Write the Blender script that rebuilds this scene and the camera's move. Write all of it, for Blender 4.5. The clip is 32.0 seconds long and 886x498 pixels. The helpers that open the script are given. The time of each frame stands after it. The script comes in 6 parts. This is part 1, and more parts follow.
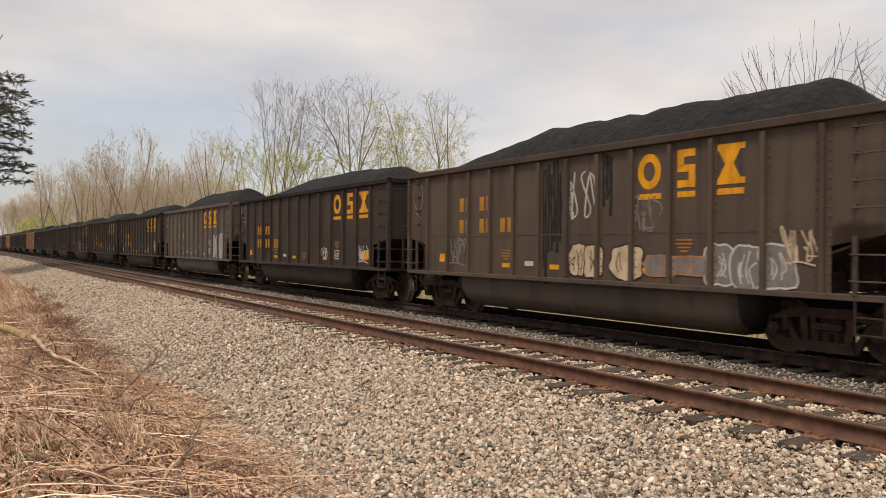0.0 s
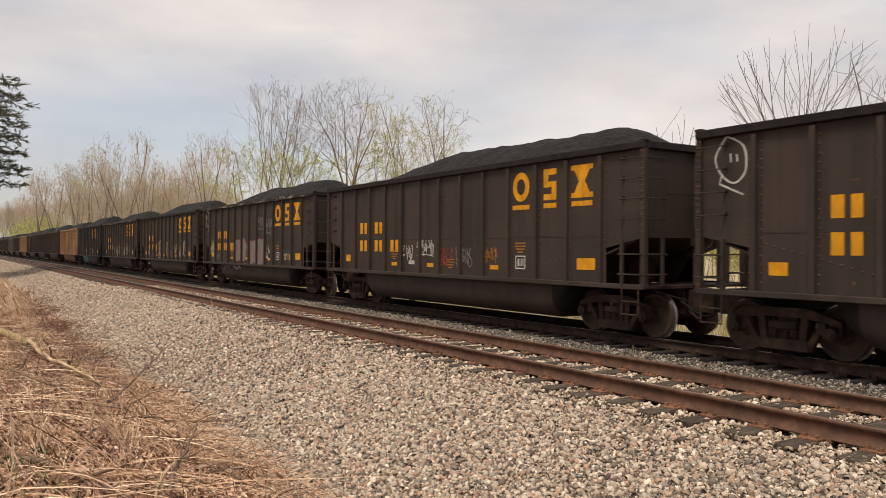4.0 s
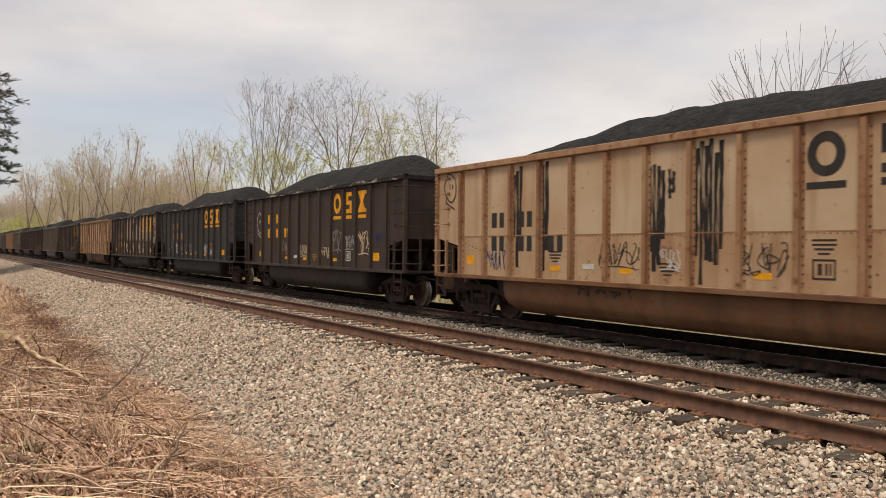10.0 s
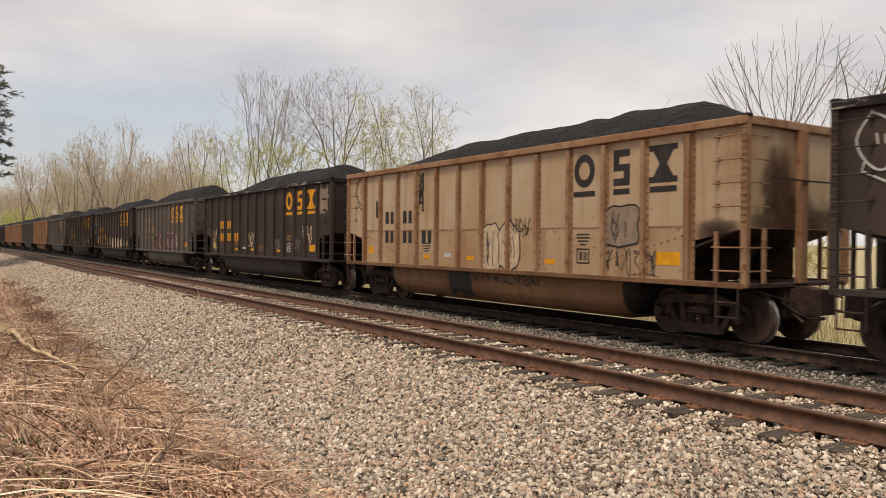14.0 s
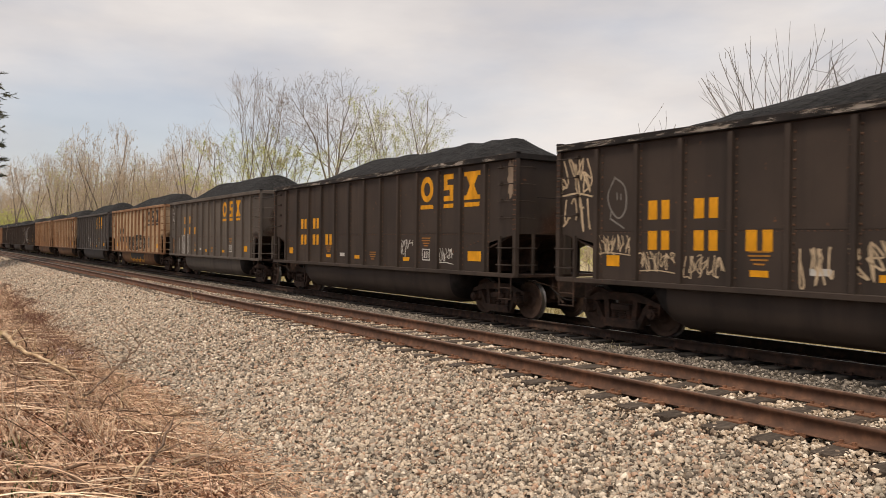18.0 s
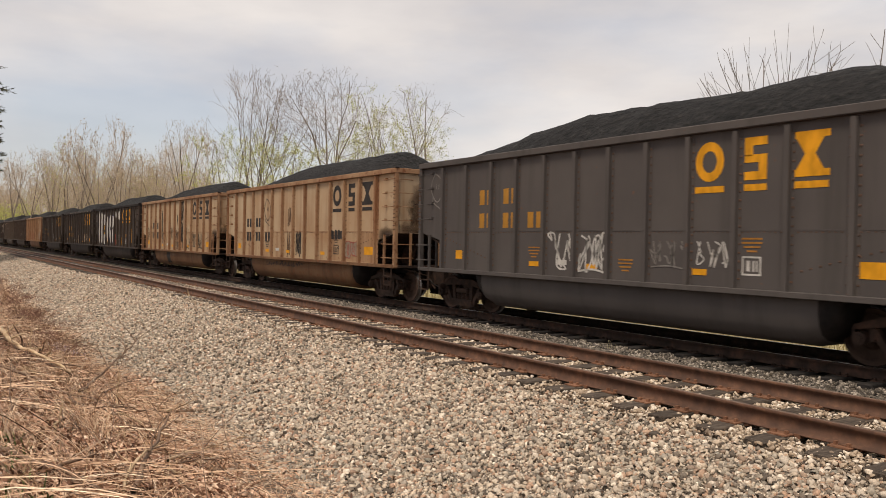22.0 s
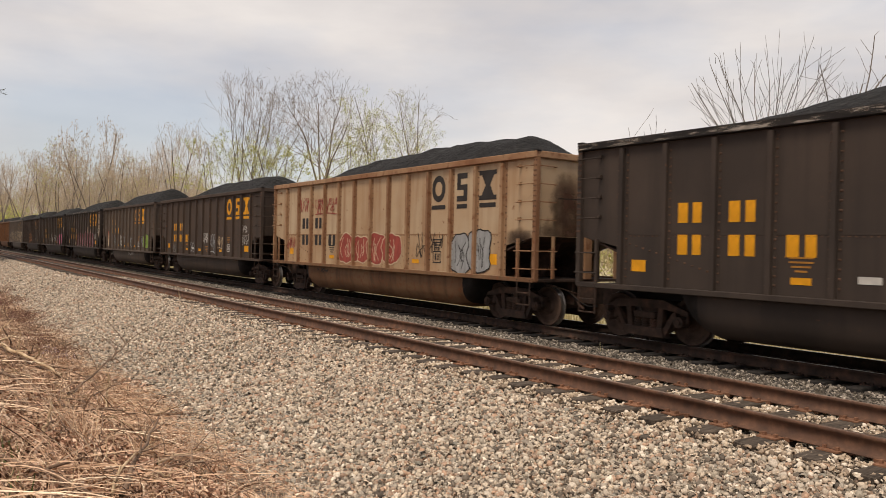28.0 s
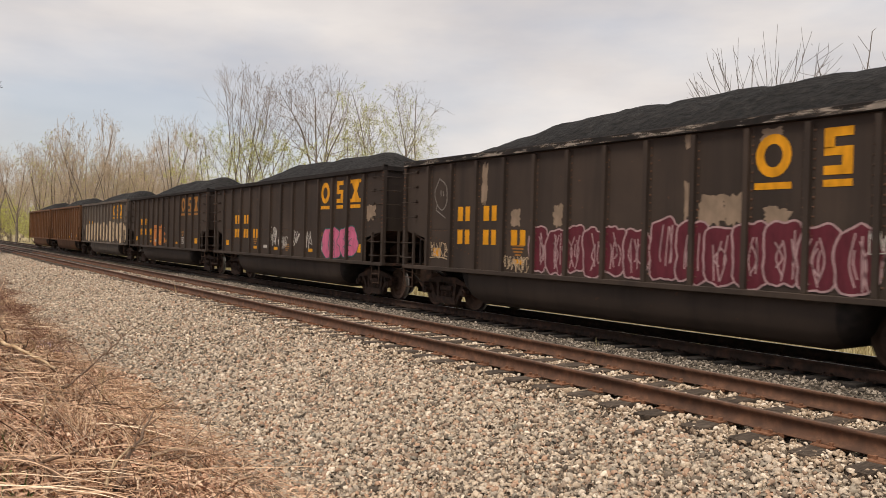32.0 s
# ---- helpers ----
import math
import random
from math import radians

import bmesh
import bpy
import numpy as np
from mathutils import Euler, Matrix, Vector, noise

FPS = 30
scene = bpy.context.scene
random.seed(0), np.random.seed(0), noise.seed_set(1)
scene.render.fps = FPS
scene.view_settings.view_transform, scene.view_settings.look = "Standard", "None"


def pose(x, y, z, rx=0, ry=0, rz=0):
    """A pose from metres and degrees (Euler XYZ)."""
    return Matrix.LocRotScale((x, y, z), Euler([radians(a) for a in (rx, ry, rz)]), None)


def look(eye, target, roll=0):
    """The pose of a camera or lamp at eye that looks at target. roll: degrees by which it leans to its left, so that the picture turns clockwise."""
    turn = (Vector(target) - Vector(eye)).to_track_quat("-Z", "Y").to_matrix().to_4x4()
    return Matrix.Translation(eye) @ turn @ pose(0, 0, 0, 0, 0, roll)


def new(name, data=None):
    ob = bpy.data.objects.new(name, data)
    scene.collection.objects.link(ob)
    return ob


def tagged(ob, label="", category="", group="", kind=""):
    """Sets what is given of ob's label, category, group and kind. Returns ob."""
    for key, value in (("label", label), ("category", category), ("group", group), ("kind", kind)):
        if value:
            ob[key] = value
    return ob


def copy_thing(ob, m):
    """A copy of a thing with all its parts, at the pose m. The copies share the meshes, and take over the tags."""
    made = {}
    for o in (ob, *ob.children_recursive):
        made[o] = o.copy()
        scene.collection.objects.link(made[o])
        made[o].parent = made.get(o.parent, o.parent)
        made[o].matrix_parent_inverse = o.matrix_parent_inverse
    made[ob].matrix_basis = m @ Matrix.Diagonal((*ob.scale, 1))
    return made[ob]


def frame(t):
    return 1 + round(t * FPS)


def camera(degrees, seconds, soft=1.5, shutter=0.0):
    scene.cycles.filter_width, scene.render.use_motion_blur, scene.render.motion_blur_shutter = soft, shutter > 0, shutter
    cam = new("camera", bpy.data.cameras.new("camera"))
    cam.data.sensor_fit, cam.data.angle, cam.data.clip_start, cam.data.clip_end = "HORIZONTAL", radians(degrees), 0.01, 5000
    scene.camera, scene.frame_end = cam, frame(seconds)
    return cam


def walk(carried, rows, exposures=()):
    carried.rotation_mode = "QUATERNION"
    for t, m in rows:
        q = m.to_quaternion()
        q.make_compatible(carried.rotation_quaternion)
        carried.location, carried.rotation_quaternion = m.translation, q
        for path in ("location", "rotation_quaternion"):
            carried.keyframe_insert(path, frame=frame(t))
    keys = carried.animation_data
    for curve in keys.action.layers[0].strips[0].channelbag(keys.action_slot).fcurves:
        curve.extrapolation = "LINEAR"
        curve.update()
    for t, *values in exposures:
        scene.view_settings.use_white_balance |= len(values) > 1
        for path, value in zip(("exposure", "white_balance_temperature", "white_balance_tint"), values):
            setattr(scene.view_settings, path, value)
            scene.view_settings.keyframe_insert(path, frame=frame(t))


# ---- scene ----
# camera: a hand-held view beside the line, turning a little
LENS = 60.13

def view(yaw, pitch, roll, x, y, z):
    a, b = radians(yaw), radians(pitch)
    way = Vector((-math.cos(a) * math.cos(b), math.sin(a) * math.cos(b), math.sin(b)))
    eye = Vector((x, y, z))
    return look(eye, eye + way, roll)


cam = camera(LENS, 32.0, soft=0.6, shutter=0.1)
walk(cam, [
    (0, view(32.28, -0.12, 0.39, -0.007, -0.030, 1.606)),
    (0.5, view(32.26, -0.12, 0.44, -0.007, -0.029, 1.602)),
    (1, view(32.26, -0.09, 0.48, -0.008, -0.029, 1.604)),
    (1.5, view(32.28, -0.04, 0.51, -0.008, -0.035, 1.602)),
    (2, view(32.32, -0.03, 0.51, -0.011, -0.030, 1.607)),
    (2.5, view(32.38, 0.05, 0.52, -0.009, -0.030, 1.603)),
    (3, view(32.43, 0.08, 0.44, -0.010, -0.020, 1.601)),
    (3.5, view(32.48, 0.11, 0.36, -0.007, -0.027, 1.602)),
    (5.5, view(32.63, -0.20, 0.05, -0.005, -0.019, 1.602)),
    (6, view(32.69, -0.33, 0.09, -0.008, -0.019, 1.598)),
    (6.5, view(32.70, -0.45, 0.18, -0.014, -0.013, 1.597)),
    (7, view(32.72, -0.50, 0.33, -0.018, -0.014, 1.598)),
    (7.5, view(32.73, -0.44, 0.45, -0.014, -0.018, 1.601)),
    (8, view(32.78, -0.30, 0.49, -0.012, -0.020, 1.604)),
    (8.5, view(32.85, -0.14, 0.53, -0.009, -0.021, 1.601)),
    (9, view(32.95, -0.03, 0.52, -0.005, -0.023, 1.603)),
    (9.5, view(33.03, -0.02, 0.47, -0.004, -0.013, 1.601)),
    (10, view(33.12, -0.05, 0.46, -0.007, -0.011, 1.602)),
    (10.5, view(33.20, -0.14, 0.43, -0.007, -0.012, 1.602)),
    (11, view(33.25, -0.20, 0.39, -0.006, -0.010, 1.600)),
    (11.5, view(33.27, -0.27, 0.44, -0.011, -0.009, 1.596)),
    (12, view(33.26, -0.34, 0.43, -0.007, -0.010, 1.602)),
    (12.5, view(33.26, -0.37, 0.45, -0.008, -0.011, 1.601)),
    (13, view(33.28, -0.38, 0.48, -0.009, -0.015, 1.599)),
    (13.5, view(33.32, -0.45, 0.45, -0.007, -0.009, 1.600)),
    (14, view(33.41, -0.56, 0.49, -0.010, -0.007, 1.601)),
    (14.5, view(33.48, -0.69, 0.48, -0.009, -0.008, 1.600)),
    (16.5, view(33.67, -0.62, 0.57, -0.012, -0.008, 1.601)),
    (17, view(33.69, -0.46, 0.63, -0.008, -0.009, 1.601)),
    (17.5, view(33.74, -0.36, 0.68, -0.003, -0.006, 1.600)),
    (18, view(33.83, -0.32, 0.67, -0.000, 0.006, 1.599)),
    (18.5, view(34.00, -0.31, 0.67, 0.004, 0.011, 1.601)),
    (19, view(34.20, -0.24, 0.70, 0.005, 0.009, 1.600)),
    (19.5, view(34.39, -0.18, 0.67, 0.009, 0.011, 1.604)),
    (20, view(34.51, -0.13, 0.74, 0.011, 0.010, 1.602)),
    (20.5, view(34.52, -0.14, 0.87, 0.004, 0.008, 1.602)),
    (21, view(34.40, -0.20, 0.99, 0.002, 0.013, 1.601)),
    (21.5, view(34.19, -0.31, 1.08, 0.005, 0.015, 1.603)),
    (22, view(34.03, -0.43, 1.12, 0.004, 0.010, 1.599)),
    (22.5, view(33.91, -0.53, 1.11, 0.005, 0.015, 1.599)),
    (23, view(33.89, -0.59, 1.17, 0.002, 0.012, 1.598)),
    (23.5, view(33.91, -0.56, 1.21, 0.005, 0.006, 1.601)),
    (24, view(33.95, -0.49, 1.22, 0.007, 0.007, 1.600)),
    (24.5, view(34.04, -0.43, 1.23, 0.005, 0.006, 1.601)),
    (25, view(34.10, -0.37, 1.24, 0.010, 0.011, 1.601)),
    (25.5, view(34.20, -0.28, 1.37, 0.009, 0.005, 1.602)),
    (27.5, view(34.54, -0.14, 1.37, 0.009, 0.018, 1.598)),
    (28, view(34.59, -0.19, 1.29, 0.014, 0.018, 1.600)),
    (28.5, view(34.63, -0.22, 1.19, 0.012, 0.024, 1.601)),
    (29, view(34.68, -0.22, 1.15, 0.015, 0.023, 1.599)),
    (29.5, view(34.73, -0.23, 1.17, 0.014, 0.022, 1.606)),
    (30, view(34.78, -0.17, 1.30, 0.018, 0.020, 1.602)),
    (30.5, view(34.78, -0.17, 1.37, 0.020, 0.024, 1.599)),
    (31, view(34.77, -0.26, 1.47, 0.017, 0.025, 1.601)),
    (31.5, view(34.78, -0.39, 1.52, 0.014, 0.031, 1.596)),
    (32, view(34.82, -0.56, 1.48, 0.012, 0.035, 1.599)),
])

# ---- overcast daylight ----
SUN_EL, SUN_AZ = radians(61), radians(-58)
world = bpy.data.worlds.new("sky")
scene.world = world
world.use_nodes = True


def build_sky():
    nt = world.node_tree
    nt.nodes.clear()
    n, l = nt.nodes.new, nt.links.new
    out, bg = n("ShaderNodeOutputWorld"), n("ShaderNodeBackground")
    sky = n("ShaderNodeTexSky")
    sky.sky_type, sky.sun_disc = "NISHITA", False
    sky.sun_elevation, sky.sun_rotation = SUN_EL, radians(90) - SUN_AZ
    sky.air_density, sky.dust_density = 1.0, 2.0
    tc, mp = n("ShaderNodeTexCoord"), n("ShaderNodeMapping")
    mp.inputs["Scale"].default_value = (1.0, 1.0, 3.2)
    mp.inputs["Location"].default_value = (0.6, 0.2, 0.35)
    big, fine = n("ShaderNodeTexNoise"), n("ShaderNodeTexNoise")
    big.inputs["Scale"].default_value, big.inputs["Detail"].default_value = 1.5, 6
    fine.inputs["Scale"].default_value, fine.inputs["Detail"].default_value = 3.5, 8
    cover, tone = n("ShaderNodeValToRGB"), n("ShaderNodeValToRGB")
    cover.color_ramp.elements[0].position, cover.color_ramp.elements[0].color = 0.36, (0.5, 0.5, 0.5, 1)
    cover.color_ramp.elements[1].position, cover.color_ramp.elements[1].color = 0.56, (1, 1, 1, 1)
    tone.color_ramp.elements[0].position, tone.color_ramp.elements[0].color = 0.3, (4.95, 4.65, 4.6, 1)
    tone.color_ramp.elements[1].position, tone.color_ramp.elements[1].color = 0.65, (6.45, 6.0, 5.7, 1)
    mix = n("ShaderNodeMixRGB")
    l(tc.outputs["Generated"], mp.inputs["Vector"])
    l(mp.outputs["Vector"], big.inputs["Vector"])
    l(mp.outputs["Vector"], fine.inputs["Vector"])
    l(big.outputs["Fac"], cover.inputs["Fac"])
    l(fine.outputs["Fac"], tone.inputs["Fac"])
    l(cover.outputs["Color"], mix.inputs["Fac"])
    l(sky.outputs["Color"], mix.inputs["Color1"])
    l(tone.outputs["Color"], mix.inputs["Color2"])
    l(mix.outputs["Color"], bg.inputs["Color"])
    bg.inputs["Strength"].default_value = 0.134
    l(bg.outputs["Background"], out.inputs["Surface"])


build_sky()
sun = new("sun", bpy.data.lights.new("sun", "SUN"))
sun.data.energy, sun.data.angle, sun.data.color = 2.9, radians(18), (1.0, 0.87, 0.7)
sun.matrix_world = look((math.cos(SUN_AZ) * 50, math.sin(SUN_AZ) * 50, math.tan(SUN_EL) * 50), (0, 0, 0))
scene.view_settings.exposure = 0.0

# ---- plan ----
BEND = 2.2e-5            # the line's slow curve
NEAR_C, FAR_C = 7.81, 12.87   # centres of the two tracks
FAR_DROP = -0.18         # the far rail heads lie a little lower
GAUGE_H = 0.7525


def bend(x):
    return -BEND * x * x


# ---- materials ----
def mat(name, rough=0.8, metal=0.0):
    m = bpy.data.materials.new(name)
    m.use_nodes = True
    b = m.node_tree.nodes["Principled BSDF"]
    b.inputs["Roughness"].default_value, b.inputs["Metallic"].default_value = rough, metal
    b.inputs["Specular IOR Level"].default_value = 0.5 if metal else 0.2
    return m, m.node_tree, b


def ramp(nt, stops):
    r = nt.nodes.new("ShaderNodeValToRGB")
    e = r.color_ramp.elements
    while len(e) < len(stops):
        e.new(0.5)
    for el, (p, c) in zip(e, stops):
        el.position, el.color = p, (*c, 1)
    return r


def noise_tex(nt, scale, detail=4, vec=None, stretch=None, rough=0.55):
    t = nt.nodes.new("ShaderNodeTexNoise")
    t.inputs["Scale"].default_value, t.inputs["Detail"].default_value, t.inputs["Roughness"].default_value = scale, detail, rough
    if vec is not None:
        if stretch:
            mp = nt.nodes.new("ShaderNodeMapping")
            mp.inputs["Scale"].default_value = stretch
            nt.links.new(vec, mp.inputs["Vector"])
            vec = mp.outputs["Vector"]
        nt.links.new(vec, t.inputs["Vector"])
    return t


def mixc(nt, fac, a, b, kind="MIX"):
    m = nt.nodes.new("ShaderNodeMixRGB")
    m.blend_type = kind
    for sock, v in (("Fac", fac), ("Color1", a), ("Color2", b)):
        if isinstance(v, (int, float)):
            m.inputs[sock].default_value = v
        elif isinstance(v, tuple):
            m.inputs[sock].default_value = (*v, 1)
        else:
            nt.links.new(v, m.inputs[sock])
    return m.outputs["Color"]


def bump(nt, b, height, strength=0.3, dist=0.02):
    n = nt.nodes.new("ShaderNodeBump")
    n.inputs["Strength"].default_value, n.inputs["Distance"].default_value = strength, dist
    nt.links.new(height, n.inputs["Height"])
    nt.links.new(n.outputs["Normal"], b.inputs["Normal"])


def coords(nt, shift=False):
    """Object coordinates, shifted by the object's random number."""
    tc = nt.nodes.new("ShaderNodeTexCoord")
    if not shift:
        return tc.outputs["Object"]
    info, add = nt.nodes.new("ShaderNodeObjectInfo"), nt.nodes.new("ShaderNodeVectorMath")
    mul = nt.nodes.new("ShaderNodeMath")
    mul.operation, mul.inputs[1].default_value = "MULTIPLY", 57.0
    nt.links.new(info.outputs["Random"], mul.inputs[0])
    nt.links.new(tc.outputs["Object"], add.inputs[0])
    nt.links.new(mul.outputs["Value"], add.inputs[1])
    return add.outputs["Vector"]


def paint(name, base, dirt, streak, rust=0.1, rough=0.7):
    """Old car paint: base colour, blotches of dirt, vertical streaks and rust specks."""
    m, nt, b = mat(name, rough)
    v = coords(nt, True)
    blot = noise_tex(nt, 0.55, 5, v)
    lines = noise_tex(nt, 1.0, 5, v, (2.2, 2.2, 0.16))
    spot = noise_tex(nt, 7.0, 6, v)
    r1 = ramp(nt, [(0.38, (0, 0, 0)), (0.68, (1, 1, 1))])
    r2 = ramp(nt, [(0.5, (0, 0, 0)), (0.72, (1, 1, 1))])
    r3 = ramp(nt, [(0.72 - rust, (0, 0, 0)), (0.8 - rust * 0.6, (1, 1, 1))])
    for t, r in ((blot, r1), (lines, r2), (spot, r3)):
        nt.links.new(t.outputs["Fac"], r.inputs["Fac"])
    half = nt.nodes.new("ShaderNodeMath")
    half.operation, half.inputs[1].default_value = "MULTIPLY", 0.75
    nt.links.new(r2.outputs["Color"], half.inputs[0])
    c = mixc(nt, r1.outputs["Color"], base, dirt)
    c = mixc(nt, half.outputs["Value"], c, streak)
    c = mixc(nt, r3.outputs["Color"], c, (0.16, 0.065, 0.03))
    nt.links.new(c, b.inputs["Base Color"])
    fine = noise_tex(nt, 22, 5, v)
    bump(nt, b, fine.outputs["Fac"], 0.12, 0.01)
    return m


def speckled(name, stops, scale, rough=0.85, bumps=0.4, metal=0.0, dist=0.02, shift=True, stretch=None):
    m, nt, b = mat(name, rough, metal)
    v = coords(nt, shift)
    t = noise_tex(nt, scale, 6, v, stretch)
    r = ramp(nt, stops)
    nt.links.new(t.outputs["Fac"], r.inputs["Fac"])
    big = noise_tex(nt, scale * 0.13, 3, v)
    rb = ramp(nt, [(0.3, (0.72, 0.72, 0.72)), (0.7, (1.15, 1.15, 1.15))])
    nt.links.new(big.outputs["Fac"], rb.inputs["Fac"])
    c = mixc(nt, 1.0, r.outputs["Color"], rb.outputs["Color"], "MULTIPLY")
    nt.links.new(c, b.inputs["Base Color"])
    bump(nt, b, t.outputs["Fac"], bumps, dist)
    return m


def islands(name, stops, rough=0.85, grain=30.0, bumps=0.3):
    """Loose pieces: each island of the mesh takes its own tone."""
    m, nt, b = mat(name, rough)
    g = nt.nodes.new("ShaderNodeNewGeometry")
    r = ramp(nt, stops)
    nt.links.new(g.outputs["Random Per Island"], r.inputs["Fac"])
    v = coords(nt)
    t = noise_tex(nt, grain, 4, v)
    rb = ramp(nt, [(0.3, (0.7, 0.7, 0.7)), (0.7, (1.2, 1.2, 1.2))])
    nt.links.new(t.outputs["Fac"], rb.inputs["Fac"])
    nt.links.new(mixc(nt, 1.0, r.outputs["Color"], rb.outputs["Color"], "MULTIPLY"), b.inputs["Base Color"])
    if bumps:
        bump(nt, b, t.outputs["Fac"], bumps, 0.01)
    return m


def leafy(name, stops):
    """Thin leaves that let light through."""
    m = islands(name, stops, 0.8, 3, 0)
    nt = m.node_tree
    b, out = nt.nodes["Principled BSDF"], nt.nodes["Material Output"]
    tr, mx = nt.nodes.new("ShaderNodeBsdfTranslucent"), nt.nodes.new("ShaderNodeMixShader")
    mx.inputs["Fac"].default_value = 0.5
    nt.links.new(b.inputs["Base Color"].links[0].from_socket, tr.inputs["Color"])
    nt.links.new(b.outputs["BSDF"], mx.inputs[1])
    nt.links.new(tr.outputs["BSDF"], mx.inputs[2])
    nt.links.new(mx.outputs["Shader"], out.inputs["Surface"])
    return m


def stain(name, col, stretch=(1, 1, 1), scale=3.0, lo=0.42, hi=0.62):
    """A see-through stain: the colour comes and goes with the grain."""
    m = spray(name, col, 0.75)
    nt = m.node_tree
    b, out = nt.nodes["Principled BSDF"], nt.nodes["Material Output"]
    t = noise_tex(nt, scale, 7, coords(nt), stretch, 0.65)
    r = ramp(nt, [(lo, (0, 0, 0)), (hi, (1, 1, 1))])
    tr, mx = nt.nodes.new("ShaderNodeBsdfTransparent"), nt.nodes.new("ShaderNodeMixShader")
    nt.links.new(t.outputs["Fac"], r.inputs["Fac"])
    nt.links.new(r.outputs["Color"], mx.inputs["Fac"])
    nt.links.new(tr.outputs["BSDF"], mx.inputs[1])
    nt.links.new(b.outputs["BSDF"], mx.inputs[2])
    nt.links.new(mx.outputs["Shader"], out.inputs["Surface"])
    return m


def soft_stain(name, col, ry, rz, strength=0.9, plane="yz"):
    """A smear in the y-z or x-z plane that thins out towards its edge, broken by grain."""
    m = spray(name, col, 0.8)
    nt = m.node_tree
    b, out = nt.nodes["Principled BSDF"], nt.nodes["Material Output"]
    tc, mp = nt.nodes.new("ShaderNodeTexCoord"), nt.nodes.new("ShaderNodeMapping")
    mp.inputs["Scale"].default_value = (0, 1 / ry, 1 / rz) if plane == "yz" else (1 / ry, 0, 1 / rz)
    nt.links.new(tc.outputs["Object"], mp.inputs["Vector"])
    size = nt.nodes.new("ShaderNodeVectorMath")
    size.operation = "LENGTH"
    nt.links.new(mp.outputs["Vector"], size.inputs[0])
    t = noise_tex(nt, 2.2, 6, tc.outputs["Object"], None, 0.6)
    add = nt.nodes.new("ShaderNodeMath")
    add.operation, add.inputs[1].default_value = "MULTIPLY_ADD", 0.7
    nt.links.new(t.outputs["Fac"], add.inputs[0])
    nt.links.new(size.outputs["Value"], add.inputs[2])
    r = ramp(nt, [(0.5, (strength,) * 3), (0.8, (strength * .55,) * 3), (1.0, (0, 0, 0))])
    nt.links.new(add.outputs["Value"], r.inputs["Fac"])
    tr, mx = nt.nodes.new("ShaderNodeBsdfTransparent"), nt.nodes.new("ShaderNodeMixShader")
    nt.links.new(r.outputs["Color"], mx.inputs["Fac"])
    nt.links.new(tr.outputs["BSDF"], mx.inputs[1])
    nt.links.new(b.outputs["BSDF"], mx.inputs[2])
    nt.links.new(mx.outputs["Shader"], out.inputs["Surface"])
    return m


def spray(name, col, rough=0.6):
    m, nt, b = mat(name, rough)
    v = coords(nt)
    t = noise_tex(nt, 6.0, 6, v, (1, 1, 0.4))
    r = ramp(nt, [(0.3, tuple(c * 0.62 for c in col)), (0.62, col)])
    nt.links.new(t.outputs["Fac"], r.inputs["Fac"])
    nt.links.new(r.outputs["Color"], b.inputs["Base Color"])
    return m


PAINTS = {
    "dark": paint("dark_paint", (0.03978, 0.02964, 0.02464), (0.0585, 0.04218, 0.0336), (0.02574, 0.01995, 0.01736), 0.04),
    "brown": paint("brown_paint", (0.074, 0.055, 0.043), (0.102, 0.074, 0.056), (0.037, 0.03, 0.025), 0.07),
    "slate": paint("slate_paint", (0.03172, 0.0288, 0.02773), (0.0427, 0.0384, 0.03658), (0.0244, 0.0228, 0.02183), 0.02),
    "steel": paint("steel_grey_paint", (0.074, 0.064, 0.061), (0.09, 0.078, 0.072), (0.055, 0.048, 0.044), 0.03),
    "umber": paint("umber_paint", (0.052, 0.037, 0.029), (0.072, 0.049, 0.037), (0.036, 0.026, 0.021), 0.07),
    "gray": paint("gray_paint", (0.094, 0.077, 0.066), (0.122, 0.1, 0.083), (0.06, 0.05, 0.043), 0.05),
    "beige": paint("beige_paint", (0.43, 0.325, 0.215), (0.37, 0.24, 0.138), (0.24, 0.125, 0.063), 0.06),
    "rust": paint("rust_paint", (0.156, 0.0775, 0.03575), (0.114, 0.0527, 0.026), (0.06, 0.031, 0.0195), 0.2),
}
RIBS = {
    "dark": PAINTS["dark"], "brown": PAINTS["brown"], "slate": PAINTS["slate"], "umber": PAINTS["umber"], "steel": PAINTS["steel"], "gray": PAINTS["gray"], "rust": PAINTS["rust"],
    "beige": paint("rusty_beige_paint", (0.32, 0.2, 0.115), (0.22, 0.105, 0.052), (0.14, 0.062, 0.032), 0.17),
}
M_COAL = speckled("coal", [(0.35, (0.005, 0.005, 0.005)), (0.6, (0.017, 0.0155, 0.015)), (0.75, (0.045, 0.04, 0.038))], 7, 0.75, 1.0, dist=0.1)
M_BLACK = speckled("grimy_black_steel", [(0.3, (0.009, 0.008, 0.008)), (0.7, (0.027, 0.021, 0.019))], 5, 0.7, 0.2)
M_TRUCK = speckled("rusty_dark_cast_iron", [(0.3, (0.022, 0.016, 0.013)), (0.55, (0.05, 0.03, 0.022)), (0.75, (0.1, 0.05, 0.033))], 6, 0.8, 0.3)
M_WHEEL = speckled("wheel_steel", [(0.3, (0.04, 0.025, 0.019)), (0.7, (0.095, 0.058, 0.042))], 4, 0.8, 0.2)
M_RIVET = speckled("rusty_rivet", [(0.3, (0.05, 0.03, 0.022)), (0.7, (0.15, 0.075, 0.045))], 9, 0.8, 0.2)
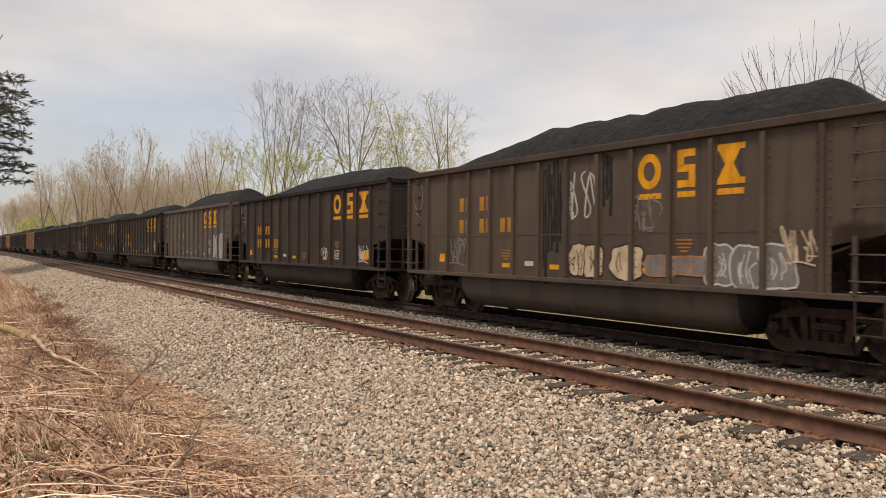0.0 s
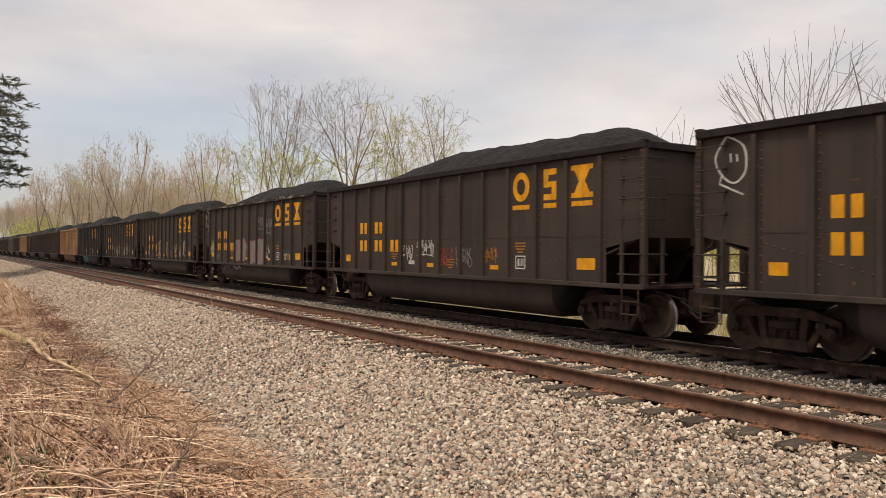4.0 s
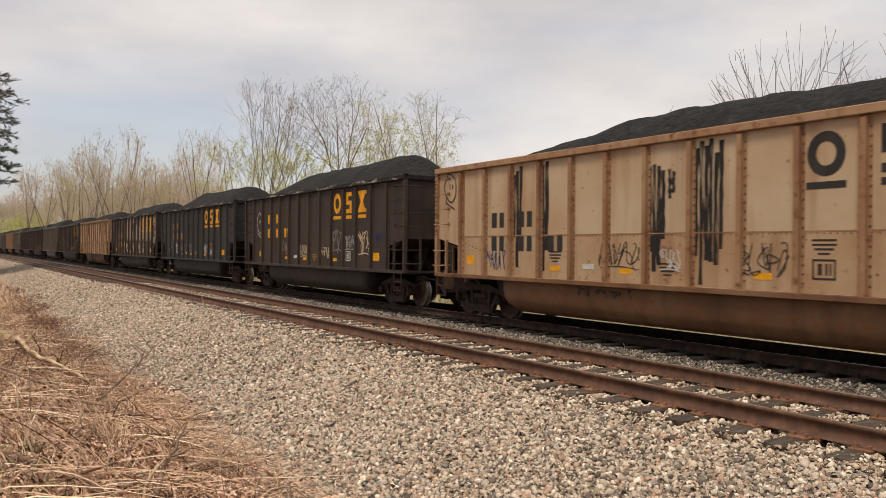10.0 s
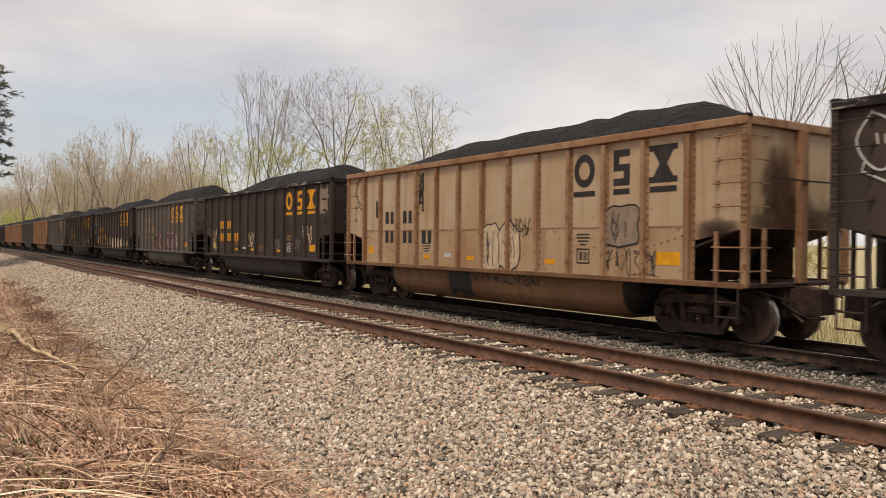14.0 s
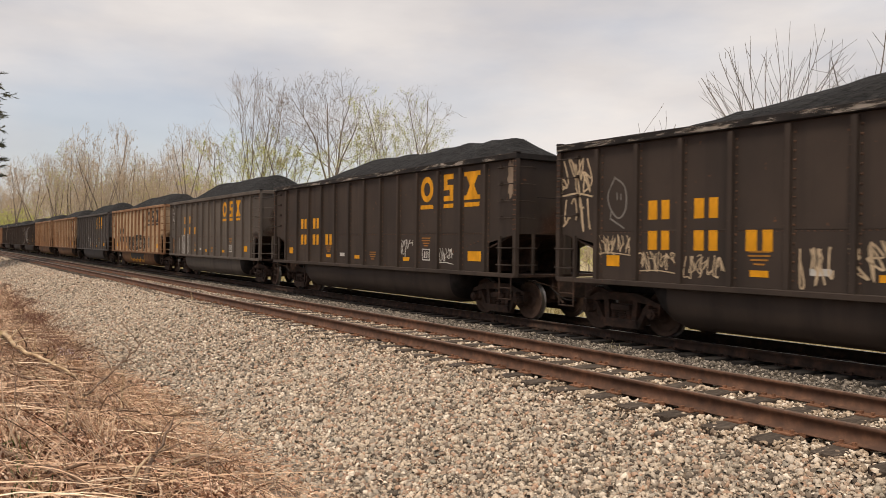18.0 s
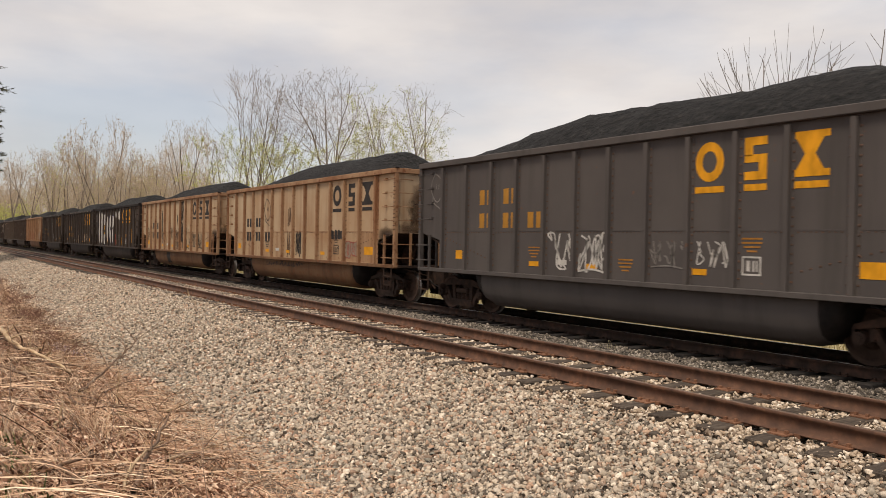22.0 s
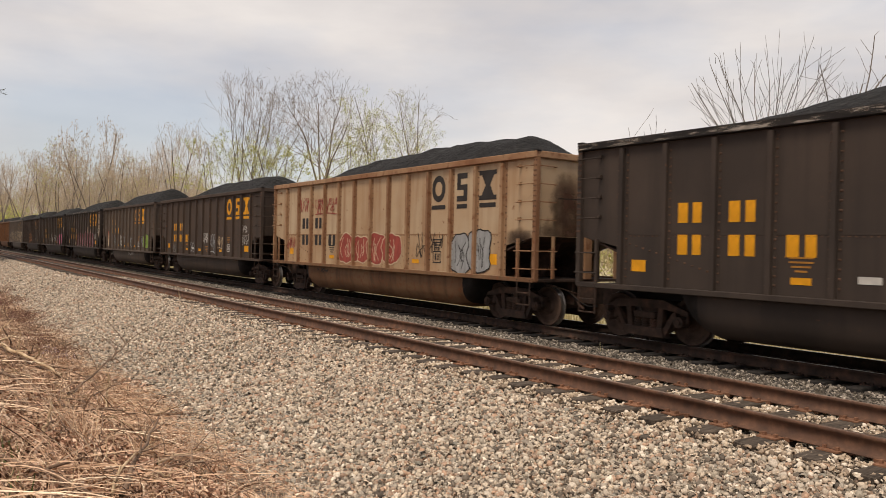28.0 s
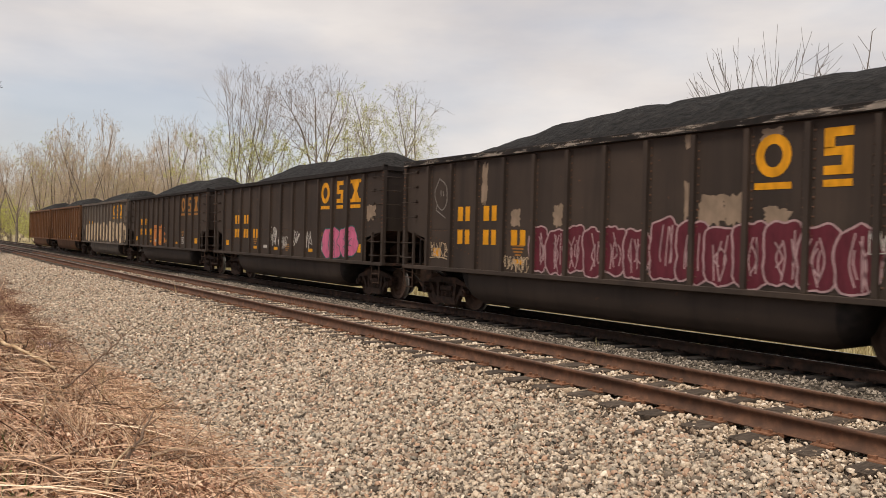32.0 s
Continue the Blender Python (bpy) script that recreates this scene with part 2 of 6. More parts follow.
M_LOWER = paint("rust_washed_beige_paint", (0.4, 0.285, 0.175), (0.31, 0.175, 0.09), (0.2, 0.095, 0.046), 0.1)
M_RUSTY = paint("rust_eaten_beige_paint", (0.1875, 0.1044, 0.0539), (0.12, 0.05616, 0.028), (0.06375, 0.0324, 0.0196), 0.2)
M_TREAD = speckled("bright_tread_steel", [(0.3, (0.3, 0.27, 0.25)), (0.7, (0.5, 0.47, 0.45))], 5, 0.3, 0.05, 0.9)
M_RAIL = speckled("rusty_rail", [(0.3, (0.06, 0.027, 0.015)), (0.55, (0.11, 0.05, 0.027)), (0.75, (0.19, 0.092, 0.05))], 9, 0.7, 0.25, 0.1)
M_SHINE = speckled("worn_rail_head", [(0.3, (0.22, 0.14, 0.105)), (0.7, (0.36, 0.25, 0.19))], 3, 0.42, 0.05, 0.6)
M_PLATE = speckled("rusted_tie_plate", [(0.3, (0.12, 0.056, 0.033)), (0.7, (0.26, 0.13, 0.076))], 14, 0.85, 0.3)
M_TIE = speckled("creosoted_wood", [(0.3, (0.035, 0.027, 0.022)), (0.55, (0.085, 0.066, 0.052)), (0.78, (0.18, 0.145, 0.115))], 7, 0.8, 0.6, stretch=(6, 0.6, 6))
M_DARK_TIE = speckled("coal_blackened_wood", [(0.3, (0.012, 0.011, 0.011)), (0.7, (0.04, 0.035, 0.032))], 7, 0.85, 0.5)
M_YELLOW = spray("yellow_marking_paint", (0.72, 0.32, 0.012))
M_FADED = spray("faded_yellow_paint", (0.36, 0.16, 0.03))
M_WORN = spray("worn_yellow_paint", (0.42, 0.2, 0.028))
M_INK = spray("black_marking_paint", (0.035, 0.03, 0.028))
M_WHITE = spray("white_spray_paint", (0.55, 0.52, 0.48))

M_BARE = spray("bare_primer", (0.27, 0.2, 0.145))
GRAF = {
    "white": M_WHITE, "black": M_INK, "yellow": M_YELLOW, "faded": M_FADED, "primer": M_BARE,
    "cream": spray("cream_spray_paint", (0.55, 0.42, 0.28)), "maroon": spray("maroon_spray_paint", (0.115, 0.02, 0.032)),
    "red": spray("red_spray_paint", (0.3, 0.06, 0.045)), "teal": spray("teal_spray_paint", (0.035, 0.12, 0.12)),
    "blue": spray("blue_spray_paint", (0.035, 0.05, 0.14)), "grey": spray("grey_spray_paint", (0.3, 0.3, 0.3)),
    "pink": spray("pink_spray_paint", (0.55, 0.13, 0.24)), "soot": spray("soot_stain", (0.028, 0.024, 0.022)),
    "green": spray("green_spray_paint", (0.2, 0.3, 0.05)), "orange": spray("orange_spray_paint", (0.5, 0.18, 0.05)),
    "dim_pink": spray("faded_pink_line", (0.4, 0.27, 0.28)), "hatch": stain("hatched_black_paint", (0.03, 0.026, 0.024), (.5, 1, 7), 2.6, .36, .47), "sketch": stain("worn_black_line", (0.05, 0.04, 0.033), (1, 1, 1), 5.0, .3, .45), "dim": spray("dim_white_paint", (0.2, 0.18, 0.165)), "smear": soft_stain("brown_smear", (0.085, 0.044, 0.028), 2.6, .75, 0.9), "corner": soft_stain("corner_soot", (0.05, 0.03, 0.022), .85, .55, 0.85, "xz"), "exhaust": soft_stain("exhaust_stain", (0.085, 0.042, 0.028), .85, 1.0, 0.92), "rusty": soft_stain("rust_smear", (0.13, 0.06, 0.036), 1.5, .9, 0.6),
    "rusty_run": stain("rust_run", (0.1, 0.055, 0.035), (5, 1, .35), 2.0, .4, .56),
    "scuff": stain("rim_scuffs", (0.3, 0.26, 0.225), (.55, 1, 3.5), 2.4, .5, .62),
    "run": stain("soot_run", (0.024, 0.02, 0.018), (5, 1, .35), 2.0, .36, .48),
}


# ---- mesh helpers ----
def mesh_of(name, bm, smooth=False):
    bmesh.ops.recalc_face_normals(bm, faces=bm.faces)
    me = bpy.data.meshes.new(name)
    bm.to_mesh(me)
    bm.free()
    if smooth:
        me.polygons.foreach_set("use_smooth", [True] * len(me.polygons))
    me.materials.append(None)
    return me


def place(name, me, material, parent=None, m=None, label=""):
    """An object on a mesh that others may share, with its own material."""
    ob = new(name, me)
    ob.material_slots[0].link = "OBJECT"
    ob.material_slots[0].material = material
    if parent is not None:
        ob.parent = parent
    if m is not None:
        ob.matrix_local = m
    if label:
        ob["label"] = label
    return ob


def part(name, bm, material, parent, label="", smooth=False):
    return place(name, mesh_of(name, bm, smooth), material, parent, None, label)


def box(bm, x0, x1, y0, y1, z0, z1):
    vs = [bm.verts.new((x, y, z)) for x in (x0, x1) for y in (y0, y1) for z in (z0, z1)]
    for f in ((0, 1, 3, 2), (4, 6, 7, 5), (0, 4, 5, 1), (2, 3, 7, 6), (0, 2, 6, 4), (1, 5, 7, 3)):
        bm.faces.new([vs[i] for i in f])


def prism(bm, pts, y0, y1):
    """A polygon in x and z, from y0 to y1."""
    a = [bm.verts.new((x, y0, z)) for x, z in pts]
    b = [bm.verts.new((x, y1, z)) for x, z in pts]
    bm.faces.new(a)
    bm.faces.new(b[::-1])
    for i in range(len(pts)):
        j = (i + 1) % len(pts)
        bm.faces.new((a[i], b[i], b[j], a[j]))


def rod(bm, p, q, r, n=6, r2=None):
    p, q = Vector(p), Vector(q)
    rot = (q - p).to_track_quat("Z", "Y")
    rings = []
    for c, rr in ((p, r), (q, r if r2 is None else r2)):
        rings.append([bm.verts.new(c + rot @ Vector((math.cos(i * math.tau / n) * rr, math.sin(i * math.tau / n) * rr, 0))) for i in range(n)])
    for i in range(n):
        j = (i + 1) % n
        bm.faces.new((rings[0][i], rings[0][j], rings[1][j], rings[1][i]))
    bm.faces.new(rings[0][::-1])
    bm.faces.new(rings[1])


def lathe(bm, prof, n=24):
    """A profile of (y, radius) turned about the y axis."""
    rings = [[bm.verts.new((math.cos(i * math.tau / n) * r, y, math.sin(i * math.tau / n) * r)) for i in range(n)] for y, r in prof]
    for a, b in zip(rings, rings[1:]):
        for i in range(n):
            j = (i + 1) % n
            bm.faces.new((a[i], a[j], b[j], b[i]))
    bm.faces.new(rings[0][::-1])
    bm.faces.new(rings[-1])


def bulk(name, verts, faces, material, parent=None, smooth=False):
    """One mesh from arrays of vertices and of equal faces."""
    me = bpy.data.meshes.new(name)
    verts, faces = np.asarray(verts, dtype=np.float32), np.asarray(faces, dtype=np.int32)
    me.vertices.add(len(verts))
    me.vertices.foreach_set("co", verts.ravel())
    k = faces.shape[1]
    me.loops.add(faces.size)
    me.loops.foreach_set("vertex_index", faces.ravel())
    me.polygons.add(len(faces))
    me.polygons.foreach_set("loop_start", np.arange(0, faces.size, k, dtype=np.int32))
    me.polygons.foreach_set("loop_total", np.full(len(faces), k, dtype=np.int32))
    if smooth:
        me.polygons.foreach_set("use_smooth", np.ones(len(faces), dtype=bool))
    me.update(calc_edges=True)
    me.validate()
    me.materials.append(material)
    ob = new(name, me)
    if parent is not None:
        ob.parent = parent
    return ob


# ---- ground ----
PROFILE = [(-900, 2.5), (-60, 1.4), (-8, 0.7), (0.3, 0.0), (1.5, -0.35), (2.7, -0.78), (3.3, -0.86), (4.5, -0.69), (6.2, -0.33), (6.5, -0.265), (9.1, -0.265),
           (9.6, -0.32), (11.0, -0.43), (14.5, -0.43), (15.2, -0.62), (17.5, -1.2), (22, -1.35), (60, -1.2), (200, -0.5), (900, 0.5)]
PX, PZ = [p[0] for p in PROFILE], [p[1] for p in PROFILE]


def ground_z(x, lat):
    """Height of the ground at x, lat metres from the eye's line."""
    return np.interp(lat, PX, PZ)


def build_ground():
    xs = np.concatenate([-np.geomspace(2000, 62, 22), np.arange(-60, 12, 1.0), np.geomspace(13, 1400, 24)])
    lats = np.concatenate([-np.geomspace(900, 10, 10), np.arange(-8, 24, 0.4), np.geomspace(25, 900, 16)])
    gx, gl = np.meshgrid(xs, lats, indexing="ij")
    z = ground_z(gx, gl)
    wob = np.zeros_like(z)
    for i in range(gx.shape[0]):
        for j in range(gx.shape[1]):
            if -8 < gl[i, j] < 3.2 or gl[i, j] > 16:
                wob[i, j] = noise.noise((gx[i, j] * 0.5, gl[i, j] * 0.8, 0)) * 0.09
    z = z + wob
    y = gl - BEND * np.clip(gx, -700, 700) ** 2
    n, k = gx.shape
    idx = np.arange(n * k).reshape(n, k)
    f = np.stack([idx[:-1, :-1], idx[1:, :-1], idx[1:, 1:], idx[:-1, 1:]], -1).reshape(-1, 4)
    m, nt, b = mat("earth_and_ballast", 0.95)
    tc = nt.nodes.new("ShaderNodeTexCoord")
    v = tc.outputs["Object"]
    sep = nt.nodes.new("ShaderNodeSeparateXYZ")
    nt.links.new(v, sep.inputs["Vector"])
    wav = noise_tex(nt, 0.7, 5, v)
    add = nt.nodes.new("ShaderNodeMath")
    add.operation = "MULTIPLY_ADD"
    add.inputs[1].default_value = 1.6
    nt.links.new(wav.outputs["Fac"], add.inputs[0])
    nt.links.new(sep.outputs["Y"], add.inputs[2])
    lay = nt.nodes.new("ShaderNodeMapRange")
    for s, val in (("From Min", 3.2), ("From Max", 3.9)):
        lay.inputs[s].default_value = val
    nt.links.new(add.outputs["Value"], lay.inputs["Value"])
    lay2 = nt.nodes.new("ShaderNodeMapRange")
    for s, val in (("From Min", 16.4), ("From Max", 17.2)):
        lay2.inputs[s].default_value = val
    nt.links.new(add.outputs["Value"], lay2.inputs["Value"])
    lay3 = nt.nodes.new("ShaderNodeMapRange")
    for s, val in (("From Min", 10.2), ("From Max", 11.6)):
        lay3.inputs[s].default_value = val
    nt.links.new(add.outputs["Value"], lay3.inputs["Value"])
    st = nt.nodes.new("ShaderNodeTexVoronoi")
    st.inputs["Scale"].default_value = 21
    nt.links.new(v, st.inputs["Vector"])
    cell = nt.nodes.new("ShaderNodeSeparateXYZ")
    nt.links.new(st.outputs["Color"], cell.inputs["Vector"])
    stone = ramp(nt, [(0.0, (0.07, 0.056, 0.045)), (0.35, (0.17, 0.14, 0.11)), (0.7, (0.29, 0.24, 0.185)), (1.0, (0.42, 0.36, 0.29))])
    nt.links.new(cell.outputs["X"], stone.inputs["Fac"])
    gap = ramp(nt, [(0.0, (1, 1, 1)), (0.55, (0.8, 0.8, 0.8)), (0.9, (0.25, 0.25, 0.25))])
    nt.links.new(st.outputs["Distance"], gap.inputs["Fac"])
    sc = mixc(nt, 1.0, stone.outputs["Color"], gap.outputs["Color"], "MULTIPLY")
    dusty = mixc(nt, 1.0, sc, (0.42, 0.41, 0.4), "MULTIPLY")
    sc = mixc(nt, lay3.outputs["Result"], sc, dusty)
    straw = noise_tex(nt, 3.0, 8, v)
    sr = ramp(nt, [(0.3, (0.09, 0.05, 0.032)), (0.55, (0.24, 0.135, 0.085)), (0.75, (0.4, 0.25, 0.16))])
    nt.links.new(straw.outputs["Fac"], sr.inputs["Fac"])
    pale = ramp(nt, [(0.3, (0.32, 0.26, 0.14)), (0.7, (0.48, 0.41, 0.25))])
    nt.links.new(straw.outputs["Fac"], pale.inputs["Fac"])
    c = mixc(nt, lay.outputs["Result"], sr.outputs["Color"], sc)
    c = mixc(nt, lay2.outputs["Result"], c, pale.outputs["Color"])
    nt.links.new(c, b.inputs["Base Color"])
    bump(nt, b, st.outputs["Distance"], 0.6, -0.03)
    ob = bulk("ground", np.stack([gx, y, z], -1).reshape(-1, 3), f, m, smooth=True)
    tagged(ob, "ballast shoulder and bank of dry straw beside two tracks", "ground", kind="structure")


build_ground()


# ---- tracks ----
def rail_mesh():
    prof = [(-0.07, -0.185), (0.07, -0.185), (0.07, -0.175), (0.012, -0.155), (0.01, -0.05), (0.034, -0.036), (0.036, -0.008), (0.028, 0.0),
            (-0.028, 0.0), (-0.036, -0.008), (-0.034, -0.036), (-0.01, -0.05), (-0.012, -0.155), (-0.07, -0.175)]
    xs = np.concatenate([-np.geomspace(1500, 62, 40), np.arange(-60, 600, 6.0)])
    return prof, xs


def build_rail(lat, drop, parent, shiny, name="rail"):
    prof, xs = rail_mesh()
    k = len(prof)
    v = [(x, lat + bend(x) + p[0], p[1] + drop) for x in xs for p in prof]
    f = [(i * k + j, i * k + (j + 1) % k, (i + 1) * k + (j + 1) % k, (i + 1) * k + j) for i in range(len(xs) - 1) for j in range(k)]
    ob = bulk(name, v, f, M_RAIL if drop == 0 else M_TRUCK, parent)
    ob.data.materials.append(shiny)
    ids = np.zeros(len(f), dtype=np.int32)
    ids[7::k] = 1
    ob.data.polygons.foreach_set("material_index", ids)
    return ob


def tie_mesh(seed):
    rnd = random.Random(seed)
    bm = bmesh.new()
    box(bm, -0.115, 0.115, -1.295, 1.295, -0.18, 0)
    bmesh.ops.subdivide_edges(bm, edges=[e for e in bm.edges if abs(e.verts[0].co.y - e.verts[1].co.y) > 1], cuts=4)
    bmesh.ops.bevel(bm, geom=[e for e in bm.edges if len(e.link_faces) == 2 and e.calc_face_angle(0) > 1], offset=0.012, segments=1, affect="EDGES")
    for w in bm.verts:
        w.co += Vector((rnd.uniform(-.008, .008), rnd.uniform(-.012, .012), rnd.uniform(-.006, .006)))
    return mesh_of("tie", bm)


def plate_mesh():
    bm = bmesh.new()
    box(bm, -0.1, 0.1, -0.19, 0.19, 0, 0.014)
    for x in (-0.06, 0.06):
        for y in (-0.115, 0.115):
            box(bm, x - .014, x + .014, y - .02, y + .02, 0.014, 0.045)
    for x in (-0.13, 0.13):
        box(bm, x - .03, x + .03, -.05, .05, -0.02, 0.02)
    return mesh_of("tie_plate", bm)


def build_track(centre, drop, wood, label, pitch=0.565, phase=-3.84):
    top = tagged(new("railway_track"), label, "railway track")
    top.location = (0, 0, 0)
    for s in (-GAUGE_H, GAUGE_H):
        build_rail(centre + s, drop, top, M_SHINE if drop == 0 else M_TREAD)
    ties, plates = [tie_mesh(i) for i in range(5)], plate_mesh()
    rnd = random.Random(int(centre * 100))
    n = 0
    far_v, far_f = [], []
    for i in range(-150, 600):
        x = phase - i * pitch
        if x > 300:
            continue
        z, y = drop - 0.19, centre + bend(x)
        if -14 <= i < 120:
            t = place("tie", ties[n % 5], wood, top, pose(x + rnd.uniform(-.02, .02), y + rnd.uniform(-.06, .06), z + rnd.uniform(-.012, .004), 0, 0, rnd.uniform(-1.2, 1.2)))
            for s in (-GAUGE_H, GAUGE_H):
                place("tie_plate", plates, M_PLATE if drop == 0 else M_TRUCK, t, pose(0, s, 0.002))
            n += 1
        else:
            b = len(far_v)
            for dx in (-.115, .115):
                for dy in (-1.295, 1.295):
                    for dz in (-.15, 0):
                        far_v.append((x + dx, y + dy, z + dz))
            far_f += [tuple(b + q for q in fc) for fc in ((0, 1, 3, 2), (4, 6, 7, 5), (0, 4, 5, 1), (2, 3, 7, 6), (0, 2, 6, 4), (1, 5, 7, 3))]
    tagged(bulk("far_tie", far_v, far_f, wood, top), kind="stuff")
    return top


build_track(NEAR_C, 0.0, M_TIE, "rusty empty railway track on pale ballast", 0.565, -3.75)
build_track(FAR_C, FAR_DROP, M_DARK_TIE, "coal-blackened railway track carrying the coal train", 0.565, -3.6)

# ---- coal cars ----
LEN, HALF, SHEET, TOP = 7.475, 1.6, 1.52, 3.95
RIB_X = [-6.31 + 1.048 * i for i in range(13)]
LATE_X = [-5.92, -4.88, -3.84] + [-2.895 + 0.965 * i for i in range(7)] + [3.84, 4.89, 5.92]
PANEL = [(a + b) / 2 for a, b in zip(RIB_X, RIB_X[1:])]
LATE_PANEL = [(a + b) / 2 for a, b in zip(LATE_X, LATE_X[1:])]


def rivets(bm, x, y, z0, z1, n, out):
    for i in range(n):
        z = z0 + (z1 - z0) * (i + 0.5) / n
        b = [bm.verts.new((x + dx, y, z + dz)) for dx, dz in ((-.018, -.018), (.018, -.018), (.018, .018), (-.018, .018))]
        a = bm.verts.new((x, y + out * 0.022, z))
        for j in range(4):
            bm.faces.new((b[j], b[(j + 1) % 4], a)).material_index = 1


def riveted(name, bm):
    me = mesh_of(name, bm)
    me.materials.append(M_RIVET)
    return me


def shell_mesh():
    bm = bmesh.new()
    cut = [(-7.42, 2.05), (-6.33, 1.83), (-6.33, 1.1), (6.33, 1.1), (6.33, 1.83), (7.42, 2.05), (7.42, 3.85), (-7.42, 3.85)]
    for s in (-1, 1):
        prism(bm, cut, s * SHEET, s * (SHEET - 0.02))
    for s in (-1, 1):
        box(bm, s * 7.40, s * 7.43, -SHEET + .03, SHEET - .03, 2.05, 3.85)
    box(bm, -4.6, 4.6, -SHEET + .03, SHEET - .03, 1.1, 1.13)
    return mesh_of("shell", bm)


def slope_mesh():
    """The sloping end floor with its gussets; towards +x."""
    bm = bmesh.new()
    prism(bm, [(7.38, 2.05), (7.38, 2.09), (4.6, 1.14), (4.6, 1.10)], -SHEET + .03, SHEET - .03)
    for y in (-.42, .42):
        prism(bm, [(7.1, 1.93), (6.0, 1.55), (6.0, 1.1), (6.5, 1.1)], y - .01, y + .01)
    box(bm, 5.6, 5.63, -SHEET + .03, SHEET - .03, 1.1, 1.4)
    return mesh_of("slope_sheet", bm)


def seam_mesh():
    bm = bmesh.new()
    box(bm, -6.33, 6.33, -SHEET - .006, -SHEET + .001, 2.085, 2.11)
    for p in PANEL:
        for i in range(9):
            x = p - .42 + i * .105
            b = [bm.verts.new((x + dx, -SHEET, 2.06 + dz)) for dx, dz in ((-.013, -.013), (.013, -.013), (.013, .013), (-.013, .013))]
            a = bm.verts.new((x, -SHEET - .014, 2.06))
            for j in range(4):
                bm.faces.new((b[j], b[(j + 1) % 4], a)).material_index = 1
    for s in (-1, 1):
        for i in range(12):
            rivets(bm, s * (4.35 + .16 * i), -SHEET, 1.43 + .042 * i, 1.47 + .042 * i, 1, -1)
    return riveted("seam", bm)


def rib_mesh(w=0.1, n=17):
    bm = bmesh.new()
    for x0, x1, y in ((-w, w, .008), ):
        box(bm, x0, x1, -y, 0, 1.1, 3.8)
    prism(bm, [(-.045, 1.1), (.045, 1.1), (.045, 3.76), (-.045, 3.76)], -.09, -.006)
    rivets(bm, -w + .02, -.008, 1.2, 3.7, n, -1)
    rivets(bm, w - .02, -.008, 1.2, 3.7, n, -1)
    return riveted("rib", bm)


def post_mesh():
    bm = bmesh.new()
    box(bm, -.055, .055, -.055, .055, 1.05, 3.86)
    rivets(bm, -.03, -.055, 2.1, 3.8, 15, -1)
    rivets(bm, .03, -.055, 2.1, 3.8, 15, -1)
    return riveted("corner_post", bm)


def grab_mesh():
    """A grab iron on a side near a corner; x runs inwards from the corner."""
    bm = bmesh.new()
    rod(bm, (0.03, -.1, 0), (.55, -.1, 0), .013, 5)
    for x in (.03, .55):
        rod(bm, (x, -.1, 0), (x, .06, 0), .013, 5)
        box(bm, x - .025, x + .025, -.012, .06, .01, .06)
    return mesh_of("grab_iron", bm)


def ladder_mesh():
    bm = bmesh.new()
    box(bm, .5, .56, -.05, .01, 1.1, 2.0)
    for z in (1.32, 1.72):
        rod(bm, (0.0, -.11, z), (.56, -.11, z), .015, 5)
        for x in (0.0, .53):
            rod(bm, (x, -.11, z), (x, .0, z), .015, 5)
    return mesh_of("ladder", bm)


def stirrup_mesh():
    bm = bmesh.new()
    for x in (.08, .52):
        rod(bm, (x, -.03, 1.08), (x, -.03, .5), .016, 5)
    for z in (.52, .78):
        rod(bm, (.08, -.03, z), (.52, -.03, z), .016, 5)
    return mesh_of("step", bm)


def end_grab_mesh():
    bm = bmesh.new()
    rod(bm, (.09, .06, 0), (.09, .52, 0), .013, 5)
    for y in (.06, .52):
        rod(bm, (.0, y, 0), (.09, y, 0), .013, 5)
    return mesh_of("grab_iron", bm)


def end_ladder_mesh():
    bm = bmesh.new()
    box(bm, -.03, .03, .5, .56, 1.1, 2.05)
    for z in (1.32, 1.72):
        rod(bm, (.1, 0.0, z), (.1, .56, z), .015, 5)
        for y in (0.0, .53):
            rod(bm, (.0, y, z), (.1, y, z), .015, 5)
    return mesh_of("end_ladder", bm)


def tub_mesh():
    bm = bmesh.new()
    prof = [(-1.46, 1.04), (-1.46, .78), (-1.42, .56), (-1.32, .38), (-1.14, .27), (-.85, .23), (.85, .23), (1.14, .27), (1.32, .38), (1.42, .56), (1.46, .78), (1.46, 1.04)]
    rings = []
    for x, lift, squash in ((-5.05, .75, .9), (-4.85, .3, .96), (-4.6, .1, .99), (-4.3, 0, 1), (-2, 0, 1), (0, 0, 1), (2, 0, 1), (4.3, 0, 1), (4.6, .1, .99), (4.85, .3, .96), (5.05, .75, .9)):
        rings.append([bm.verts.new((x, y * squash, min(1.04, z + lift * (1.04 - z) / .81))) for y, z in prof])
    for a, b in zip(rings, rings[1:]):
        for i in range(len(prof) - 1):
            bm.faces.new((a[i], a[i + 1], b[i + 1], b[i]))
    bm.faces.new(rings[0])
    bm.faces.new(rings[-1])
    # rounded ends take the black material: their shade is put into the colour
    for f in bm.faces:
        f.material_index = int(abs(f.calc_center_median().x) > 4.55)
    me = mesh_of("tub", bm, True)
    me.materials.append(M_BLACK)
    return me


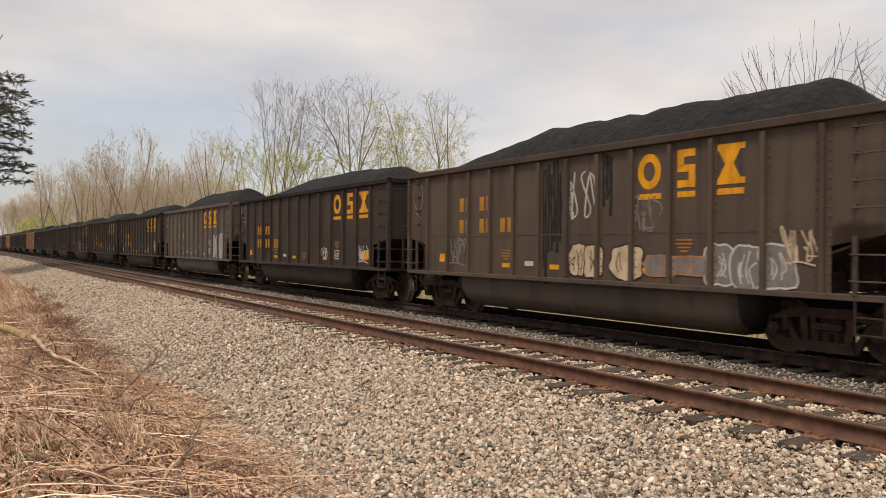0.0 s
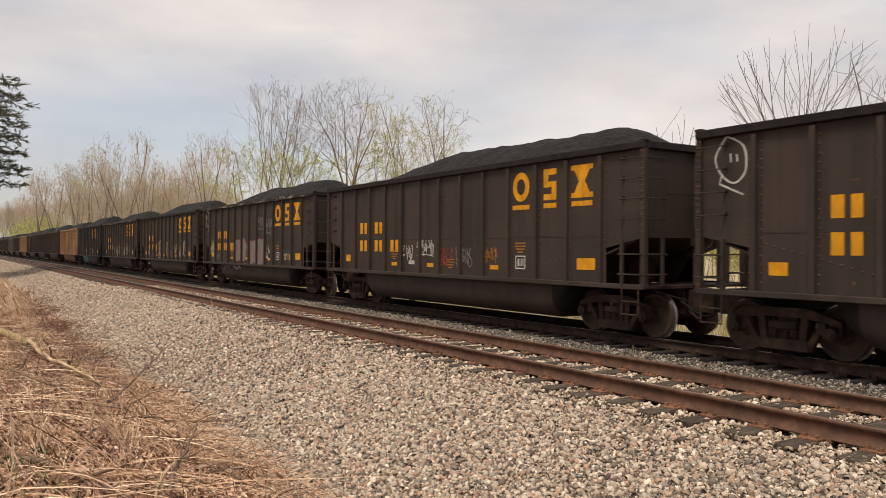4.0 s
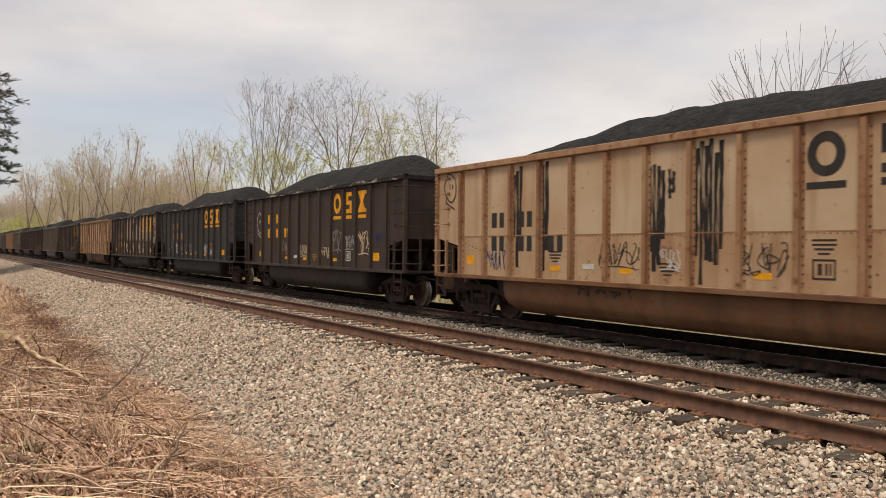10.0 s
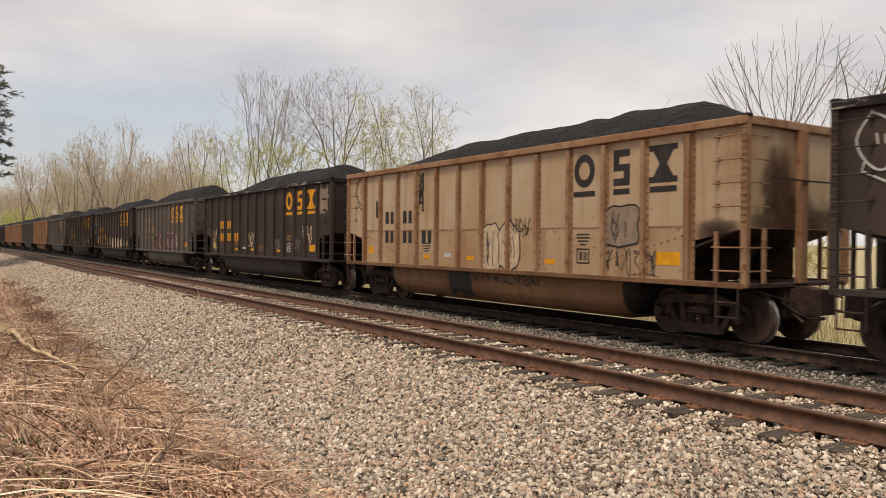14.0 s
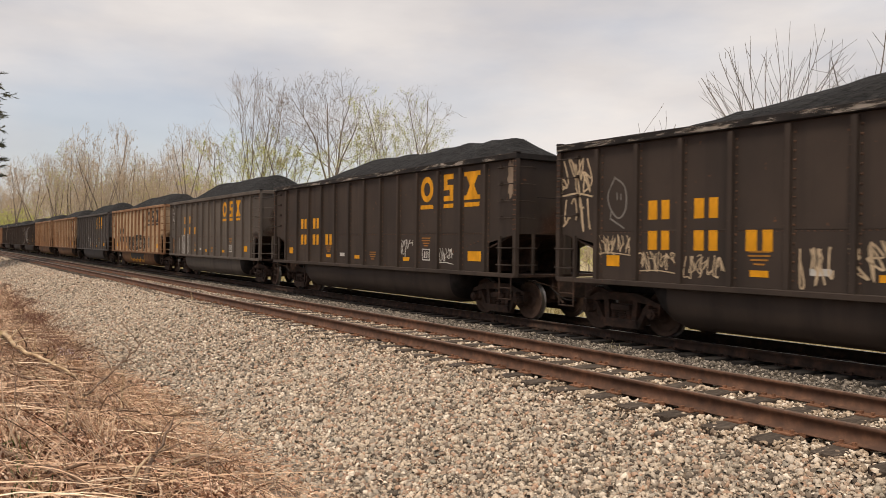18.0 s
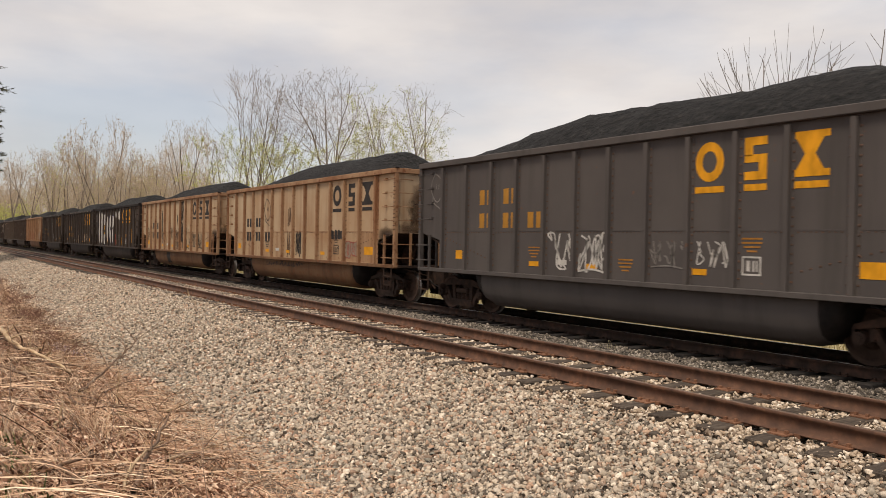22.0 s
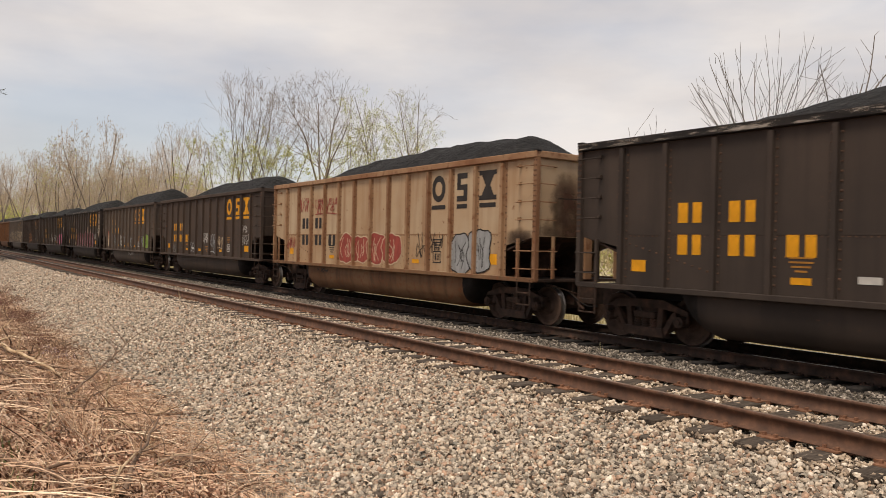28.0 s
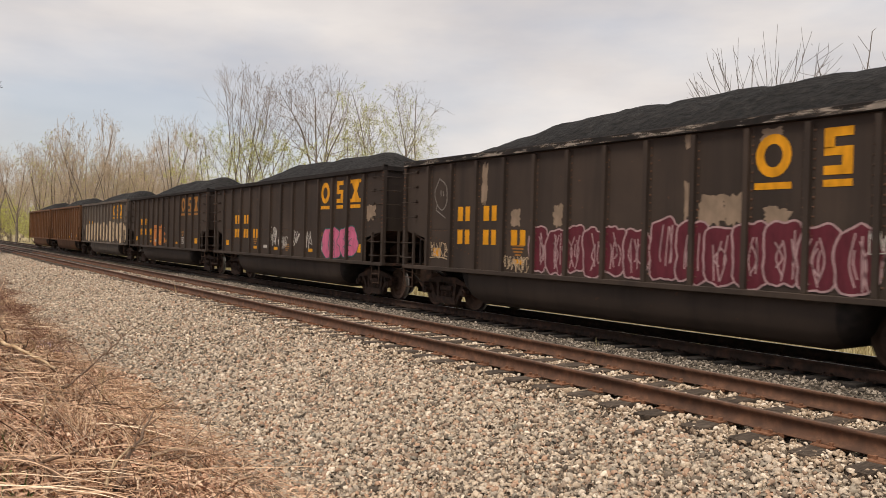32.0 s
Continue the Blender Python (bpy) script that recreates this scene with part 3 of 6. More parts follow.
def side_frame_mesh():
    bm = bmesh.new()
    prism(bm, [(-1.03, .66), (-.45, .84), (.45, .84), (1.03, .66), (1.03, .58), (.42, .68), (-.42, .68), (-1.03, .58)], -.06, .06)
    for s in (-1, 1):
        prism(bm, [(s * .76, .6), (s * .66, .6), (s * .36, .13), (s * .5, .13)], -.06, .06)
        prism(bm, [(s * .34, .7), (s * .46, .7), (s * .42, .3), (s * .3, .3)], -.06, .06)
        prism(bm, [(s * .76, .62), (s * .66, .62), (s * .7, .42), (s * .78, .42)], -.07, .05)
        prism(bm, [(s * 1.04, .62), (s * 1.0, .62), (s * 1.0, .44), (s * 1.04, .44)], -.07, .05)
        rod(bm, (s * .89, -.17, .46), (s * .89, .05, .46), .105, 12)
        rod(bm, (s * .89, -.2, .46), (s * .89, -.17, .46), .06, 8)
    prism(bm, [(-.5, .13), (.5, .13), (.44, .3), (-.44, .3)], -.1, .1)
    return mesh_of("side_frame", bm)


def spring_mesh():
    """One coil spring, standing."""
    bm = bmesh.new()
    prof = [(.3, .07)]
    for i in range(4):
        z = .305 + i * .042
        prof += [(z, .086), (z + .022, .086), (z + .028, .064), (z + .038, .064)]
    lathe(bm, prof, 10)
    bmesh.ops.rotate(bm, verts=bm.verts, cent=(0, 0, 0), matrix=Matrix.Rotation(radians(90), 3, "X"))
    return mesh_of("spring", bm)


def wheelset_mesh():
    bm = bmesh.new()
    for s in (-1, 1):
        o = s * .69
        lathe(bm, [(o + s * .075, .09), (o + s * .085, .15), (o + s * .03, .2), (o + s * .02, .34), (o + s * .06, .38), (o + s * .068, .445), (o + s * .05, .455), (o - s * .035, .46),
                   (o - s * .045, .485), (o - s * .065, .485), (o - s * .068, .38), (o - s * .03, .34), (o - s * .02, .2), (o - s * .06, .12)], 28)
    rod(bm, (0, -.62, 0), (0, .62, 0), .085, 10)
    for s in (-1, 1):
        for i in range(3):
            a = i * math.tau / 3
            rod(bm, (math.cos(a) * .115, s * .75, math.sin(a) * .115), (math.cos(a) * .115, s * .79, math.sin(a) * .115), .022, 6)
    bm.faces.ensure_lookup_table()
    for f in bm.faces:
        c = f.calc_center_median()
        if math.hypot(c.x, c.z) > .448:
            f.material_index = 1
    me = mesh_of("wheelset", bm)
    me.materials.append(M_TREAD)
    return me


def coupler_mesh():
    bm = bmesh.new()
    box(bm, -.75, -.02, -.3, .3, .5, 1.02)
    box(bm, -.02, .58, -.2, .2, .56, 1.0)
    box(bm, -.5, -.4, -1.2, 1.2, .56, .66)
    prism(bm, [(.05, .74), (.28, .74), (.34, .8), (.34, 1.0), (.28, 1.04), (.05, 1.04)], -.15, .13)
    box(bm, -.12, -.02, -.36, .36, .7, 1.06)
    rod(bm, (-.05, -1.2, 1.0), (.1, -.05, .7), .015, 5)
    rod(bm, (-.1, -.3, .74), (.3, -.3, .42), .035, 6)
    return mesh_of("coupler", bm)


def hose_mesh():
    """The air hose that sags towards the next car."""
    bm = bmesh.new()
    pts = [(-.35, -.38, .86), (-.05, -.36, .74), (.2, -.33, .58), (.42, -.3, .5), (.6, -.28, .5)]
    for a, b in zip(pts, pts[1:]):
        rod(bm, a, b, .018, 6)
    rod(bm, (.56, -.28, .5), (.68, -.28, .53), .032, 6)
    return mesh_of("air_hose", bm)


def brake_wheel_mesh():
    bm = bmesh.new()
    pts = [(.24, math.cos(k * math.tau / 16) * .27, math.sin(k * math.tau / 16) * .27) for k in range(17)]
    for a, b in zip(pts, pts[1:]):
        rod(bm, a, b, .016, 5)
    for k in range(4):
        rod(bm, (.2, 0, 0), pts[k * 4], .012, 5)
    box(bm, 0, .18, -.14, .14, -.2, .16)
    rod(bm, (.1, 0, 0), (.25, 0, 0), .035, 8)
    return mesh_of("brake_wheel", bm)


def slab(x0, x1, y0, y1, z0, z1, bevel=0.0, name="slab"):
    bm = bmesh.new()
    box(bm, x0, x1, y0, y1, z0, z1)
    if bevel:
        bmesh.ops.bevel(bm, geom=bm.edges[:], offset=bevel, segments=1, affect="EDGES")
    return mesh_of(name, bm)


def flat_mesh(name, polys):
    """Painted shapes in the plane of a side sheet; each a polygon of (x, z)."""
    bm = bmesh.new()
    for i, p in enumerate(polys):
        bm.faces.new([bm.verts.new((x, 0, z)) for x, z in p])
    for f in bm.faces:
        f.normal_update()
        if f.normal.y > 0:
            f.normal_flip()
    me = bpy.data.meshes.new(name)
    bm.to_mesh(me)
    bm.free()
    me.materials.append(None)
    return me


def rect(x0, x1, z0, z1):
    return [(x0, z0), (x1, z0), (x1, z1), (x0, z1)]


def ring(cx, cz, rx, rz, ix, iz, n=20):
    out = []
    for i in range(n):
        a, b = i * math.tau / n, (i + 1) * math.tau / n
        out.append([(cx + math.cos(a) * rx, cz + math.sin(a) * rz), (cx + math.cos(b) * rx, cz + math.sin(b) * rz),
                    (cx + math.cos(b) * ix, cz + math.sin(b) * iz), (cx + math.cos(a) * ix, cz + math.sin(a) * iz)])
    return out


BAR = [rect(-.32, .32, 2.84, 2.95)]
EMBLEM = [
    flat_mesh("emblem_ring", ring(0, 3.38, .31, .35, .16, .19) + BAR),
    flat_mesh("emblem_blocks", [rect(-.22, .22, 3.59, 3.73), rect(-.22, -.06, 3.42, 3.59), rect(-.22, .22, 3.31, 3.44), rect(.06, .22, 3.16, 3.31), rect(-.22, .22, 3.02, 3.16), rect(-.22, .22, 2.84, 2.95)]),
    flat_mesh("emblem_hourglass", [[(-.34, 3.73), (.34, 3.73), (.34, 3.62), (.24, 3.62), (.09, 3.375), (-.09, 3.375), (-.24, 3.62), (-.34, 3.62)], [(-.34, 3.02), (.34, 3.02), (.34, 3.13), (.24, 3.13), (.09, 3.375), (-.09, 3.375), (-.24, 3.13), (-.34, 3.13)]] + BAR),
]
PAIR = [flat_mesh("character_bar", [rect(-.105, .105, 0, .36)]), flat_mesh("character_bar", [rect(-.09, .09, 0, .36)])]
PLATE_S = flat_mesh("plate", [rect(-.17, .17, -.055, .055)])
PLATE_M = flat_mesh("plate", [rect(-.17, .17, -.11, .11)])
PLATE_L = flat_mesh("plate", [rect(-.28, .28, -.125, .125)])
LINES = flat_mesh("stencil_lines", [rect(-.2, .2, .09, .12), rect(-.2, .2, .02, .05), rect(-.16, .16, -.05, -.02), rect(-.1, .1, -.12, -.09)])
FRAME = flat_mesh("stencil_frame", [rect(-.19, .19, .13, .16), rect(-.19, .19, -.16, -.13), rect(-.19, -.16, -.13, .13), rect(.16, .19, -.13, .13), rect(-.1, -.03, -.09, .09), rect(.02, .06, -.09, .09), rect(.09, .12, -.09, .09)])


COAL_FOOT = {1: -6.9, 2: -7.5, 5: -5.9, 7: -6.16, 9: -6.5, 12: -6.9, 13: -6.9, 17: -6.8, 19: -6.6, 21: -6.6, 22: -6.8, 23: -6.7, 24: -6.8, 25: -5.5, 27: -5.9, 29: -6.5}   # where each heap begins to rise


def coal_mesh(seed, foot_x):
    rnd = random.Random(seed)
    nx, ny = 90, 20
    v = []
    o = seed * 7.3
    for i in range(nx + 1):
        x = -7.3 + 14.6 * i / nx
        left = min(1.0, max(0.0, (x - foot_x) / 5.0)) ** .65
        right = min(1.0, max(0.0, (7.3 - x) / 2.0))
        along = left * right * right * (3 - 2 * right)
        rise = 0.04 + ({19: .93, 29: .95, 21: .86}.get(seed, .96 if seed in LATE else .8) + 0.09 * noise.noise((x * .35, o, 2)) + .04 * noise.noise((x * 1.1, o, 5))) * along
        for j in range(ny + 1):
            y = -1.46 + 2.92 * j / ny
            across = max(0.0, 1 - (abs(y) / 1.46) ** 1.8)
            z = 3.8 + rise * across + noise.noise((x * 1.5, y * 1.5, o)) * .05 * (.3 + across) + noise.noise((x * 5, y * 5, o)) * .03
            v.append((x, y, z))
    f = [(i * (ny + 1) + j, (i + 1) * (ny + 1) + j, (i + 1) * (ny + 1) + j + 1, i * (ny + 1) + j + 1) for i in range(nx) for j in range(ny)]
    me = bpy.data.meshes.new("coal_load")
    me.from_pydata(v, [], f)
    me.materials.append(None)
    me.polygons.foreach_set("use_smooth", [True] * len(f))
    return me


MESH = dict(shell=shell_mesh(), slope=slope_mesh(), seam=seam_mesh(), rib=rib_mesh(), wide=rib_mesh(.13), post=post_mesh(), ladder=ladder_mesh(), grab=grab_mesh(), end_grab=end_grab_mesh(), step=stirrup_mesh(), end_ladder=end_ladder_mesh(), tub=tub_mesh(),
            frame=side_frame_mesh(), spring=spring_mesh(), bolster_end=slab(-.26, .26, -.09, .09, .47, .6, .02), wheelset=wheelset_mesh(), coupler=coupler_mesh(), hose=hose_mesh(), brake=brake_wheel_mesh(),
            chord=slab(-7.5, 7.5, -.08, .08, 3.8, 3.95, .015), end_chord=slab(-.07, .07, -1.5, 1.5, 3.8, 3.95, .015), lower=slab(-6.3, 6.3, -SHEET - .001, -SHEET + .004, 1.13, 2.085), sill=slab(-7.45, 7.45, -.1, .06, 1.02, 1.12, .01),
            platform=slab(-.56, .56, -1.48, 1.48, 1.03, 1.09), centre=slab(-7.2, 7.2, -.3, .3, .8, 1.03), bolster=slab(-.2, .2, -.9, .9, .55, .78, .03),
            end_post=slab(-.06, .06, -.11, .11, 1.09, 3.8, .01), cap=slab(-.08, .08, -.07, .07, 3.93, 3.985, .015), brake_rod=slab(-.012, .012, -1.0, 1.0, 2.9, 2.925))


def mark(name, me, material, parent, x, z, label="", lift=0.006):
    return place(name, me, material, parent, pose(x, -SHEET - lift, z), label)


def build_car(kind, label, number=True, emblem="YYY", late=False, shift=0.0, plates=True, braked=False):
    """A coal car with its base at the rail heads, its long side along x; the late series is shorter."""
    car = tagged(new("coal_car"), label, "coal car", "cars of the coal train")
    body, ribs = PAINTS[kind], RIBS[kind]
    rim = {"dark": M_BLACK, "slate": M_BLACK, "brown": PAINTS["umber"]}.get(kind, ribs)
    low = M_RUSTY if kind == "beige" else ribs
    k = 0.94 if late else 1.0
    long = Matrix.Diagonal((k, 1, 1, 1))
    end = 7.44 * k
    shell = place("shell", MESH["shell"], body, car, long)
    place("seam", MESH["seam"], ribs, shell)
    if kind == "beige":
        place("lower_sheet", MESH["lower"], M_LOWER, shell)
    for s in (-1, 1):
        turn = 0 if s < 0 else 180
        for i, x in enumerate(LATE_X if late else RIB_X):
            place("rib", MESH["wide" if i in (0, 12) else "rib"], ribs, car, pose(x, s * SHEET, 0, 0, 0, turn))
        place("top_chord", MESH["chord"], rim, car, pose(0, s * 1.54, 0) @ long)
        place("side_sill", MESH["sill"], low, car, pose(0, s * 1.52, 0, 0, 0, turn) @ long)
        for e in (-1, 1):
            place("corner_post", MESH["post"], ribs, car, pose(e * end, s * 1.54, 0, 0, 0, turn))
            place("corner_cap", MESH["cap"], M_BLACK, car, pose(e * end, s * 1.54, 0))
            side = pose(e * end, s * 1.58, 0) @ Matrix.Diagonal((-e, -s, 1, 1))
            front = pose(e * end, s * 1.54, 0) @ Matrix.Diagonal((e, -s, 1, 1))
            place("ladder", MESH["ladder"], ribs, car, side)
            place("step", MESH["step"], M_TRUCK, car, side)
            place("end_ladder", MESH["end_ladder"], ribs, car, front)
            if s < 0:
                for z in (2.42, 2.82, 3.22, 3.62):
                    place("grab_iron", MESH["grab"], ribs, car, pose(0, 0, z) @ side)
                    place("grab_iron", MESH["end_grab"], ribs, car, pose(0, 0, z) @ front)
    for e in (-1, 1):
        place("slope_sheet", MESH["slope"], M_TRUCK, car, long @ pose(0, 0, 0, 0, 0, 0 if e > 0 else 180))
        place("end_chord", MESH["end_chord"], rim, car, pose(e * end, 0, 0))
        place("end_platform", MESH["platform"], M_TRUCK, car, pose(e * (end - .54), 0, 0))
        place("end_post", MESH["end_post"], ribs, car, pose(e * (end + .06), 0, 0))
        place("brake_rod", MESH["brake_rod"], M_BLACK, car, pose(e * (end + .14), 0, 0))
        place("coupler", MESH["coupler"], M_TRUCK, car, pose(e * end, 0, 0, 0, 0, 0 if e > 0 else 180))
        place("air_hose", MESH["hose"], M_BLACK, car, pose(e * end, 0, 0, 0, 0, 0 if e > 0 else 180))
        truck = place("truck", MESH["bolster"], M_TRUCK, car, pose(e * (6.13 - (7.44 - end)), 0, 0))
        for s in (-1, 1):
            place("side_frame", MESH["frame"], M_TRUCK, truck, pose(0, s * .98, 0, 0, 0, 0 if s < 0 else 180))
            place("bolster_end", MESH["bolster_end"], M_TRUCK, truck, pose(0, s * .98, 0))
            for x in (-.19, 0, .19) if s < 0 else (0,):
                place("spring", MESH["spring"], M_TRUCK, truck, pose(x, s * .98, 0))
        for a in (-.89, .89):
            w = place("wheelset", MESH["wheelset"], M_WHEEL, truck, pose(a, 0, .46))
            w["axle"] = a
    if braked:
        place("brake_wheel", MESH["brake"], M_BLACK, car, pose(end + .02, -.05, 2.1))
    place("centre_sill", MESH["centre"], M_BLACK, car, long)
    place("tub", MESH["tub"], low if kind == "beige" else body, car, long)
    ink = M_INK if kind in ("beige", "rust") else M_YELLOW
    soft = M_FADED if kind != "beige" else M_INK
    for ch, me, x in zip(emblem, EMBLEM, LATE_PANEL[8:11] if late else PANEL[9:12]):
        if ch != "-":
            mark("emblem", me, ink if ch == "Y" else soft, shell, x + shift, -.09)
    if number:
        up = .44 if late else 0
        cols = (LATE_PANEL if late else PANEL)[1:4]
        for x, z in ((cols[0], 2.3), (cols[1], 2.3), (cols[0], 1.73), (cols[1], 1.73), (cols[2], 1.73)):
            for k, dx in enumerate((-.15, .15)):
                mark("character_bar", PAIR[k], M_WORN if number == "worn" else ink, shell, x + dx, z + up)
    pan = LATE_PANEL if late else PANEL
    if plates:
        mark("plate", PLATE_M, M_YELLOW, shell, pan[0] - .1, 1.5)
        mark("plate", PLATE_L, M_YELLOW, shell, pan[11] + .05, 1.5)
        for x in (pan[3], pan[5], pan[8] - .1):
            mark("plate", PLATE_S, M_YELLOW, shell, x, 1.36)
    box_at = pan[9] + (.05 if late else -.1)
    mark("stencil_frame", FRAME, M_WHITE if kind != "beige" else M_INK, shell, box_at, 1.5)
    mark("stencil", LINES, soft, shell, box_at, 1.85)
    mark("stencil", LINES, soft, shell, pan[6], 1.42)
    mark("stencil", LINES, soft, shell, pan[3], 1.62)
    mark("label_plate", PLATE_S, M_WHITE, shell, pan[4], 1.42)
    return car, shell


# the train: paint, description and end offset of each car, head to tail
TRAIN = [
    ("brown", "faded brown steel coal car with yellow markings and spray paint", -0.02), ("dark", "near-black steel coal car with yellow markings", -0.15),
    ("gray", "weathered grey coal car with a silver tag", 0.4), ("dark", "sooty dark coal car with yellow markings", 0.11), ("dark", "sooty dark coal car with small tags", 0.0),
    ("dark", "dark coal car with faded red lettering and white tags", -0.13), ("dark", "dark coal car with cream scrawls", -0.32), ("dark", "dark coal car with white scrawls", -0.58),
    ("slate", "slate-black coal car with a teal patch on its tub", -0.05), ("beige", "rust-stained beige coal car with black streaks", -0.23), ("dark", "dark coal car with grey tags", 0.11),
    ("slate", "slate-black coal car with small tags", 0.58), ("dark", "dark coal car with paint peeled to beige", 0.34), ("beige", "rust-stained beige coal car with cream lettering", 0.02),
    ("dark", "dark coal car with small white tags", -0.08), ("gray", "grey coal car with two dark red tags", 0.18), ("dark", "dark coal car with large cream letters", -0.05),
    ("dark", "dark brown coal car with yellow markings", -0.32), ("gray", "weathered grey coal car with a white outline tag", 0.12), ("beige", "beige coal car with black and yellow lettering", -0.09),
    ("steel", "slate-grey coal car with white scrawls", 0.24), ("beige", "clean beige coal car with black markings", 0.06), ("beige", "rust-streaked beige coal car", -0.11),
    ("dark", "black coal car with large white letters", 0.06), ("dark", "sooty black coal car with yellow markings", 0.26), ("dark", "dark coal car with worn paint along its rim", -0.14),
    ("beige", "pale beige coal car with dark red lettering", -0.3), ("umber", "dark brown coal car with white tags", -0.48), ("brown", "grey-brown coal car with worn markings", 0.13),
    ("dark", "dark coal car with peeled patches and maroon lettering", -0.05), ("dark", "dark coal car with a pink and teal tag", -0.05), ("dark", "dark coal car with an orange patch", -0.05),
    ("gray", "grey coal car with pale lettering", 0.15), ("rust", "rust-brown steel coal car near the tail", 0.18), ("rust", "rust-brown coal car at the end of the train", 0.26),
]
SPACING = 16.1


def run(t):
    """Where the first car's rear end is at t seconds."""
    q = t / 32
    return -19.85 + 469.87 * q + 7.27 * q * q - 8.44 * q ** 3


EMBLEMS = {28: "ffY", 31: "fff", 33: "---", 34: "---"}
LATE = (0, 2, 8, 10, 11, 15, 18, 20, 28)   # cars whose emblem stands one panel farther in
CARS = []
for i, (kind, label, off) in enumerate(TRAIN):
    car, shell = build_car(kind, label, emblem=EMBLEMS.get(i, "YYY"), number="worn" if i in (0, 1, 2, 11, 12, 20) else i < 33, late=i in LATE, shift=-1.0 if i == 23 else .09 if i in LATE else -.08, plates=i != 23, braked=i in (4, 23, 24))
    load = tagged(place("coal_load", coal_mesh(i, COAL_FOOT.get(i, -7.3 if i in LATE else -6.3)), M_COAL), "heaped black coal filling an open car", "coal", "coal loads of the train")
    load.scale = (0.94 if i in LATE else 1.0, 1, 1)
    CARS.append((car, shell, load))

# ---- loose ballast ----
M_STONE = islands("crushed_stone", [(0.0, (0.09, 0.0727, 0.0584)), (0.14, (0.212, 0.172, 0.136)), (0.27, (0.487, 0.313, 0.214)), (0.4, (0.244, 0.227, 0.19)), (0.52, (0.53, 0.424, 0.321)), (0.66, (0.36, 0.313, 0.258)), (0.8, (0.657, 0.535, 0.409)), (0.9, (0.445, 0.374, 0.302)), (1.0, (0.847, 0.737, 0.604))], 0.8, 60)
M_CRIB = islands("rust_dusted_stone", [(0.0, (0.16, 0.12, 0.09)), (0.35, (0.38, 0.29, 0.21)), (0.7, (0.55, 0.44, 0.33)), (1.0, (0.75, 0.66, 0.55))], 0.85, 60)
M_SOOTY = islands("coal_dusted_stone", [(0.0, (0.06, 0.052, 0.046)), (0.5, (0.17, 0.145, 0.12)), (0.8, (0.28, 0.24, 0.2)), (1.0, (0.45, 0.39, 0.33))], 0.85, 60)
SHAPES = []
for turn_of, low, high in ((4, .75, .6), (5, .85, .7), (6, .8, .65), (5, .6, .9)):
    pts = [(math.cos(k * math.tau / turn_of + o) * r, math.sin(k * math.tau / turn_of + o) * r, z) for z, r, o in ((-.62, low, 0), (.05, 1.0, .35), (.6, high, .1)) for k in range(turn_of)]
    faces = [(j * turn_of + k, j * turn_of + (k + 1) % turn_of, (j + 1) * turn_of + (k + 1) % turn_of, (j + 1) * turn_of + k) for j in (0, 1) for k in range(turn_of)]
    faces += [(2 * turn_of, 2 * turn_of + k, 2 * turn_of + k + 1, 2 * turn_of + k + 1) for k in range(1, turn_of - 1)]
    SHAPES.append((np.array(pts, dtype=np.float32), [tuple(dict.fromkeys(f)) for f in faces]))


def stones(name, label, x, lat, size, material, rng, sink=0.25, lift=0.0, simple=False):
    """Crushed stones: sharp-edged uneven chunks turned at random, lying on the ground at (x, lat)."""
    vs, fs, base = [], [], 0
    pick = rng.integers(0, 1 if simple else len(SHAPES), len(x))
    for kind in range(len(SHAPES)):
        sel = pick == kind
        n = int(sel.sum())
        if not n:
            continue
        proto, faces = SHAPES[kind]
        v = proto[None] * (0.72 + 0.56 * rng.random((n, len(proto), 3)).astype(np.float32))
        v[:, :, 0] *= rng.uniform(0.75, 1.45, (n, 1))
        v[:, :, 2] *= rng.uniform(0.6, 1.1, (n, 1))
        q = rng.normal(size=(n, 4))
        q[:, 1:3] *= 0.6
        q /= np.linalg.norm(q, axis=1, keepdims=True)
        w, a, b, c = q.T
        r = np.stack([1 - 2 * (b * b + c * c), 2 * (a * b - c * w), 2 * (a * c + b * w), 2 * (a * b + c * w), 1 - 2 * (a * a + c * c), 2 * (b * c - a * w),
                      2 * (a * c - b * w), 2 * (b * c + a * w), 1 - 2 * (a * a + b * b)], -1).reshape(n, 3, 3)
        sz, px, pl = size[sel], x[sel], lat[sel]
        v = np.einsum("nij,nkj->nki", r, v) * (sz * 0.5)[:, None, None]
        z = ground_z(px, pl) + sz * (0.5 - sink) * rng.uniform(-0.4, 1.5, n) + lift
        v += np.stack([px, pl + bend(px), z], -1)[:, None]
        tri = np.array([(f[0], f[k], f[k + 1]) for f in faces for k in range(1, len(f) - 1)], dtype=np.int32)
        vs.append(v.reshape(-1, 3))
        fs.append((tri[None] + (base + np.arange(n) * len(proto))[:, None, None]).reshape(-1, 3))
        base += n * len(proto)
    ob = bulk(name, np.concatenate(vs), np.concatenate(fs), material)
    return tagged(ob, label, "gravel", kind="stuff")


def scatter(rng, x0, x1, l0, l1, per_m2):
    n = int((x1 - x0) * (l1 - l0) * per_m2)
    return rng.uniform(x0, x1, n), rng.uniform(l0, l1, n)


def foot(x):
    """Where the straw bank ends and the ballast begins."""
    return 2.72 + np.clip((x + 9) * -.012, -.35, .5) + .22 * np.sin(x * .9) + .14 * np.sin(x * 2.3 + 1)


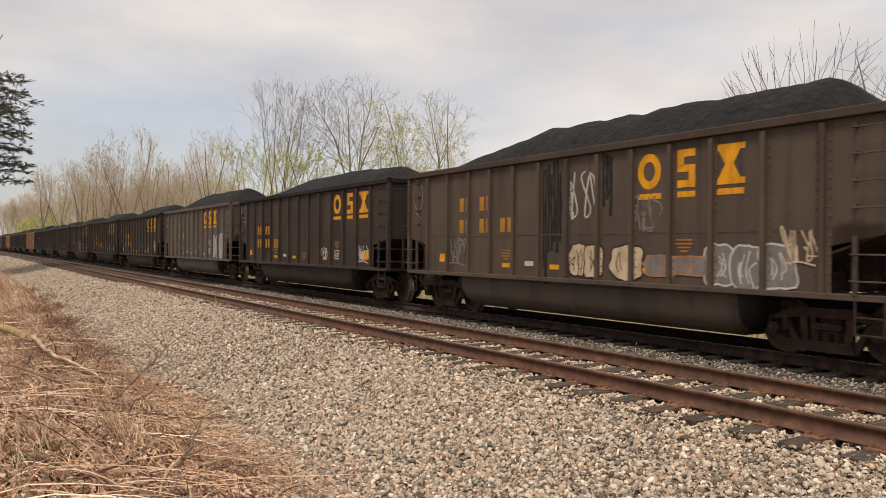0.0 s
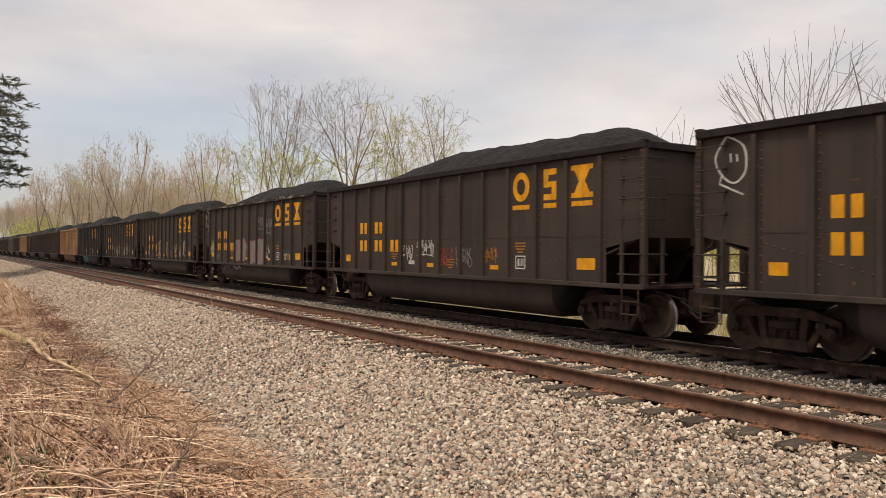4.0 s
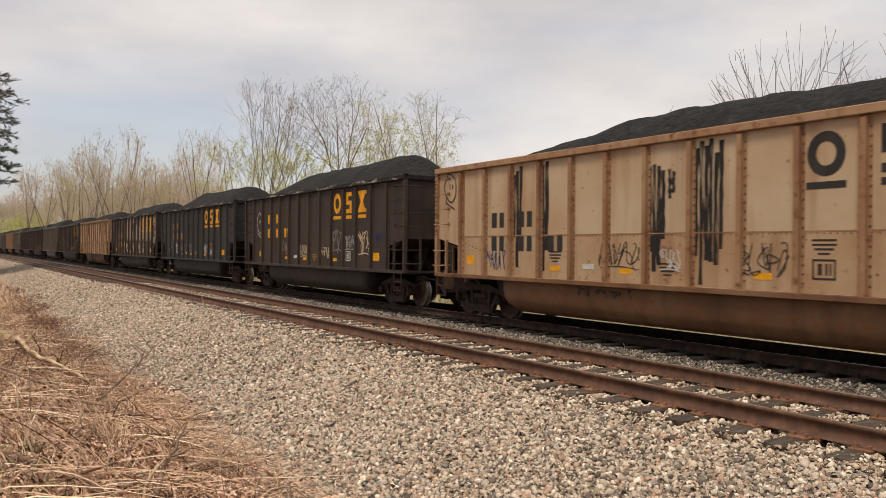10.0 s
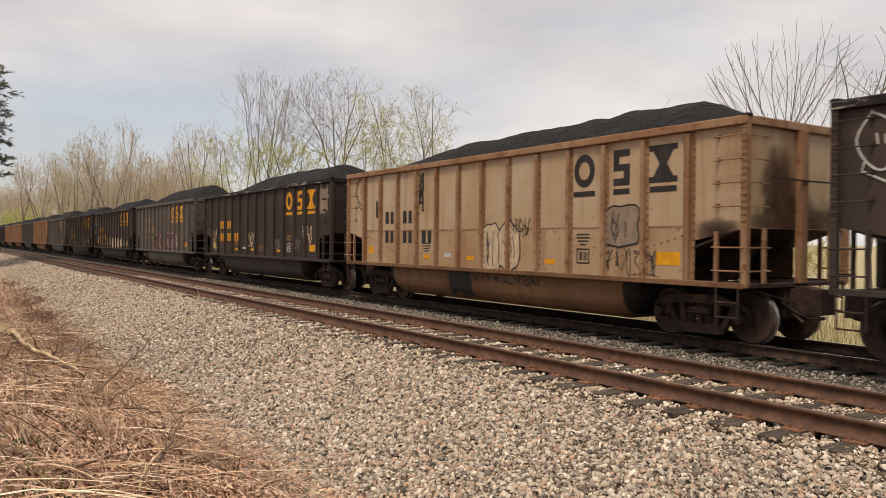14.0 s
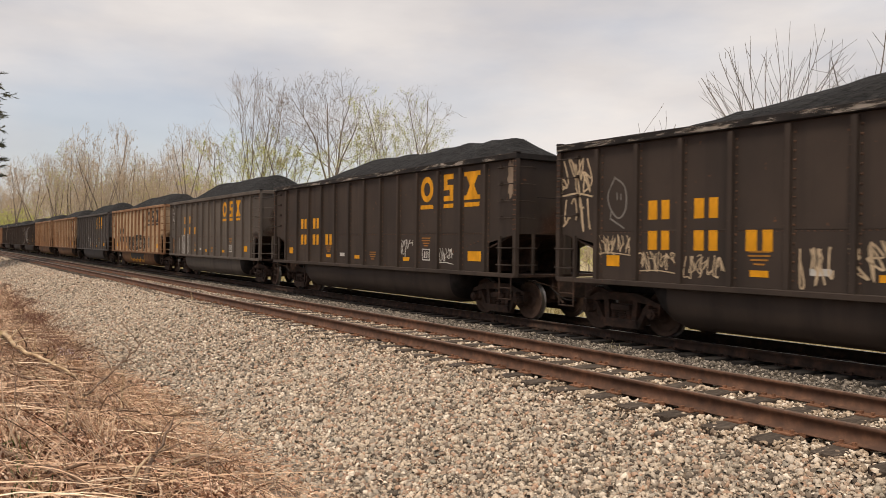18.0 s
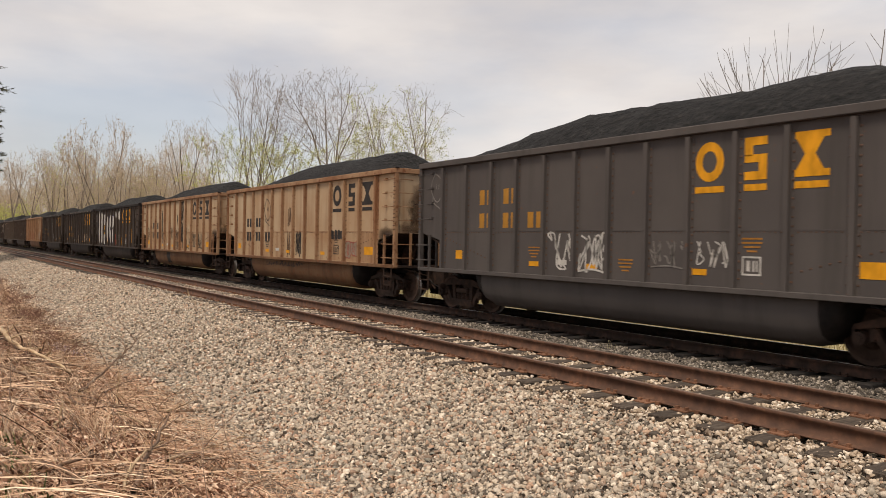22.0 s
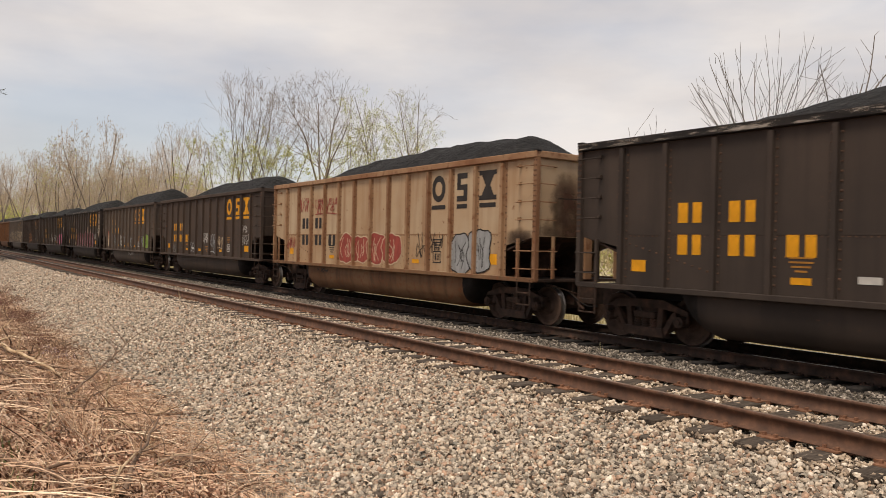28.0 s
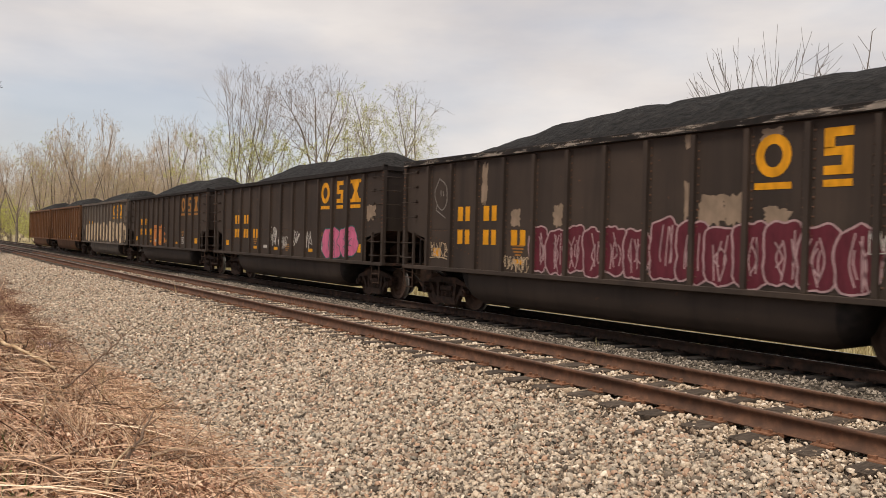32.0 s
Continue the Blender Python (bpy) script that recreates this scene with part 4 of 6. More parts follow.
def build_ballast():
    rng = np.random.default_rng(5)
    x, lat = scatter(rng, -13, -1.5, 2.2, 6.75, 1450)
    tie = np.abs(((x + 3.75) / 0.565 + 0.5) % 1 - 0.5) * 0.565
    ok = (x < -2.0 - (6.1 - lat) * 1.1) & (lat > foot(x) + rng.normal(-.1, .22, len(x))) & ((lat < 6.5) | (tie > .12))
    x, lat = x[ok], lat[ok]
    stones("ballast_stones", "pale crushed stone ballast sloping from the track", x, lat, rng.lognormal(math.log(.038), .36, len(x)).clip(.016, .08), M_STONE, rng)
    x, lat = scatter(rng, -34, -13, 2.2, 6.6, 620)
    ok = lat > foot(x) + rng.normal(-.05, .25, len(x))
    x, lat = x[ok], lat[ok]
    stones("ballast_stones", "pale crushed stone ballast farther along the track", x, lat, rng.lognormal(math.log(.047), .3, len(x)).clip(.025, .085), M_STONE, rng, simple=True)
    x, lat = scatter(rng, -70, -34, 2.4, 6.6, 260)
    ok = lat > 3.0 + .3 * np.sin(x * .5)
    x, lat = x[ok], lat[ok]
    stones("ballast_stones", "pale crushed stone ballast far along the track", x, lat, rng.lognormal(math.log(.06), .3, len(x)).clip(.03, .11), M_STONE, rng, simple=True)
    x, lat = scatter(rng, -140, -70, 3.0, 6.8, 50)
    stones("ballast_stones", "pale crushed stone ballast where the track runs out of sight", x, lat, rng.lognormal(math.log(.085), .3, len(x)).clip(.05, .16), M_STONE, rng, simple=True)
    x, lat = scatter(rng, -40, 0, 6.42, 9.2, 620)
    tie = np.abs(((x + 3.75) / 0.565 + 0.5) % 1 - 0.5) * 0.565
    rail = np.minimum(np.abs(lat - NEAR_C - GAUGE_H), np.abs(lat - NEAR_C + GAUGE_H))
    ok = ((tie > 0.12) | (rng.random(len(x)) < np.where(lat < 6.7, .5, .12))) & (rail > 0.09)
    x, lat = x[ok], lat[ok]
    stones("crib_stones", "rust-dusted stones between the wooden ties", x, lat, rng.lognormal(math.log(.04), .34, len(x)).clip(.018, .07), M_CRIB, rng, 0.3, 0.04)
    x, lat = scatter(rng, -40, 0, 9.0, 11.75, 420)
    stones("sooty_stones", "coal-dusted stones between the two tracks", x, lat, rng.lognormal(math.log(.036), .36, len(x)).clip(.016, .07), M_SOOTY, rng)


build_ballast()

# ---- the straw bank ----
M_STRAW = islands("dry_straw", [(0.0, (0.2, 0.115, 0.072)), (0.35, (0.5, 0.315, 0.2)), (0.75, (0.72, 0.5, 0.34)), (1.0, (0.92, 0.76, 0.56))], 0.75, 12, 0)
M_REED = islands("pale_reeds", [(0.0, (0.289, 0.23, 0.111)), (0.5, (0.442, 0.383, 0.212)), (1.0, (0.561, 0.51, 0.323))], 0.8, 6, 0)
M_LEAF = islands("fallen_leaves", [(0.0, (0.1, 0.05, 0.034)), (0.3, (0.4, 0.225, 0.148)), (0.65, (0.66, 0.42, 0.285)), (1.0, (0.88, 0.68, 0.52))], 0.8, 20, 0)
M_BROWN_LEAF = islands("brown_curled_leaves", [(0.0, (0.09, 0.045, 0.03)), (0.5, (0.24, 0.125, 0.08)), (1.0, (0.42, 0.25, 0.17))], 0.8, 20, 0)
M_STEM = islands("grey_brown_stems", [(0.0, (0.07, 0.045, 0.034)), (0.5, (0.19, 0.125, 0.09)), (1.0, (0.36, 0.26, 0.18))], 0.8, 12, 0)
M_TWIG = speckled("bare_twig", [(0.3, (0.1215, 0.078, 0.05625)), (0.7, (0.27, 0.182, 0.125))], 20, 0.85, 0.3)
M_LOG = speckled("mossy_log_bark", [(0.3, (0.2, 0.14, 0.07)), (0.55, (0.36, 0.27, 0.14)), (0.75, (0.5, 0.4, 0.24))], 6, 0.85, 0.5)
M_BLEACHED = speckled("bleached_stem", [(0.3, (0.34, 0.22, 0.125)), (0.7, (0.6, 0.46, 0.3))], 9, 0.75, 0.2)


def blades(name, label, x, lat, length, width, lean, material, rng, arch=0.35, seg=3, heading=None):
    """Narrow curved strips that rise from the ground; lean 1 lies flat, 0 stands."""
    n = len(x)
    ang = rng.uniform(0, math.tau, n) if heading is None else rng.normal(heading, .4, n)
    hor, up = length * lean, length * np.sqrt(np.clip(1 - lean ** 2, 0, 1))
    side = ang + rng.choice([-1, 1], n) * math.pi / 2
    out = []
    bow = rng.uniform(-.5, .5, n)
    for k in range(seg + 1):
        t = k / seg
        px = x + np.cos(ang) * hor * t + np.cos(side) * hor * bow * t * (1 - t)
        pl = lat + np.sin(ang) * hor * t + np.sin(side) * hor * bow * t * (1 - t)
        pz = ground_z(px, pl) + up * t + arch * hor * t * (1 - t) + 0.01
        w = width * (1 - 0.75 * t)
        for s in (-1, 1):
            out.append(np.stack([px + s * w * np.cos(side) * .5, pl + bend(px) + s * w * np.sin(side) * .5, pz + s * w * .3], -1))
    v = np.stack(out, 1)
    m = 2 * (seg + 1)
    quad = np.array([(2 * k, 2 * k + 1, 2 * k + 3, 2 * k + 2) for k in range(seg)], dtype=np.int32)
    f = (quad[None] + (np.arange(n) * m)[:, None, None]).reshape(-1, 4)
    return tagged(bulk(name, v.reshape(-1, 3), f, material), label, "dry grass", kind="stuff")


def build_straw():
    rng = np.random.default_rng(11)

    def bank(x0, x1, l0, l1, per_m2, over=.1, clump=0.0):
        """Places on the bank; clump gathers them into tufts and leaves bare gaps."""
        x, lat = scatter(rng, x0, x1, l0, l1, per_m2)
        ok = (lat < foot(x) + over + rng.normal(0, .22, len(x))) & (lat > -0.045 * (-x) - .6)
        if clump:
            field = np.sin(x * 2.1 + 1.7 * np.sin(lat * 1.9)) + np.sin(lat * 3.3 + 2.0 * np.sin(x * 1.3)) + np.sin(x * 4.7 - lat * 3.1)
            ok &= rng.random(len(x)) < np.clip(.5 + clump * field * .5, .05, 1)
        return x[ok], lat[ok]

    # a mat of broken litter, then thin straws every way, then long stalks fallen down the slope
    x, lat = bank(-15, -4.2, -.8, 3.3, 800, .05)
    n = len(x)
    blades("leaf_litter", "tan and pinkish broken leaf litter on the bank", x, lat, rng.uniform(.03, .1, n), rng.uniform(.012, .05, n), rng.uniform(.75, 1.0, n), M_LEAF, rng, .6, 2)
    x, lat = bank(-27, -4.2, -1.6, 3.2, 330, -.1, .5)
    n = len(x)
    blades("straw", "thin tan straw lying every way on the bank", x, lat, rng.uniform(.08, .38, n), rng.uniform(.004, .011, n), rng.uniform(.72, 1.0, n), M_STRAW, rng, .35)
    x, lat = bank(-20, -4.6, -1.0, 2.7, 34, -.25, .9)
    n = len(x)
    blades("straw_stalks", "long dry stalks fallen down the bank", x, lat, rng.uniform(.5, 1.5, n), rng.uniform(.006, .015, n), rng.uniform(.94, 1.0, n), M_STRAW, rng, .2, 5, .55)
    x, lat = bank(-20, -4.6, -1.0, 2.9, 30, -.1, .9)
    n = len(x)
    blades("brown_stalks", "grey-brown dead stems tangled over the bank", x, lat, rng.uniform(.3, 1.2, n), rng.uniform(.006, .013, n), rng.uniform(.8, 1.0, n), M_STEM, rng, .35, 5)
    x, lat = bank(-95, -24, -3, 3.3, 34, -.1)
    n = len(x)
    blades("straw", "tan straw farther along the bank", x, lat, rng.uniform(.3, .8, n), rng.uniform(.01, .022, n), rng.uniform(.7, 1.0, n), M_STRAW, rng, .2)
    x, lat = bank(-30, -5, -1.2, 2.7, 12)
    n = len(x)
    blades("dead_weeds", "thin dead weed stems standing on the bank", x, lat, rng.uniform(.2, .6, n), rng.uniform(.004, .008, n), rng.uniform(.2, .75, n), M_BLEACHED, rng, .2)
    # tufts of dead grass
    for k in range(46):
        cx, cl = rng.uniform(-15, -5), rng.uniform(-.4, 2.3)
        n = 70
        if k < 14:
            blades("grass_tuft", "tuft of bleached dead grass on the bank", rng.normal(cx, .09, n), rng.normal(cl, .09, n), rng.uniform(.2, .55, n), rng.uniform(.004, .008, n), rng.uniform(.35, .98, n), M_STRAW, rng, .5, 4)
        else:
            blades("leaf_drift", "drift of brown curled leaves on the bank", rng.normal(cx, .2, n), rng.normal(cl, .14, n), rng.uniform(.04, .1, n), rng.uniform(.03, .06, n), rng.uniform(.4, .95, n), M_BROWN_LEAF, rng, .7, 2)
    x, lat = scatter(rng, -150, 14, 16.8, 26, 24)
    n = len(x)
    blades("tall_dry_grass", "pale standing grass behind the train", x, lat, rng.uniform(.5, 1.5, n), rng.uniform(.015, .035, n), rng.uniform(.05, .45, n), M_REED, rng, .3, 2)


build_straw()


# ---- trees ----
M_BARK = speckled("grey_bark", [(0.3, (0.16, 0.13, 0.1)), (0.7, (0.3, 0.25, 0.2))], 6, 0.9, 0.6, stretch=(1, 1, 0.3))
M_BRANCH = speckled("pale_twigs", [(0.3, (0.2, 0.155, 0.12)), (0.7, (0.36, 0.285, 0.22))], 3, 0.9, 0.2)
# paler copy of the twigs: distance haze put into the far trees' colour
M_HAZE = speckled("haze_lightened_twigs", [(0.3, (0.38, 0.305, 0.23)), (0.7, (0.6, 0.49, 0.38))], 3, 0.9, 0.2)
M_GREY = speckled("grey_twigs", [(0.3, (0.15, 0.13, 0.118)), (0.7, (0.26, 0.23, 0.21))], 3, 0.9, 0.2)
M_BUD = leafy("spring_leaves", [(0.0, (0.44, 0.46, 0.13)), (0.5, (0.56, 0.57, 0.18)), (1.0, (0.7, 0.66, 0.28))])
M_CATKIN = leafy("tan_buds", [(0.0, (0.483, 0.38, 0.253)), (1.0, (0.69, 0.575, 0.414))])
M_NEEDLE = islands("pine_needles", [(0.0, (0.06, 0.065, 0.04)), (0.6, (0.11, 0.115, 0.07)), (1.0, (0.2, 0.185, 0.12))], 0.7, 6, 0)


def tubes(segs, sides):
    """Vertices and quads of tapered tubes along segments (p, q, r0, r1)."""
    p = np.array([s[0] for s in segs], dtype=np.float64)
    q = np.array([s[1] for s in segs], dtype=np.float64)
    r0, r1 = np.array([s[2] for s in segs]), np.array([s[3] for s in segs])
    d = q - p
    d /= np.linalg.norm(d, axis=1, keepdims=True) + 1e-9
    ref = np.where(np.abs(d[:, 2:3]) > .9, np.array([[1.0, 0, 0]]), np.array([[0, 0, 1.0]]))
    u = np.cross(d, ref)
    u /= np.linalg.norm(u, axis=1, keepdims=True) + 1e-9
    w = np.cross(d, u)
    v = []
    for c, r in ((p, r0), (q, r1)):
        for k in range(sides):
            a = k * math.tau / sides
            v.append(c + (u * math.cos(a) + w * math.sin(a)) * r[:, None])
    v = np.stack(v, 1)
    quad = np.array([(k, (k + 1) % sides, sides + (k + 1) % sides, sides + k) for k in range(sides)], dtype=np.int32)
    f = (quad[None] + (np.arange(len(segs)) * 2 * sides)[:, None, None]).reshape(-1, 4)
    return v.reshape(-1, 3), f


def grow(rnd, height, width, fork=0.45, stems=2, levels=3, open_=16.0, side=1.0, lean=0.0, angle=34.0, up_=0.06, reach=0.5, kink=0.05):
    """Segments of a bare tree by level: a trunk, leaders that sweep upwards from it, and shoots along every branch that turn up again."""
    out = [[] for _ in range(levels + 2)]
    up = Vector((0, 0, 1))

    def branch(p, d, length, r, level):
        n = (9, 9, 6, 4, 3)[min(level, 4)]
        spin = rnd.uniform(0, math.tau)
        for i in range(n):
            d = (d + up * up_ + Vector((rnd.gauss(0, kink), rnd.gauss(0, kink), rnd.gauss(0, kink * .6)))).normalized()
            q = p + d * (length / n)
            a, b = r * (1 - .8 * i / n), r * (1 - .8 * (i + 1) / n)
            out[level].append((tuple(p), tuple(q), a, b))
            if level <= levels and i > 0:
                for _ in range(2 if rnd.random() < side - 1 else 1):
                    if rnd.random() > side:
                        continue
                    spin += 2.4 + rnd.uniform(-.5, .5)
                    ax = d.orthogonal().normalized()
                    ax.rotate(Matrix.Rotation(spin, 3, d))
                    e = (Matrix.Rotation(radians(angle * rnd.uniform(.6, 1.35)), 3, ax) @ d).normalized()
                    branch(q, e, length * reach * (1.15 - .75 * i / n) * rnd.uniform(.6, 1.15), b * .55, level + 1)
            p = q

    r = .0125
    low = Vector((0, 0, -.02))
    for i in range(5):
        q = Vector((rnd.uniform(-.012, .012) + lean * fork * (i + 1) / 5, rnd.uniform(-.012, .012), fork * (i + 1) / 5))
        out[0].append((tuple(low), tuple(q), r * (1 - .06 * i), r * (1 - .06 * (i + 1))))
        low = q
    for j in range(stems):
        a = j * math.tau / stems + rnd.uniform(-.5, .5)
        tilt = math.tan(radians(open_ * (.25 + .95 * rnd.random())))
        d = Vector((math.cos(a) * tilt + lean, math.sin(a) * tilt, 1)).normalized()
        start = low if j < 2 else Vector(out[0][rnd.choice((2, 3, 4))][1])
        branch(start, d, (1 - start.z) * rnd.uniform(.82, 1.05), r * .8 / stems ** .4, 1)
    # brought to the tree's true height and width
    pts = np.array([s[1] for l in out for s in l])
    top = np.percentile(pts[:, 2], 99.7)
    crown = pts[pts[:, 2] > fork]
    mid = crown[:, :2].mean(0)
    half = np.percentile(np.hypot(*(crown[:, :2] - mid).T), 78)
    kz, kx = 1.12 * (height * (1 - fork)) / max(top - fork, .01), width * .46 / max(half, .01)

    def fit(p):
        z = p[2] * height if p[2] < fork else fork * height + (p[2] - fork) * kz
        return (p[0] * kx, p[1] * kx, z)

    rim = .62 * height

    def inside(q):
        """Within the crown's rounded outline."""
        u = math.hypot(q[0], q[1]) / (width * .56)
        w = max(0.0, q[2] - rim) / (height - rim)
        return u * u + w * w < rnd.uniform(.86, 1.08)

    made = [[(fit(p), fit(q), a * height, b * height) for p, q, a, b in l] for l in out]
    return made[:1] + [[g for g in l if inside(g[1])] for l in made[1:]]


def tree(name, label, seed, height, width, leaf=None, leaf_n=0, leaf_size=.06, thick=1.0, leaf_low=0.0, leaf_high=1.0, bark=None, twigs=None, girth=1.0, **kw):
    rnd = random.Random(seed)
    rng = np.random.default_rng(seed)
    lv = [[(p, q, a * girth, b * girth) for p, q, a, b in l] for l in grow(rnd, height, width, **kw)]
    top = tagged(new(name), label, "tree")
    v, f = tubes(lv[0], 8)
    bulk("trunk", v, f, bark or M_BARK, top, True)
    v, f = tubes(lv[1], 5)
    tagged(bulk("branchwork", v, f, bark or M_BARK, top, True), kind="stuff")
    rest = [(p, q, max(a, .0075 * thick), max(b, .005 * thick)) for l in lv[2:] for p, q, a, b in l]
    v, f = tubes(rest, 3)
    tagged(bulk("crown", v, f, twigs or bark or M_BRANCH, top), kind="stuff")
    if leaf_n:
        ends = np.array([s[1] for l in lv[2:] for s in l])
        ends = ends[(ends[:, 2] >= leaf_low * height) & (ends[:, 2] <= leaf_high * height)]
        c = ends[rng.integers(0, len(ends), leaf_n)] + rng.normal(0, .1, (leaf_n, 3))
        a, b = rng.normal(size=(leaf_n, 3)), rng.normal(size=(leaf_n, 3))
        a /= np.linalg.norm(a, axis=1, keepdims=True)
        b -= a * (a * b).sum(1, keepdims=True)
        b /= np.linalg.norm(b, axis=1, keepdims=True)
        s = leaf_size * rng.uniform(.5, 1.3, (leaf_n, 1))
        q = np.stack([c - a * s, c + b * s * .5, c + a * s, c - b * s * .5], 1)
        tagged(bulk("leaves", q.reshape(-1, 3), np.arange(leaf_n * 4).reshape(-1, 4), leaf, top), kind="stuff")
    return top


def stand(px_dir, dist):
    """A place at dist metres from the eye, at that many degrees from the line's far end."""
    a = radians(px_dir)
    return -math.cos(a) * dist, math.sin(a) * dist


def put(ob, deg, dist, turn=0, size=1.0):
    x, y = stand(deg, dist)
    z = float(ground_z(x, y - bend(x)))
    return pose(x, y, z, 0, 0, turn) @ Matrix.Scale(size, 4)


def build_trees():
    # the tall bare trees that stand over the train
    row = [
        ("tall slender bare tree with a fan of upright branches", 21, 16.9, 8.6, 20.2, 62, M_BUD, 700, dict(fork=.3, stems=9, levels=3, open_=32, side=1.1, angle=32, up_=.02, reach=.52, thick=1.25, girth=.75, leaf_high=.52)),
        ("tall bare tree with a forked pale trunk", 22, 17.2, 9.6, 25.3, 62, M_BUD, 700, dict(fork=.42, stems=4, levels=3, open_=44, side=1.4, angle=50, up_=.01, reach=.6, kink=.1, thick=1.25, leaf_high=.58, girth=.95)),
        ("bare tree just coming into yellow-green leaf", 23, 15.6, 10.2, 29.4, 62, M_BUD, 6500, dict(fork=.36, stems=5, levels=3, open_=46, side=1.1, angle=48, up_=.008, reach=.58, kink=.08, thick=1.1, girth=.75)),
        ("leaning bare tree with thin budding twigs", 24, 16.0, 8.6, 32.3, 63, M_BUD, 1500, dict(fork=.4, stems=4, levels=3, open_=42, side=1.1, angle=48, up_=.01, kink=.1, reach=.55, thick=1.2, girth=.8, leaf_high=.8)),
        ("yellow-green budding tree behind the train", 25, 11.6, 8.0, 18.6, 60, M_BUD, 6500, dict(fork=.3, stems=5, levels=3, open_=40, side=.8, angle=45, up_=.015, reach=.55)),
        ("low budding tree with fine twigs behind the train", 35, 12.0, 7.5, 22.2, 61, M_BUD, 6000, dict(fork=.33, stems=5, levels=3, open_=40, side=.8, angle=45, up_=.015, reach=.55)),
        ("budding thicket tree with yellow-green leaves", 36, 12.8, 7.5, 27.6, 62, M_BUD, 5500, dict(fork=.33, stems=5, levels=3, open_=40, side=.8, angle=45, up_=.015, reach=.55)),
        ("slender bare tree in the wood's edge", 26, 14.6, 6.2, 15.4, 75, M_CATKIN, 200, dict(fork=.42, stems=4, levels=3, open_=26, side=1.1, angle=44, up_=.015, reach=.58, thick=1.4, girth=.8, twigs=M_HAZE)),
        ("bare tree with fine upright shoots beyond the train", 27, 17.4, 9.4, 57.2, 52, None, 0, dict(fork=.5, stems=15, levels=1, open_=46, side=.95, angle=30, up_=.04, reach=.5, thick=2.2, bark=M_GREY, girth=.8)),
        ("bare tree with forked stems and short spurs beyond the train", 28, 17.0, 7.6, 62.6, 52, None, 0, dict(fork=.64, stems=4, levels=1, open_=38, side=1.1, angle=48, up_=.02, reach=.4, thick=2.2, bark=M_GREY, girth=.8)),
        ("thin bare sapling beyond the train", 29, 13.6, 4.0, 49.4, 58, None, 0, dict(fork=.45, stems=4, levels=1, open_=24, side=.5, angle=28, thick=2.4, bark=M_GREY, girth=.7)),
        ("low bare tree with fine crossing twigs beyond the train", 30, 14.2, 7.0, 61.0, 54, None, 0, dict(fork=.45, stems=6, levels=2, open_=44, side=.7, angle=42, up_=.02, reach=.5, thick=1.6, bark=M_GREY, girth=.6)),
        ("bare tree beside the pine on the near bank", 31, 17.5, 10.0, -2.4, 50, None, 0, dict(fork=.2, stems=5, levels=2, open_=40, side=.5, angle=34, thick=2.2, bark=M_GREY, girth=.8)),
    ]
    made = []
    for label, seed, h, wide, deg, dist, leaf, n, kw in row:
        ob = tree("bare_tree", label, seed, h, wide, leaf, n, .055, **kw)
        ob.matrix_basis = put(ob, deg, dist, seed * 40)
        made.append(ob)
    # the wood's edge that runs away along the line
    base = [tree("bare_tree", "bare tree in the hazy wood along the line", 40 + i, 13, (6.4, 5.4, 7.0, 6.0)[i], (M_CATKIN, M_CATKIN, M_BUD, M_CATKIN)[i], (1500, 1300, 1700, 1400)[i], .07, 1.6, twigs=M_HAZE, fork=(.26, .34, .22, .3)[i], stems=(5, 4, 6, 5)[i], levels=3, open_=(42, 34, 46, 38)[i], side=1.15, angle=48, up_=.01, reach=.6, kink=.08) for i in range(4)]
    rnd = random.Random(3)
    # the crowns that stand out of the wood: direction, distance and height over the eye's level as a slope
    crowns = [(15.6, 84, .142), (13.4, 96, .118), (12.3, 104, .112), (11.2, 92, .112), (9.9, 100, .128), (8.7, 112, .106), (7.8, 118, .104), (6.9, 124, .1), (5.7, 140, .086), (4.7, 160, .08)]
    for i, (deg, dist, rise) in enumerate(crowns):
        size = (rise * dist + 2.8) / 13
        if i < 4:
            base[i].matrix_basis = put(base[i], deg, dist, i * 70, size)
            tagged(base[i], group="trees of the wood")
        else:
            copy_thing(base[i % 4], put(base[i % 4], deg, dist, i * 83, size))
    for i in range(96):
        src = base[rnd.randrange(4)]
        if i < 56:
            deg = 2.3 + 15.2 * (i / 56) ** 1.1 + rnd.uniform(-.3, .3)
            dist = max(rnd.uniform(21, 40) / math.sin(radians(deg)), rnd.uniform(90, 125))
            size = min(.11, .056 + .0048 * (deg - 2.3)) * dist / 13 * rnd.uniform(.8, 1.08)
        else:
            deg, dist, size = rnd.uniform(18, 75), rnd.uniform(70, 115), rnd.uniform(.35, .6)
        copy_thing(src, put(src, deg, dist, rnd.uniform(0, 360), size))
    # low budding thickets
    bush = [tree("shrub", "budding thicket at the wood's edge", 60 + i, 4.2, 5.2, (M_BUD, M_CATKIN)[i % 2], 900, .1, 1.5, fork=.06, stems=7, levels=2, open_=34, side=.8, angle=38) for i in range(3)]
    for i, ob in enumerate(bush):
        ob.matrix_basis = put(ob, 14 + i * 5, 95, i * 50)
        tagged(ob, category="shrub", group="thickets of the wood's edge")
    for i in range(30):
        deg = rnd.uniform(3.6, 9.0)
        dist = rnd.uniform(19, 24) / math.sin(radians(deg))
        copy_thing(bush[0], put(bush[0], deg, dist, rnd.uniform(0, 360), dist / 130 * rnd.uniform(.9, 1.6)))
